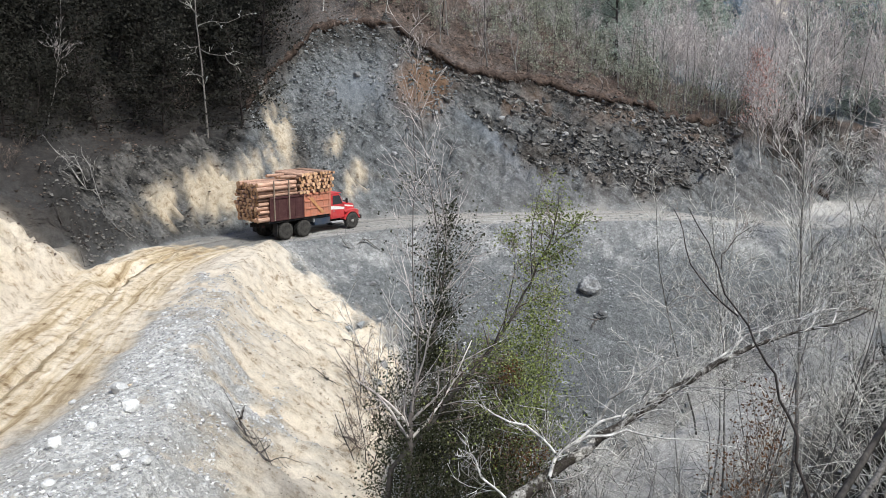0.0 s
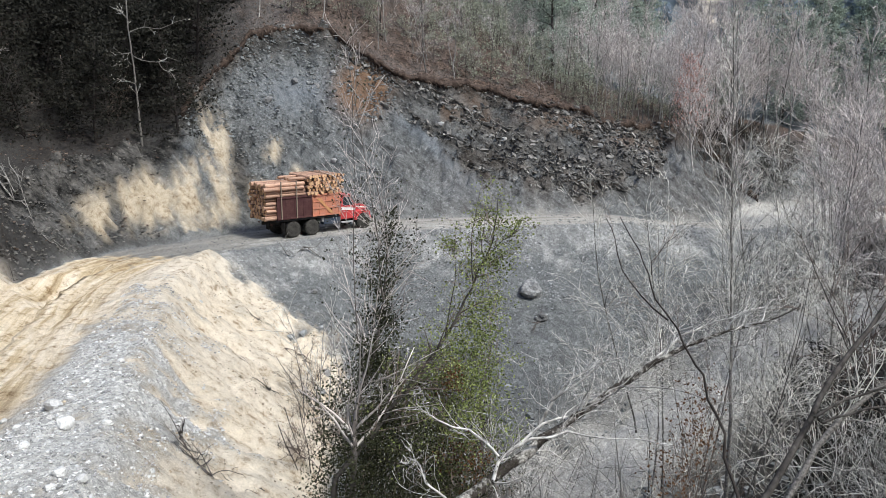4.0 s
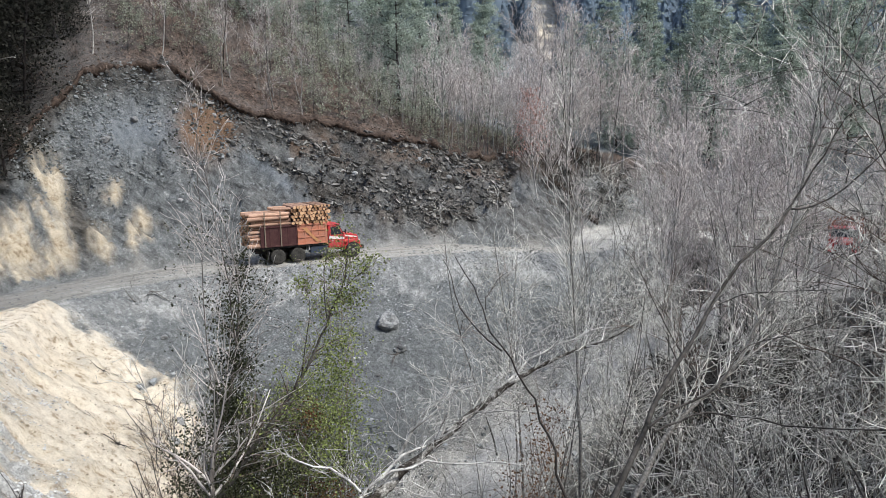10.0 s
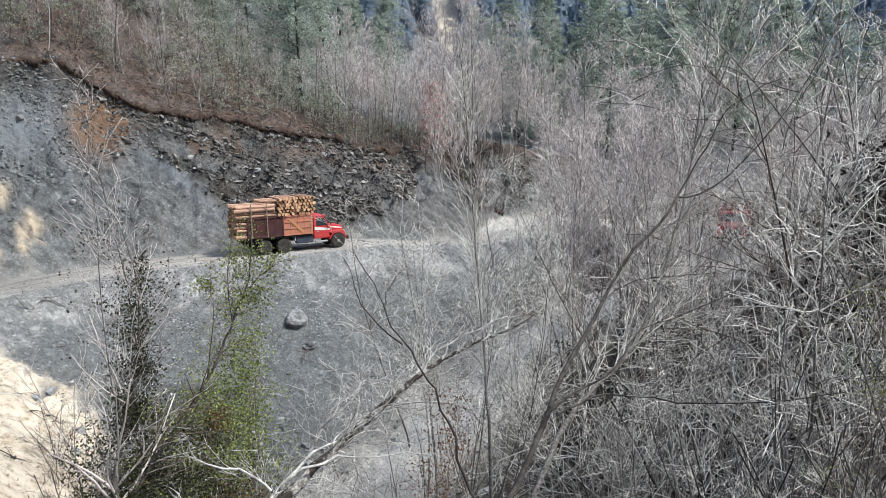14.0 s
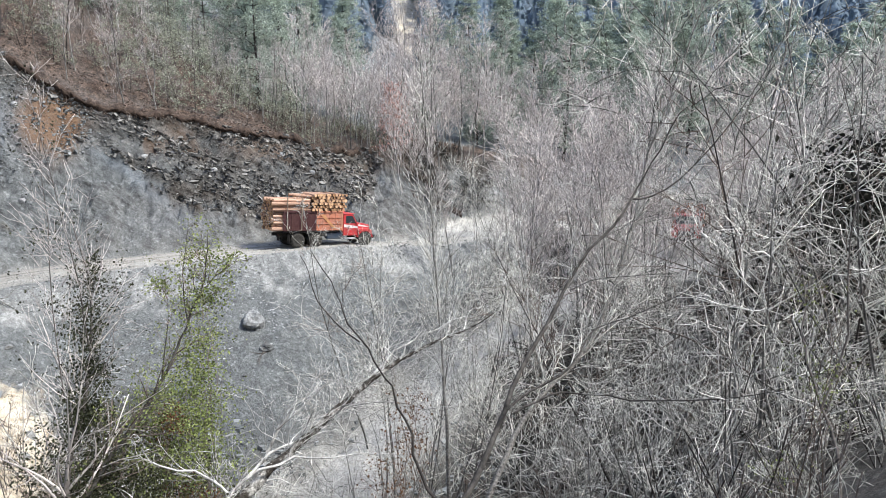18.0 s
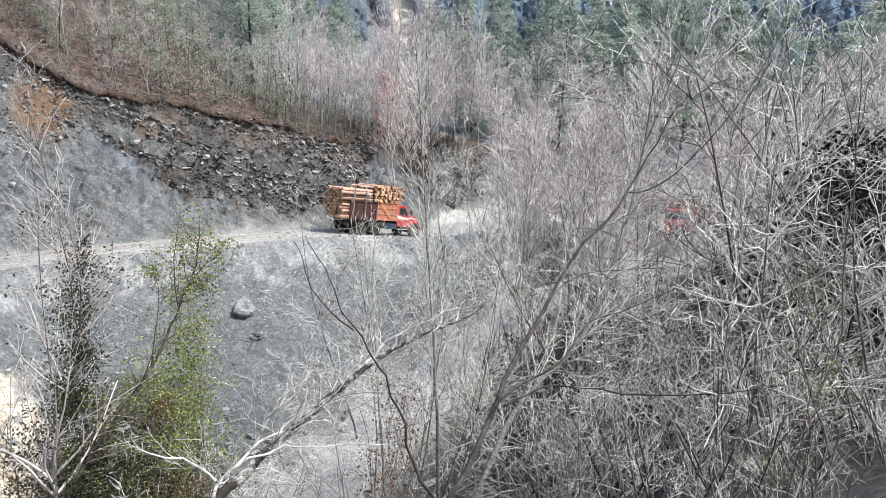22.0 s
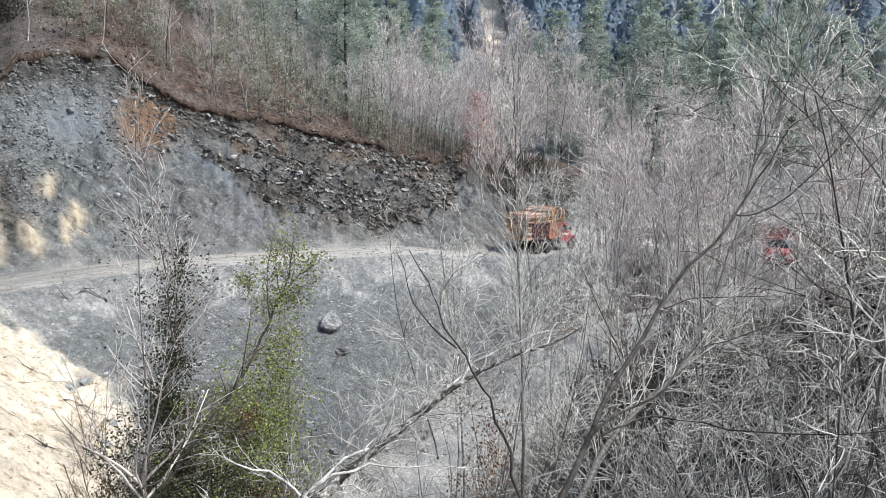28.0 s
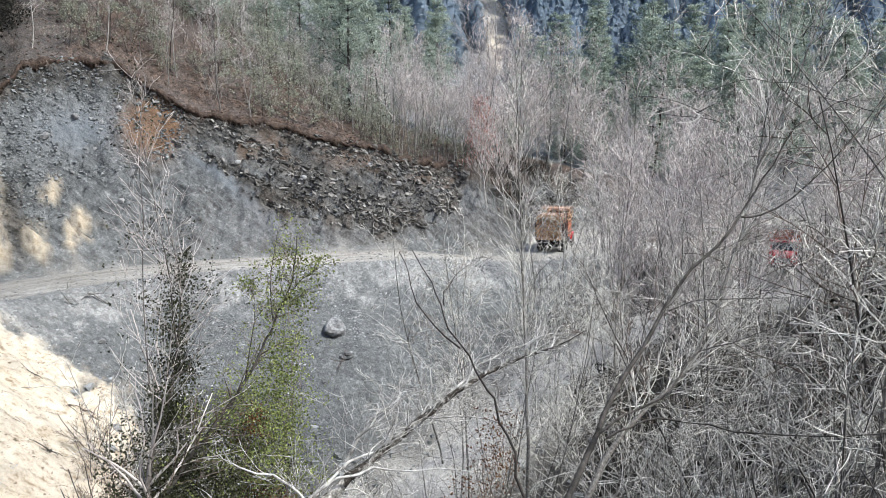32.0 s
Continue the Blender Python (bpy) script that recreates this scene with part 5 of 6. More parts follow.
stemmed_tree("slanting_tree", [([(-30.0, -27.0), (-33.6, -23.7), (-36.8, -21.0), (-38.8, -19.3), (-40.7, -17.1), (-42.0, -15.5), (-42.6, -13.6)], (26, 29), 0.068, 0.02),
                               ([(-28.5, -26.1), (-31.9, -23.4), (-34.0, -21.9), (-36.0, -19.7)], (24, 26), 0.055, 0.02)],
             "slanting leafless tree with pale grey stems", M["bark"], M["twig"], 341, 26, 2.6, 0.011)
stemmed_tree("dark_trunk_tree", [([(-46.9, -25.3), (-46.8, -19.9), (-47.1, -14.8), (-47.5, -11.0), (-46.8, -3.6), (-46.5, 0.5), (-47.2, 4.0), (-47.5, 7.8)], (30, 33), 0.12, 0.03),
                                 ([(-47.0, -7.3), (-47.9, -5.4), (-49.3, -1.7), (-50.8, 0.7), (-52.1, 2.8)], (31, 33), 0.07, 0.02),
                                 ([(-46.7, -16.3), (-48.6, -13.3), (-49.8, -10.1), (-50.6, -7.1), (-51.4, -3.5)], (27, 29), 0.09, 0.02)],
             "tall leafless tree with a dark trunk and pale slanting limbs", M["greybark"], M["twig"], 351, 34, 3.4, 0.0125)
stemmed_tree("crooked_tree", [([(-45.8, -25.7), (-46.0, -22.2), (-46.7, -19.8), (-48.3, -16.1), (-49.4, -14.2)], (24, 25), 0.09, 0.03)],
             "short crooked leafless tree in the thicket", M["greybark"], M["twig"], 356, 24, 2.2, 0.0105)
stemmed_tree("dark_shoot", [([(-52.9, -24.7), (-52.5, -21.4), (-51.3, -18.7), (-50.2, -15.9), (-49.8, -14.1), (-49.8, -11.1), (-48.9, -8.6)], (12, 14), 0.03, 0.008),
                            ([(-51.3, -18.7), (-52.6, -14.0), (-52.3, -8.0), (-52.5, -3.0), (-51.0, 3.0)], (12.6, 14), 0.018, 0.007)],
             "thin dark leafless shoots rising from the bank", M["darkbark"], M["browntwig"], 358, 12, 1.2, 0.004)
stemmed_tree("tall_tree", [([(-24.4, -21.1), (-24.2, -18.0), (-24.0, -14.0), (-23.8, -10.8), (-23.7, -7.5), (-23.4, -3.5), (-23.3, 0.5), (-23.0, 4.8)], (24, 25), 0.05, 0.009)],
             "tall straight leafless tree with fine upward branches", M["greybark"], M["twig"], 361, 76, 2.4, 0.0085)

stemmed_tree("pale_branched_tree", [([(16.1, -1.4), (16.2, 1.1), (16.3, 2.8), (16.4, 4.3), (16.4, 6.4)], 54.2, 0.062, 0.04), ([(16.3, 2.8), (16.8, 2.7), (17.4, 2.6), (18.1, 2.7)], 54.2, 0.036, 0.014),
                                    ([(16.8, 2.6), (17.1, 2.1), (17.6, 1.9)], 54.2, 0.04, 0.015), ([(16.3, 2.6), (15.7, 2.3), (14.8, 2.2), (14.1, 2.5), (13.5, 2.3)], 54.2, 0.034, 0.014),
                                    ([(14.7, 2.2), (14.4, 1.7), (13.9, 1.5), (13.3, 0.0)], 54.2, 0.04, 0.02), ([(16.2, 0.8), (16.7, 1.0), (17.2, 1.1), (17.9, 0.5)], 54.2, 0.03, 0.012),
                                    ([(16.4, 4.9), (16.8, 5.3), (17.4, 5.6)], 54.2, 0.045, 0.02), ([(16.3, 4.1), (15.4, 4.4), (14.5, 4.3), (13.4, 4.8), (12.6, 5.0)], 54.2, 0.03, 0.012)],
             "dead pale tree with crooked level branches against dark evergreens", M["greybark"], M["twig"], 365, 4, 0.8, 0.012, 0.9)


def red_leaved_tree():
    root, tips = bare_tree("red_leaved_tree", 371, 8.5, 22, M["bark"], M["pinktwig"], (5, 4, 3), 0.5, 0.04, radius=0.08, length=0.36, minr=0.013)
    rng, lv = random.Random(372), Leaves()
    for p in tips:
        if 3.6 < p.z < 8 and rng.random() < 0.55:
            lv.clump(p, 0.4, 4, 0.13, rng)
    mesh_part("leaves", lv.v, lv.f, M["redleaf"], root, "dry red leaves", False)
    x, y = polar(-21.4, 72)
    root.matrix_basis = planted(x, y, 0, 1.25)
    tagged(root, "small tree still holding dry red leaves above the bend", "tree")


red_leaved_tree()
creeper("brown_leaf_bush", [(-22.2, -20.5, 0.3, 16), (-21.6, -23.0, 0.32, 18), (-21.0, -25.5, 0.3, 12), (-19.6, -24.5, 0.25, 7)], M["rust"], "bush with withered brown leaves on the gully side", 381, 12.5, 0.01, 4)
creeper("green_leaf_branch", [(-51.4, -12.0, 0.25, 7), (-51.6, -15.9, 0.25, 7), (-52.5, -17.6, 0.3, 9), (-50.0, -22.1, 0.25, 6)], M["lime"], "bush with sparse fresh green leaves", 382, 9.0, 0.007, 2)


# ---- stones and debris ----
def rock_mesh(name, seed, mat, subdiv=2, flat=0.7):
    rng = random.Random(seed)
    bm = bmesh.new()
    bmesh.ops.create_icosphere(bm, subdivisions=subdiv, radius=1.0)
    off = Vector((rng.uniform(0, 50), rng.uniform(0, 50), 0))
    for v in bm.verts:
        n = noise.noise(v.co * 1.1 + off) * 0.5 + noise.noise(v.co * 2.7 + off) * 0.2
        v.co *= 1 + n
        v.co.z *= flat
    for _ in range(4):
        d = Vector((rng.gauss(0, 1), rng.gauss(0, 1), rng.gauss(0, 1))).normalized()
        for v in bm.verts:
            k = v.co.dot(d) - 0.72
            if k > 0:
                v.co -= d * k * 0.85
    me = bpy.data.meshes.new(name)
    bm.to_mesh(me)
    bm.free()
    me.materials.append(mat)
    return me


ROCKS = [rock_mesh("stone", 400 + i, M["rock"]) for i in range(6)]

PALE = [rock_mesh("stone", 410 + i, M["palestone"]) for i in range(4)]


def stone(p, size, label, turn=None, group="loose stones"):
    ob = new("stone", RNG.choice(ROCKS))
    ob.matrix_basis = Matrix.Translation(p) @ Euler((RNG.uniform(-0.4, 0.4), RNG.uniform(-0.4, 0.4), RNG.uniform(0, 6.28))).to_matrix().to_4x4() @ Matrix.Scale(size, 4)
    tagged(ob, label, "stone", group)
    return ob


for az, el, s in ((22.7, -19.5, 0.26), (22.1, -20.7, 0.24), (26.9, -22.3, 0.22), (24.6, -21.6, 0.16), (22.6, -23.6, 0.18), (24.9, -20.4, 0.12), (25.6, -19.9, 0.12), (21.3, -24.2, 0.16), (23.2, -24.4, 0.15),
                  (20.6, -18.3, 0.12), (18.4, -17.2, 0.12), (17.2, -24.5, 0.18), (13.0, -13.8, 0.12), (19.5, -21.0, 0.12), (27.4, -24.6, 0.16)):
    stone(on_ground(az, el) + Vector((0, 0, 0.3 * s)), s * 0.95, "pale grey stone lying on the gravel shoulder").data = RNG.choice(PALE)
for az, el, s in ((-8.4, -18.3, 0.22), (-6.4, -17.4, 0.15), (-9.6, -17.2, 0.14), (-12.5, -19, 0.2), (-7.2, -20.5, 0.18), (-4.9, -12.6, 0.14), (-13.6, -14.2, 0.14), (-10.5, -10.8, 0.14), (5.2, -13.5, 0.2),
                  (6.5, -12.8, 0.25), (8.0, -11.6, 0.22), (4.6, -19.2, 0.35), (5.0, -20.4, 0.3)):
    stone(on_ground(az, el), s, "grey stone resting on the fill slope")
p = on_ground(-10.3, -13.7)
b = stone(p + Vector((0, 0, 0.06)), 0.78, "large grey boulder stuck in the gravel slope", group="boulders")
b.name, b.data = "boulder", rock_mesh("boulder", 453, M["boulder"], 3, 0.95)
q = on_ground(-11.2, -15.4)
b = stone(q, 0.42, "dark boulder lower on the gravel slope", group="boulders")
b.name, b.data = "boulder", rock_mesh("boulder", 451, M["slate"], 3, 0.6)
for az, el, s in ((1.1, -1.4, 0.42), (2.8, -2.6, 0.42), (-13.0, -2.1, 0.34), (3.4, 1.6, 0.3), (2.2, 1.8, 0.3), (1.0, 1.2, 0.25), (4.6, 0.6, 0.35), (6.0, 1.0, 0.3), (-10.8, -3.1, 0.25), (-4.0, -1.9, 0.3), (7.8, -0.2, 0.35),
                  (5.0, -1.0, 0.28), (3.5, -4.4, 0.3), (-8.4, -3.0, 0.3), (-15.0, -3.4, 0.28)):
    stone(on_ground(az, el), s, "stone bedded in the face of the road cut", group="stones in the cut")


def rubble(name, n, x0, x1, y0, y1, zones, sizes, mat, label, seed, extra=None, clump=0.0):
    """Broken stone strewn over a stretch of ground, in one mesh."""
    g = np.random.RandomState(seed)
    x, y = g.uniform(x0, x1, n * 14), g.uniform(y0, y1, n * 14)
    z, a, b, zone = land(x, y)
    ok = np.isin(zone, zones)
    if extra is not None:
        ok &= extra(x, y, z, a, b)
    if clump:
        ok &= fbm(x, y, 3.0, 4, 70 + seed, 0.65) + g.uniform(-0.4, 0.4, len(x)) > clump
    x, y, z = x[ok][:n], y[ok][:n], z[ok][:n]
    base = np.array([(i, j, k) for i in (-0.75, 0.75) for j in (-0.75, 0.75) for k in (-0.75, 0.75)])
    tri = np.array([(0, 1, 3), (0, 3, 2), (4, 6, 7), (4, 7, 5), (0, 4, 5), (0, 5, 1), (2, 3, 7), (2, 7, 6), (0, 2, 6), (0, 6, 4), (1, 5, 7), (1, 7, 3)])
    k = len(x)
    s = sizes[0] + (sizes[1] - sizes[0]) * g.rand(k) ** 3
    v = base[None] * (1 + g.uniform(-0.62, 0.4, (k, len(base), 3)))
    v *= np.stack([g.uniform(0.7, 1.3, k), g.uniform(0.6, 1.1, k), g.uniform(0.3, 0.7, k)], -1)[:, None]
    an = g.uniform(0, 6.283, k)
    c, si = np.cos(an)[:, None], np.sin(an)[:, None]
    v = np.stack([v[..., 0] * c - v[..., 1] * si, v[..., 0] * si + v[..., 1] * c, v[..., 2] + 0.25 * v[..., 0] * g.uniform(-1, 1, (k, 1))], -1) * s[:, None, None]
    v += np.stack([x, y, z + 0.1 * s], -1)[:, None]
    f = (tri[None] + (np.arange(k) * len(base))[:, None, None]).reshape(-1, 3)
    ob = mesh_part(name, v.reshape(-1, 3).tolist(), f.tolist(), mat, smooth=False)
    tagged(ob, label, "rubble", kind="stuff")


rubble("slope_gravel", 9000, -9, 28, 33, 56, [4], (0.018, 0.1), M["slopestone"], "loose grey gravel and stones on the fill slope", 1, lambda x, y, z, a, b: a[:, 0] < 0.3, 0.15)
rubble("cut_rubble", 8000, -15, 30, 48, 72, [3], (0.025, 0.14), M["rubble"], "broken slate blocks in the face of the cut", 2, lambda x, y, z, a, b: (a[:, 0] < 0.4) & (b[:, 0] < 0.45) & (z + 3.5 * fbm(x, y, 4, 3, 88) > 4.2), 0.1)
rubble("slate_blocks", 3400, -14, 1, 54, 66, [3], (0.03, 0.16), M["rubble"], "jutting slate blocks high in the cut", 12, lambda x, y, z, a, b: (a[:, 0] < 0.4) & (z > 6.8 + 0.25 * x), -0.1)
rubble("dark_cut_rubble", 9500, -24, 34, 36, 74, [3], (0.02, 0.13), M["darkrock"], "dark broken shale and soil under the hill's edge", 3, lambda x, y, z, a, b: (b[:, 0] > 0.4) & (a[:, 0] < 0.25), 0.0)
rubble("shoulder_gravel", 17000, -13, 1, 11, 38, [0, 4], (0.009, 0.06), M["gravel"], "pale gravel on the road's shoulder", 4, lambda x, y, z, a, b: (z > -2.2) & (a[:, 0] < 0.8) & (y < 37))
rubble("slope_clods", 2600, -10, 5, 14, 44, [4], (0.012, 0.055), M["clod"], "clods of dry tan earth on the sandy slope", 7, lambda x, y, z, a, b: a[:, 0] > 0.4, 0.25)
rubble("gully_stones", 2500, -6, 26, 26, 42, [0, 4], (0.05, 0.3), M["rubble"], "stones along the gully floor", 5, lambda x, y, z, a, b: a[:, 0] < 0.2)
rubble("litter_clods", 6000, -14, 34, 58, 76, [0], (0.02, 0.12), M["leafclod"], "clods of leaf litter and soil along the hill's edge", 8, lambda x, y, z, a, b: (a[:, 1] > 0.4) & (np.hypot(x, y) < 74) & (z > 2), 0.0)
rubble("bank_litter", 4500, -30, -8, 36, 64, [0, 3], (0.02, 0.11), M["leafclod"], "clods, stones and dead leaves on the dark bank", 9, lambda x, y, z, a, b: (b[:, 0] > 0.4) & (z > 1), 0.1)
rubble("verge_stones", 1800, -14, 30, 44, 66, [1], (0.02, 0.09), M["rubble"], "small stones along the road verge", 6)


def shale_ledges():
    """Broken shale beds that jut from the dark part of the cut and dip towards the bend."""
    g = np.random.RandomState(71)
    n = 26000
    x, y = g.uniform(-3, 31, n), g.uniform(56, 74, n)
    z, a, b, zone = land(x, y)
    ok = (zone == 3) & (z > np.interp(x, SHALE[:, 0], SHALE[:, 1]) - 0.3) & (fbm(x * 0.5 + z * 0.9, y, 1.6, 3, 73) + g.uniform(-0.5, 0.5, n) > -0.1)
    x, y, z = x[ok][:2400], y[ok][:2400], z[ok][:2400]
    k = len(x)
    dip = np.radians(g.normal(-24, 17, k))
    e1 = np.stack([np.cos(dip), g.normal(0.1, 0.15, k), np.sin(dip)], -1)
    e1 /= np.linalg.norm(e1, axis=1, keepdims=True)
    out = np.stack([g.normal(-0.1, 0.15, k), -0.85 + 0 * x, 0.45 + g.normal(0, 0.15, k)], -1)
    e3 = np.cross(e1, out)
    e3 /= np.linalg.norm(e3, axis=1, keepdims=True)
    e2 = np.cross(e3, e1)
    ln, dp, th = 0.05 + 0.3 * g.rand(k) ** 3, 0.08 + 0.12 * g.rand(k), 0.025 + 0.11 * g.rand(k) ** 2
    box8 = np.array([(i, j, m) for i in (-1, 1) for j in (-1, 1) for m in (-1, 1)], float)
    v = box8[None] * (1 + g.uniform(-0.75, 0.3, (k, 8, 3)))
    v = v[..., :1] * (e1 * ln[:, None])[:, None] + v[..., 1:2] * (e2 * dp[:, None])[:, None] + v[..., 2:] * (e3 * th[:, None])[:, None]
    v += np.stack([x, y, z], -1)[:, None]
    tri = np.array([(0, 1, 3), (0, 3, 2), (4, 6, 7), (4, 7, 5), (0, 4, 5), (0, 5, 1), (2, 3, 7), (2, 7, 6), (0, 2, 6), (0, 6, 4), (1, 5, 7), (1, 7, 3)])
    f = (tri[None] + (np.arange(k) * 8)[:, None, None]).reshape(-1, 3)
    ob = mesh_part("shale_ledges", v.reshape(-1, 3).tolist(), f.tolist(), M["shale"], smooth=False)
    tagged(ob, "dark broken shale beds jutting from the cut", "rock", kind="stuff")


shale_ledges()


def dead_branches(name, centre, n, length, seed, mat, label, flat=0.25):
    """A tangle of dead branches lying on the ground."""
    rng = random.Random(seed)
    w, tips = Wood(), []
    root = empty(name, Matrix.Translation(centre))
    an = rng.uniform(0, 6.283)
    spine = wander(Vector((0, 0, 0.08)), Vector((math.cos(an), math.sin(an), 0.02)), length * 0.9, 6, rng, 0.22, -0.01)
    w.tube(spine, taper(7, 0.03, 0.012), 5)
    for _ in range(n):
        an = rng.uniform(0, 6.283)
        a = rng.choice(spine)
        q = wander(a, Vector((math.cos(an), math.sin(an), rng.uniform(-flat, flat))), length * rng.uniform(0.4, 1.0), 5, rng, 0.26)
        r = rng.uniform(0.008, 0.028) * (1.6 if length > 1.6 else 1)
        w.tube(q, taper(6, r, r * 0.3), 5)
        sprout(w, q, taper(6, r, r * 0.3), rng, 4, length * 0.3, 0.7, 0, tips, 0.2, 0.15, 0, (3, 3, 3), 0.006)
    v = np.array([tuple(p) for p in w.v])
    v[:, 2] += land(centre[0] + v[:, 0], centre[1] + v[:, 1])[0] - ground_z(centre[0], centre[1])
    mesh_part("brushwood", v.tolist(), w.f, mat, root)
    tagged(root, label, "branches", "dead branches")


dead_branches("dead_branches", on_ground(24.0, -10.0), 16, 2.4, 501, M["darkbark"], "heap of dead dark branches at the bank's foot")
dead_branches("dead_branches", on_ground(22.0, -9.2), 10, 2.6, 502, M["bark"], "pale dead branches at the bank's foot")
dead_branches("dead_branches", on_ground(7.3, -11.6), 9, 2.2, 503, M["bark"], "broken pale branches on the road's edge")
dead_branches("dead_branches", on_ground(12.9, -25.3), 26, 1.1, 504, M["darkbark"], "dead roots and twigs caught on the sandy slope", 0.6)
dead_branches("dead_branches", on_ground(6.0, -20.4), 14, 2.0, 505, M["browntwig"], "brushwood at the foot of the sandy slope")
dead_branches("dead_branches", on_ground(8.5, -20.0), 8, 1.3, 506, M["darkbark"], "dead roots on the sandy slope")
dead_branches("dead_branches", on_ground(-11.4, -15.7), 4, 1.3, 507, M["darkbark"], "dead branches beside the boulder")
for az, el, n, ln in ((10.0, -18.3, 3, 0.5), (7.4, -17.4, 4, 0.7), (9.2, -22.6, 5, 0.9), (6.2, -18.3, 6, 1.2), (5.4, -21.8, 8, 1.5), (8.0, -24.0, 8, 1.5), (11.0, -26.2, 5, 1.0), (4.4, -17.6, 6, 1.3)):
    dead_branches("dead_branches", on_ground(az, el), n, ln, int(520 + az * 10), M["darkbark"] if n % 2 else M["browntwig"], "scattered dead twigs and roots on the sandy slope")
dead_branches("dead_branches", on_ground(9.1, -15.3), 5, 0.5, 508, M["darkbark"], "small dead stump in the sandy slope")


def hanging_roots():
    """Roots and torn sods along the lip of the cut."""
    rng = random.Random(601)
    w = Wood()
    for _ in range(420):
        a = rng.uniform(-24, 13)
        x, y = polar(a, 1.0)
        t = np.arange(55, 78, 0.2)
        z, _, _, zone = land(x * t, y * t)
        k = np.nonzero(zone == 3)[0]
        if not len(k):
            continue
        i = min(k[-1] + 1, len(t) - 1)
        p = Vector((x * t[i], y * t[i] - 0.1, z[i] + 0.05))
        q = wander(p, Vector((rng.gauss(0, 0.5), -0.8, rng.uniform(-0.6, 0.5))), rng.uniform(0.3, 1.3), 4, rng, 0.25, -0.25)
        w.tube(q, taper(5, rng.uniform(0.012, 0.035), 0.008), 3)
    tagged(mesh_part("hanging_roots", w.v, w.f, M["browntwig"]), "brown roots hanging from the lip of the cut", "roots", kind="stuff")


hanging_roots()


def sod_edge():
    """Ragged turf that overhangs the top of the cut."""
    v, f, n = [], [], 0
    bear = np.arange(13.5, -26.0, -0.12)
    t = np.arange(52, 80, 0.15)
    last = None
    for a in bear:
        x, y = polar(a, 1.0)
        z, _, _, zone = land(x * t, y * t)
        k = np.nonzero(zone == 3)[0]
        if not len(k):
            last = None
            continue
        r = t[min(k[-1] + 1, len(t) - 1)]
        if last is not None and abs(r - last[0]) > 1.2:
            r = last[0] + math.copysign(0.5, r - last[0])
        g0 = float(np.interp(r, t, z))
        lump = 0.34 * noise.noise(Vector((a * 1.1, 0, 0))) + 0.26 * noise.noise(Vector((a * 3.7, 3, 0))) + 0.12 * noise.noise(Vector((a * 9, 5, 0)))
        row = [(r + 1.6, float(np.interp(r + 1.6, t, z)) - 0.25), (r + 0.7, g0 + 0.42 + lump), (r - 0.05, g0 + 0.34 + lump), (r - 0.42 - 1.2 * abs(lump), g0 + 0.1 + lump * 0.6),
               (r - 0.3 - 0.6 * abs(lump), g0 - 0.1 - 0.55 * max(0.0, noise.noise(Vector((a * 0.7, 9, 0)))) + 0.25 * noise.noise(Vector((a * 6, 1, 4)))), (r + 0.15, g0 - 0.4)]
        v += [(x * q, y * q, h) for q, h in row]
        if last is not None:
            f += [(n - 6 + j, n - 5 + j, n + 1 + j, n + j) for j in range(5)]
        n += 6
        last = (r,)
    tagged(mesh_part("sod_edge", v, f, M["sod"], None, "", True), "overhanging edge of brown leaf-covered sod above the cut", "turf", kind="structure")


sod_edge()


# ---- the log truck ----
def box(bm, x0, x1, y0, y1, z0, z1, bevel=0.0):
    """A box in a bmesh, its edges rounded."""
    r = bmesh.ops.create_cube(bm, size=1.0, matrix=Matrix.Translation(((x0 + x1) / 2, (y0 + y1) / 2, (z0 + z1) / 2)) @ Matrix.Diagonal((x1 - x0, y1 - y0, z1 - z0, 1)))
    if bevel:
        ed = {e for v in r["verts"] for e in v.link_edges}
        bmesh.ops.bevel(bm, geom=list(ed), offset=bevel, segments=2, affect="EDGES", profile=0.6)
    return r["verts"]


def boxed(*dims, bevel=0.01):
    bm = bmesh.new()
    box(bm, *dims, bevel=bevel)
    return bm


def turned(profile, n=24, axis="y"):
    """A shape turned round the y axis from (radius, y) pairs."""
    bm = bmesh.new()
    rings = []
    for r, y in profile:
        rings.append([bm.verts.new((r * math.cos(2 * math.pi * k / n), y, r * math.sin(2 * math.pi * k / n))) for k in range(n)])
    for a, b in zip(rings[:-1], rings[1:]):
        for k in range(n):
            bm.faces.new((a[k], a[(k + 1) % n], b[(k + 1) % n], b[k]))
    bm.faces.new(rings[0])
    bm.faces.new(list(reversed(rings[-1])))
    bmesh.ops.recalc_face_normals(bm, faces=bm.faces)
    for f in bm.faces:
        f.smooth = len(f.verts) == 4
    return bm


def prism(outline, y0, y1, bevel=0.0):
    """A side outline (x, z) given thickness from y0 to y1."""
    bm = bmesh.new()
    a = [bm.verts.new((x, y0, z)) for x, z in outline]
    b = [bm.verts.new((x, y1, z)) for x, z in outline]
    n = len(a)
    bm.faces.new(a)
    bm.faces.new(list(reversed(b)))
    for i in range(n):
        bm.faces.new((a[i], b[i], b[(i + 1) % n], a[(i + 1) % n]))
    bmesh.ops.recalc_face_normals(bm, faces=bm.faces)
    if bevel:
        bmesh.ops.bevel(bm, geom=list(bm.edges), offset=bevel, segments=2, affect="EDGES", profile=0.6)
    return bm


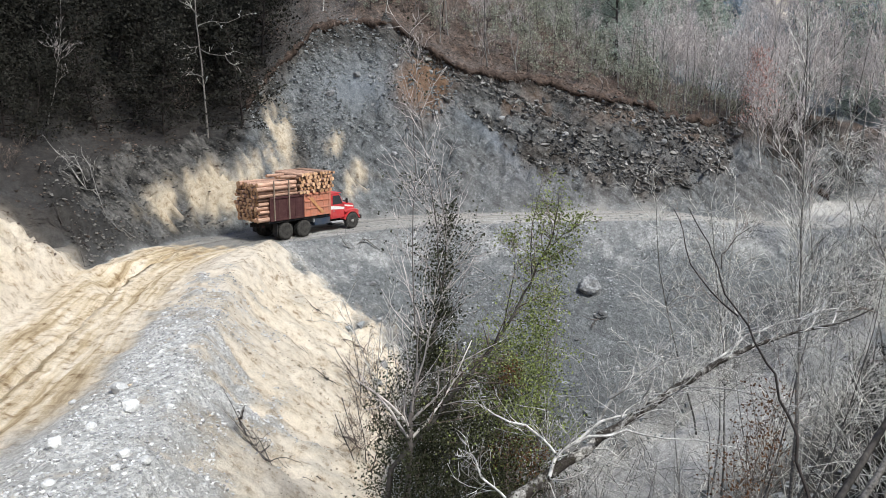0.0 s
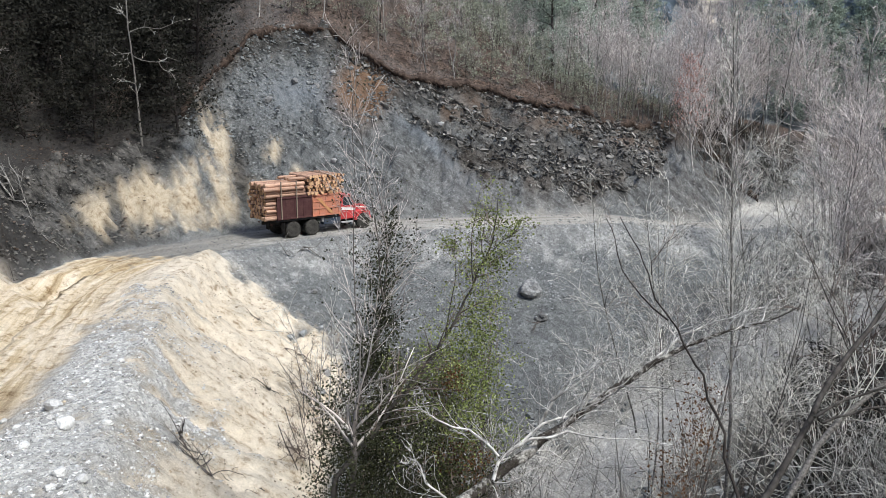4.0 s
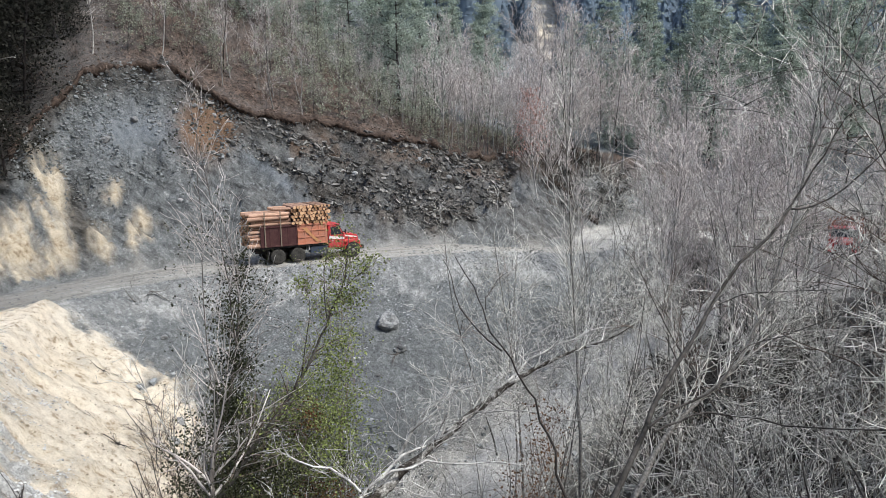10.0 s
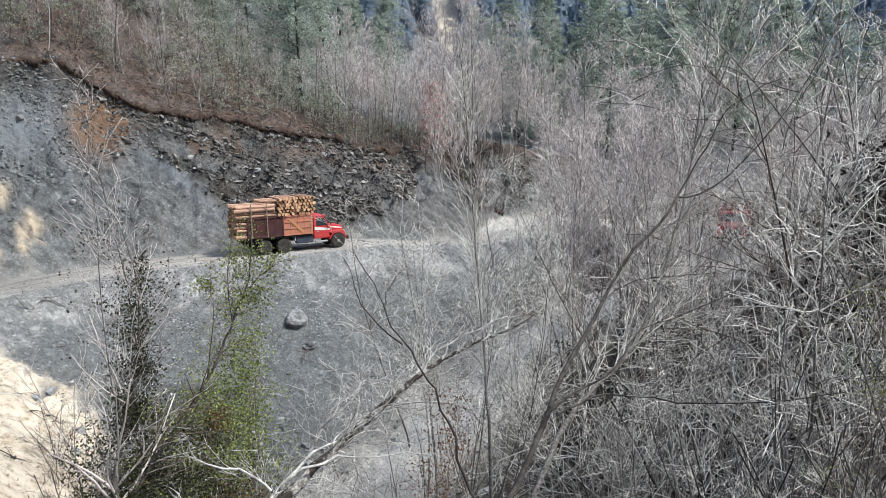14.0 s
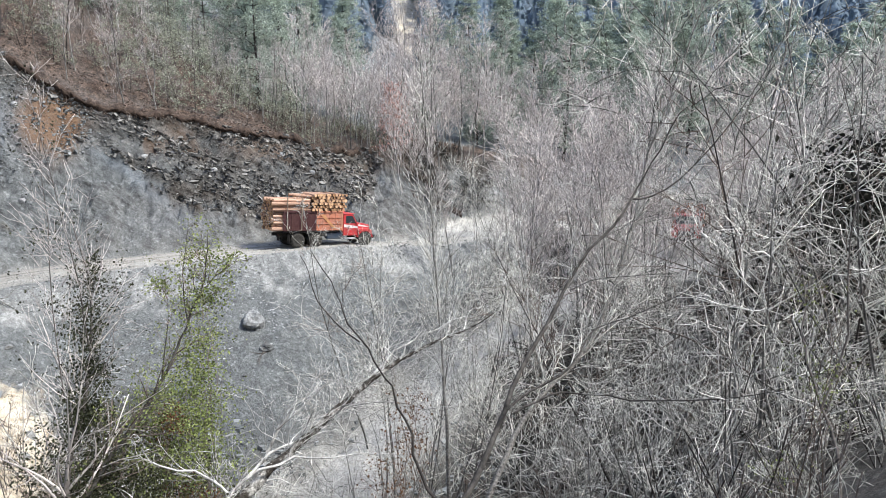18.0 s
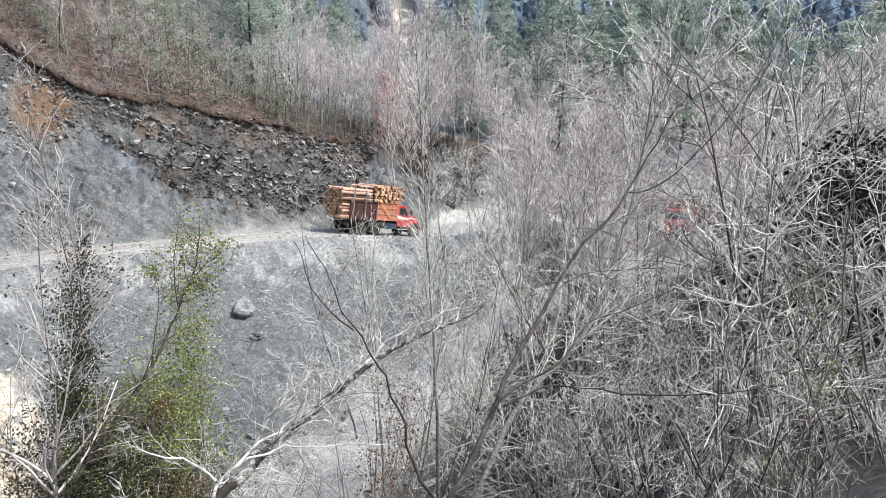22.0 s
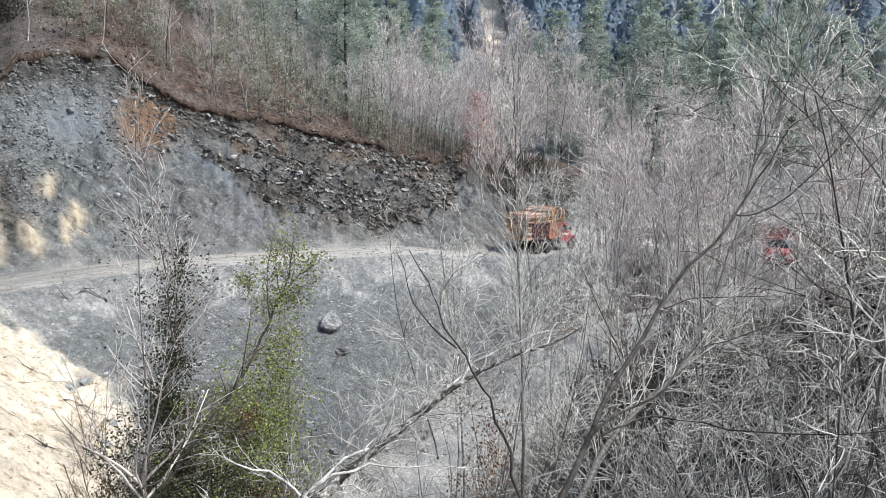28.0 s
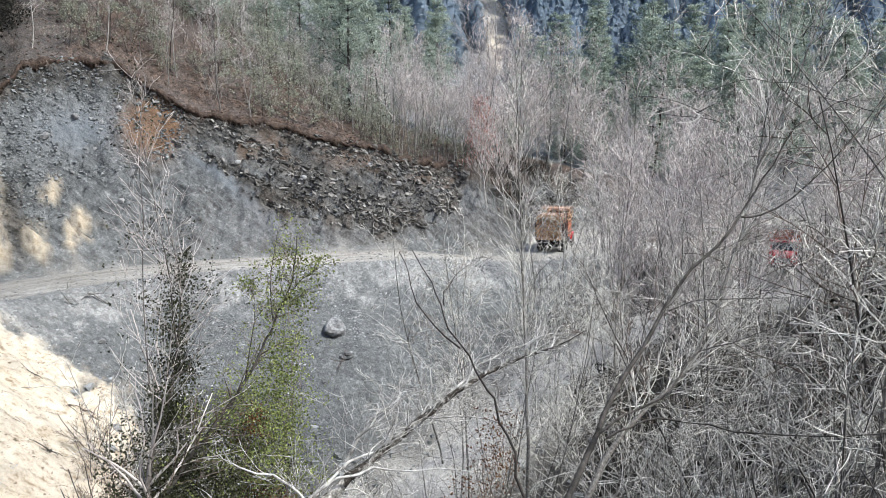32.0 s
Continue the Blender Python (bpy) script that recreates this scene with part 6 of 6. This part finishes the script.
def paint(name, color, dirt=(0.25, 0.2, 0.15), rough=0.45, amount=0.45):
    m = Mat(name, rough)
    n = m.noise(2.5, 6, 0.7)
    g = m.noise(14, 5, 0.7)
    c = m.mix(m.math("MULTIPLY", m.ramp(n, [(0.42, 0.0), (0.72, 1.0)]), amount), color, dirt)
    c = m.mix(1.0, c, m.ramp(g, [(0.3, (0.8, 0.8, 0.8)), (0.6, (1.05, 1.05, 1.05))]), "MULTIPLY")
    m.color(c)
    m.bump(g, 0.15, 0.01)
    return m.m


def log_end_material():
    m = Mat("sawn_log_ends", 0.85)
    co = m.coord()
    rings = m.noise(9, 3, 0.5, co)
    c = m.ramp(rings, [(0.3, (0.36, 0.19, 0.1)), (0.55, (0.6, 0.39, 0.24)), (0.75, (0.74, 0.54, 0.37))])
    c = m.mix(1.0, c, m.ramp(m.random(), [(0.0, (0.55, 0.48, 0.42)), (0.5, (0.95, 0.9, 0.85)), (1.0, (1.2, 1.18, 1.15))]), "MULTIPLY")
    m.color(c)
    m.bump(m.noise(40, 4), 0.3, 0.01)
    return m.m


TRUCK = {
    "red": paint("faded_red_paint", (0.5, 0.035, 0.04), (0.3, 0.16, 0.13), amount=0.4),
    "orange": paint("faded_orange_paint", (0.47, 0.18, 0.11), (0.34, 0.2, 0.15), 0.65, 0.8),
    "maroon": paint("rusty_maroon_steel", (0.06, 0.025, 0.026), (0.11, 0.062, 0.05), 0.7, 0.6),
    "yellow": paint("yellow_paint", (0.48, 0.25, 0.11), (0.45, 0.2, 0.12), 0.65, 1.0),
    "white": paint("white_stripe_paint", (0.78, 0.76, 0.72), amount=0.3),
    "frame": paint("dirty_black_steel", (0.02, 0.02, 0.022), (0.1, 0.085, 0.07), 0.7, 0.6),
    "tank": paint("dark_blue_steel", (0.03, 0.045, 0.07), (0.12, 0.1, 0.085), 0.5, 0.5),
    "grey": paint("grey_steel", (0.35, 0.36, 0.37), amount=0.4),
    "tyre": simple("muddy_rubber", (0.018, 0.017, 0.016), (0.075, 0.07, 0.062), 5.0, 0.9, bump=0.3),
    "rim": paint("dusty_steel_rim", (0.3, 0.29, 0.27), (0.2, 0.18, 0.155), amount=0.6),
    "logbark": simple("peeled_pine_bark", (0.13, 0.068, 0.045), (0.54, 0.35, 0.255), 5.0, 0.9, vary="object", bump=0.5, stretch=(0.3, 1, 1)),
    "logend": log_end_material(),
    "glass": paint("dark_window_glass", (0.03, 0.035, 0.04), (0.1, 0.1, 0.1), 0.08, 0.2),
    "lamp": paint("lamp_glass", (0.7, 0.68, 0.62), rough=0.2, amount=0.2),
    "signal": paint("orange_lens", (0.7, 0.22, 0.03), rough=0.3, amount=0.2),
    "strap": paint("steel_stake", (0.22, 0.17, 0.13), amount=0.6),
}


def log_mesh(seed, length):
    """A log along x with two sawn ends; slightly tapered, bent and out of round."""
    rng = random.Random(seed)
    me = bpy.data.meshes.new("log")
    n, rings = 12, 4
    v, f = [], []
    ph, el = rng.uniform(0, 6), rng.uniform(0.03, 0.1)
    bow = rng.uniform(-0.02, 0.02)
    for i in range(rings):
        t = i / (rings - 1)
        for k in range(n):
            a = 2 * math.pi * k / n
            r = (1 - 0.12 * t) * (1 + el * math.cos(2 * a + ph) + rng.uniform(-0.025, 0.025))
            v.append(((t - 0.5) * length, r * math.cos(a), r * math.sin(a) + bow * math.sin(math.pi * t) * 8))
    for i in range(rings - 1):
        for k in range(n):
            f.append((i * n + k, i * n + (k + 1) % n, (i + 1) * n + (k + 1) % n, (i + 1) * n + k))
    f.append(tuple(reversed(range(n))))
    f.append(tuple((rings - 1) * n + k for k in range(n)))
    me.from_pydata(v, [], f)
    me.materials.append(TRUCK["logbark"])
    me.materials.append(TRUCK["logend"])
    for p in me.polygons:
        p.use_smooth = len(p.vertices) == 4
    me.polygons[len(f) - 1].material_index = me.polygons[len(f) - 2].material_index = 1
    return me


def wheel(parent, x, y, side, dual):
    """A road wheel; side: -1 for the right of the truck. Two tyres side by side where dual."""
    hub = empty("wheel")
    hub.parent = parent
    hub.location = (x, y, 0.5)
    prof = [(0.27, -0.13), (0.36, -0.145), (0.46, -0.14), (0.495, -0.1), (0.5, 0.0), (0.495, 0.1), (0.46, 0.14), (0.36, 0.145), (0.27, 0.13)]
    for k in range(2 if dual else 1):
        off = -side * 0.31 * k
        bm = turned([(r, yy + off) for r, yy in prof], 28)
        for a in range(28):
            an = 2 * math.pi * a / 28
            vs = box(bm, -0.03, 0.03, off - 0.12, off + 0.12, 0.485, 0.515)
            bmesh.ops.rotate(bm, verts=vs, cent=(0, 0, 0), matrix=Matrix.Rotation(an, 3, "Y"))
        part("tyre", bm, TRUCK["tyre"], hub)
    o = side * 0.1
    part("rim", turned([(0.29, -o * 0.8), (0.285, o * 1.2), (0.25, o * 1.1), (0.2, o * (0.2 if dual else 0.9)), (0.11, o * (0.3 if dual else 1.1)), (0.1, o * (1.0 if dual else 1.5)), (0.03, o * (1.1 if dual else 1.6))], 20), TRUCK["rim"], hub)
    bm = bmesh.new()
    for k in range(8):
        an = 2 * math.pi * k / 8
        vs = box(bm, -0.018, 0.018, min(0, o) * 1.2, max(0, o) * 1.2, 0.14, 0.176)
        bmesh.ops.rotate(bm, verts=vs, cent=(0, 0, 0), matrix=Matrix.Rotation(an, 3, "Y"))
    part("wheel_nuts", bm, TRUCK["grey"], hub)
    return hub


def truck(name, loaded):
    """A long-nosed three-axle truck with a tipper body, heading along +x; the ground is z = 0 under the rear bogie."""
    root = empty(name)
    R = TRUCK["red"]
    # chassis
    for s in (-1, 1):
        part("chassis_rail", boxed(-2.0, 5.0, s * 0.42 - 0.05, s * 0.42 + 0.05, 0.72, 0.95), TRUCK["frame"], root)
    for x in (-0.67, 0.67, 4.55):
        part("axle", turned([(0.03, -0.95), (0.09, -0.9), (0.09, -0.2), (0.2, -0.16), (0.2, 0.16), (0.09, 0.2), (0.09, 0.9), (0.03, 0.95)], 12), TRUCK["frame"], root).location = (x, 0, 0.5)
    part("leaf_spring", boxed(-0.7, 0.7, -0.56, -0.46, 0.55, 0.66), TRUCK["frame"], root)
    part("leaf_spring", boxed(-0.7, 0.7, 0.46, 0.56, 0.55, 0.66), TRUCK["frame"], root)
    part("fuel_tank", boxed(1.55, 2.75, -1.08, -0.6, 0.55, 1.0, bevel=0.06), TRUCK["tank"], root, "dark blue steel fuel tank")
    part("fuel_tank", boxed(1.55, 2.55, 0.6, 1.08, 0.55, 1.0, bevel=0.06), TRUCK["tank"], root)
    part("spare_bracket", boxed(1.42, 1.5, -1.1, 1.1, 0.75, 1.1), TRUCK["grey"], root)
    # body of the load bed
    part("bed_floor", boxed(-1.85, 2.65, -1.16, 1.16, 1.05, 1.17), TRUCK["frame"], root)
    for s in (-1, 1):
        panel = part("side_panel", boxed(-1.8, 0.62, s * 1.17 - 0.03, s * 1.17 + 0.03, 1.18, 2.55), TRUCK["maroon"], root, "rusty maroon steel side panel")
        for x in (-1.8, -1.2, -0.6, 0.0, 0.55):
            part("rib", boxed(x, x + 0.08, s * 1.205 - 0.012, s * 1.205 + 0.012, 1.18, 2.55), TRUCK["maroon"], panel)
        for z in (1.18, 2.44):
            part("rail", boxed(-1.8, 0.62, s * 1.225 - 0.025, s * 1.225 + 0.025, z, z + 0.1), TRUCK["maroon"], panel)
        panel = part("side_panel", boxed(0.66, 2.62, s * 1.17 - 0.03, s * 1.17 + 0.03, 1.18, 2.55), TRUCK["orange"], root, "faded orange side panel with a yellow slash")
        for x in (0.66, 1.14, 1.62, 2.1, 2.54):
            part("rib", boxed(x, x + 0.08, s * 1.206 - 0.016, s * 1.206 + 0.016, 1.18, 2.55), TRUCK["orange"], panel)
        for z in (1.18, 1.62, 2.05, 2.44):
            part("rail", boxed(0.66, 2.62, s * 1.222 - 0.022, s * 1.222 + 0.022, z, z + 0.08), TRUCK["orange"], panel)
        part("painted_slash", prism([(0.95, 2.3), (1.3, 2.3), (1.62, 1.85), (2.2, 1.32), (1.98, 1.26), (1.5, 1.75)], s * 1.244, s * 1.249), TRUCK["yellow"], panel)
    part("headboard", boxed(2.62, 2.72, -1.2, 1.2, 1.1, 2.75), TRUCK["orange"], root)
    if not loaded:
        part("tailgate", boxed(-1.88, -1.81, -1.2, 1.2, 1.15, 2.5), TRUCK["orange"], root)
    # cab and nose
    cab = part("cab", prism([(2.85, 0.75), (4.0, 0.75), (4.05, 1.6), (3.92, 1.68), (3.62, 2.24), (3.45, 2.32), (2.95, 2.32), (2.85, 2.22)], -0.98, 0.98, 0.05), R, root, "faded red cab with a white stripe")
    part("roof_lip", boxed(2.82, 3.72, -1.0, 1.0, 2.29, 2.35, bevel=0.03), R, cab)
    part("windscreen", prism([(3.965, 1.69), (3.985, 1.70), (3.685, 2.235), (3.665, 2.225)], -0.86, 0.86), TRUCK["glass"], cab, "dark windscreen glass")
    for s in (-1, 1):
        y0, y1 = (0.975, 0.99) if s > 0 else (-0.99, -0.975)
        door = part("door", prism([(3.0, 0.85), (3.95, 0.85), (3.97, 1.6), (3.0, 1.6)], y0, y1, 0.004), R, cab)
        part("door_window", prism([(3.05, 1.64), (3.86, 1.64), (3.58, 2.18), (3.05, 2.18)], s * 0.978, s * 0.994), TRUCK["glass"], door)
        part("stripe", prism([(2.9, 1.36), (3.98, 1.28), (3.98, 1.42), (2.9, 1.58)], s * 0.992, s * 0.997), TRUCK["white"], door, "white painted stripe")
        part("door_handle", boxed(3.06, 3.2, s * 1.005 - 0.015, s * 1.005 + 0.015, 1.22, 1.26), TRUCK["grey"], door)
        part("mirror", boxed(3.98, 4.02, s * 1.2 - 0.09, s * 1.2 + 0.09, 1.68, 1.98), TRUCK["frame"], cab)
        part("mirror_arm", boxed(3.9, 4.0, s * 1.07 - 0.13, s * 1.07 + 0.13, 1.8, 1.83, bevel=0.005), TRUCK["frame"], cab)
        part("step", boxed(2.9, 3.8, s * 0.95 - 0.12, s * 0.95 + 0.12, 0.52, 0.6), TRUCK["grey"], root, "grey steel step")
    hood = part("hood", prism([(3.95, 0.85), (5.05, 0.85), (5.1, 1.3), (5.02, 1.5), (4.6, 1.6), (4.0, 1.68)], -0.68, 0.68, 0.06), R, root)
    part("hood_stripe", prism([(4.02, 1.44), (5.0, 1.3), (5.0, 1.38), (4.02, 1.56)], -0.69, -0.683), TRUCK["white"], hood)
    part("hood_stripe", prism([(4.02, 1.44), (5.0, 1.3), (5.0, 1.38), (4.02, 1.56)], 0.683, 0.69), TRUCK["white"], hood)
    grille = part("grille", boxed(5.06, 5.12, -0.56, 0.56, 0.9, 1.32), TRUCK["frame"], hood)
    for k in range(6):
        part("slat", boxed(5.11, 5.14, -0.54, 0.54, 0.93 + 0.065 * k, 0.955 + 0.065 * k, bevel=0.004), TRUCK["grey"], grille)
    for s in (-1, 1):
        arch = [(3.86 + 0.0, 0.72), (3.9, 1.0)]
        for k in range(9):
            a = math.pi * (0.93 - 0.86 * k / 8)
            arch.append((4.55 + 0.66 * math.cos(a), 0.5 + 0.66 * math.sin(a)))
        inner = [(4.55 + 0.57 * math.cos(math.pi * (0.07 + 0.86 * k / 8)), 0.5 + 0.57 * math.sin(math.pi * (0.07 + 0.86 * k / 8))) for k in range(9)]
        part("fender", prism(arch[2:] + inner, min(s * 0.66, s * 1.1), max(s * 0.66, s * 1.1), 0.01), R, root)
        part("fender_top", prism([(3.95, 1.14), (4.2, 1.22), (4.9, 1.22), (5.1, 1.1), (5.08, 0.9), (5.0, 0.95), (4.85, 1.1), (4.3, 1.12), (4.05, 1.04)], min(s * 0.66, s * 1.08), max(s * 0.66, s * 1.08), 0.02), R, root)
        lamp = turned([(0.1, 0), (0.1, 0.05), (0.06, 0.08), (0.02, 0.085)], 16)
        bmesh.ops.rotate(lamp, verts=lamp.verts, cent=(0, 0, 0), matrix=Matrix.Rotation(-math.pi / 2, 3, "Z"))
        lo = part("headlight", lamp, TRUCK["lamp"], root, "round headlight")
        lo.location = (5.07, s * 0.8, 1.1)
        part("indicator", boxed(5.06, 5.1, s * 0.98 - 0.04, s * 0.98 + 0.04, 1.02, 1.1), TRUCK["signal"], root)
        part("tail_light", boxed(-2.02, -1.98, s * 0.8 - 0.1, s * 0.8 + 0.1, 0.84, 0.92), TRUCK["maroon"], root)
        part("mudflap", boxed(-1.32, -1.3, s * 0.98 - 0.2, s * 0.98 + 0.2, 0.3, 0.95, bevel=0.003), TRUCK["frame"], root)
    part("bumper", boxed(5.2, 5.34, -1.1, 1.1, 0.55, 0.8, bevel=0.04), TRUCK["frame"], root, "black steel bumper")
    part("exhaust_stack", turned([(0.06, 0), (0.06, 1.5), (0.05, 1.5), (0.045, 1.6)], 12), TRUCK["frame"], root).matrix_basis = pose(2.78, 0.9, 1.0, 90)
    wheels = []
    for x, dual in ((-0.67, True), (0.67, True), (4.55, False)):
        for s in (-1, 1):
            wheels.append(wheel(root, x, s * (1.02 if dual else 0.98), s, dual))
    if loaded:
        rng = random.Random(77)
        long_logs = [log_mesh(i, 2.75) for i in range(4)]
        cross_logs = [log_mesh(10 + i, 2.5) for i in range(4)]

        def stack(meshes, lay, width, z0, heights, spacing):
            z, row = z0, 0
            while True:
                y = -width / 2 + (spacing * 0.5 if row % 2 else 0.0)
                top_out = True
                while y < width / 2 + 0.01:
                    r = spacing * rng.uniform(0.37, 0.55)
                    if z < heights(y) - 0.05:
                        top_out = False
                        ob = new("log", rng.choice(meshes))
                        ob.parent = root
                        turn = rng.uniform(0, 360)
                        flip = rng.choice((0, 180))
                        ob.matrix_basis = lay(y, z + rng.uniform(-0.015, 0.015), rng.uniform(-0.12, 0.12), rng.uniform(-0.8, 0.8), flip) @ pose(0, 0, 0, turn) @ Matrix.Diagonal((1, r, r, 1))
                    y += spacing
                if top_out:
                    break
                row += 1
                z += spacing * 0.87
        stack(long_logs, lambda y, z, o, w, fl: pose(-1.12 + o, y, z, 0, 0, fl + w), 2.12, 1.3, lambda y: 3.35 + 0.12 * math.cos(y * 1.3), 0.252)
        stack(cross_logs, lambda x, z, o, w, fl: pose(1.65 + x, o, z, 0, 0, 90 + fl + w), 2.5, 2.64, lambda x: 3.72 + 0.1 * math.cos(x * 1.1), 0.236)
        for y in (-0.9, -0.6, 0.3):
            ob = new("log", rng.choice(long_logs))
            ob.parent = root
            ob.matrix_basis = pose(-0.28 + rng.uniform(-0.1, 0.1), y, 3.54 + 0.06 * math.cos(y), 0, rng.uniform(-2, 2), rng.uniform(-4, 4)) @ Matrix.Diagonal((0.45, 0.1, 0.1, 1))
        for s in (-1, 1):
            for x in (-1.5, -0.45):
                part("stake", boxed(x - 0.035, x + 0.035, s * 1.24 - 0.03, s * 1.24 + 0.03, 1.2, 3.5), TRUCK["strap"], root, "steel side stake")
    return root, wheels


LOG_TRUCK, LOG_WHEELS = truck("log_truck", True)
tagged(LOG_TRUCK, "old red long-nosed truck loaded high with peeled pine logs", "truck")
PARKED, _ = truck("parked_truck", False)
tagged(PARKED, "red long-nosed tipper truck waiting empty on the lower track", "truck")
PARKED.matrix_basis = pose(45.6, 51.8, ground_z(45.6, 51.8) - 0.02, 0, 2, 226)


# ---- what moves ----
# seconds, x of the rear bogie, heading in degrees to the left of +x
DRIVE = [(0, -9.55, 49), (1, -8.9, 47), (2, -8.1, 44), (3, -6.9, 40), (4, -5.75, 36), (5, -4.55, 32), (6, -3.2, 27), (7, -1.6, 22), (8, 0.1, 18), (9, 1.65, 15.5), (10, 3.05, 13),
         (11, 4.4, 11), (12, 5.75, 9), (13, 7.1, 8), (14, 8.7, 7), (15.5, 10.7, 6.5), (17, 12.65, 6.5), (18, 13.85, 8), (19, 15.1, 10), (20, 16.3, 13), (21, 17.6, 16), (22, 19.0, 18),
         (23, 20.6, 19), (24, 22.2, 20), (25, 23.7, 21), (26, 25.3, 24), (27, 26.9, 28), (28, 28.5, 31), (29, 29.4, 35), (30, 30.2, 40), (31, 30.8, 47), (32, 31.4, 54)]


def motions():
    """The truck drives round the bend; its wheels roll as far as it goes."""
    tt = np.arange(0, 32.01, 0.25)
    dr = np.array(DRIVE)

    def glide(col):
        k = np.interp(tt, dr[:, 0], dr[:, col])
        return np.convolve(np.pad(k, 4, mode="reflect", reflect_type="odd"), np.ones(9) / 9, "valid")

    xs, hs = glide(1), glide(2)
    front = ROAD_LINE[ROAD_LINE[:, 1] > 43.5]
    ys = np.interp(xs, front[:, 0], front[:, 1])
    zs = np.interp(xs, front[:, 0], front[:, 2])
    run = np.concatenate([[0], np.cumsum(np.hypot(np.diff(xs), np.diff(ys)))])
    rows, rolls = [], []
    for i, t in enumerate(tt):
        c, s = math.cos(radians(hs[i])), math.sin(radians(hs[i]))
        zf = np.interp(xs[i] + 4.5 * c, front[:, 0], front[:, 2])
        pitch = math.degrees(math.atan2(zs[i] - zf, 4.5))
        sway = 0.5 * math.sin(1.7 * t) + 0.35 * math.sin(3.1 * t + 1)
        rows.append((float(t), pose(xs[i], ys[i], zs[i] - 0.03, sway, pitch, hs[i])))
    walk(LOG_TRUCK, rows)
    for w in LOG_WHEELS:
        x, y, z = w.location
        walk(w, [(float(t), pose(x, y, z, 0, math.degrees(run[i] / 0.5), 0)) for i, t in enumerate(tt)])


motions()
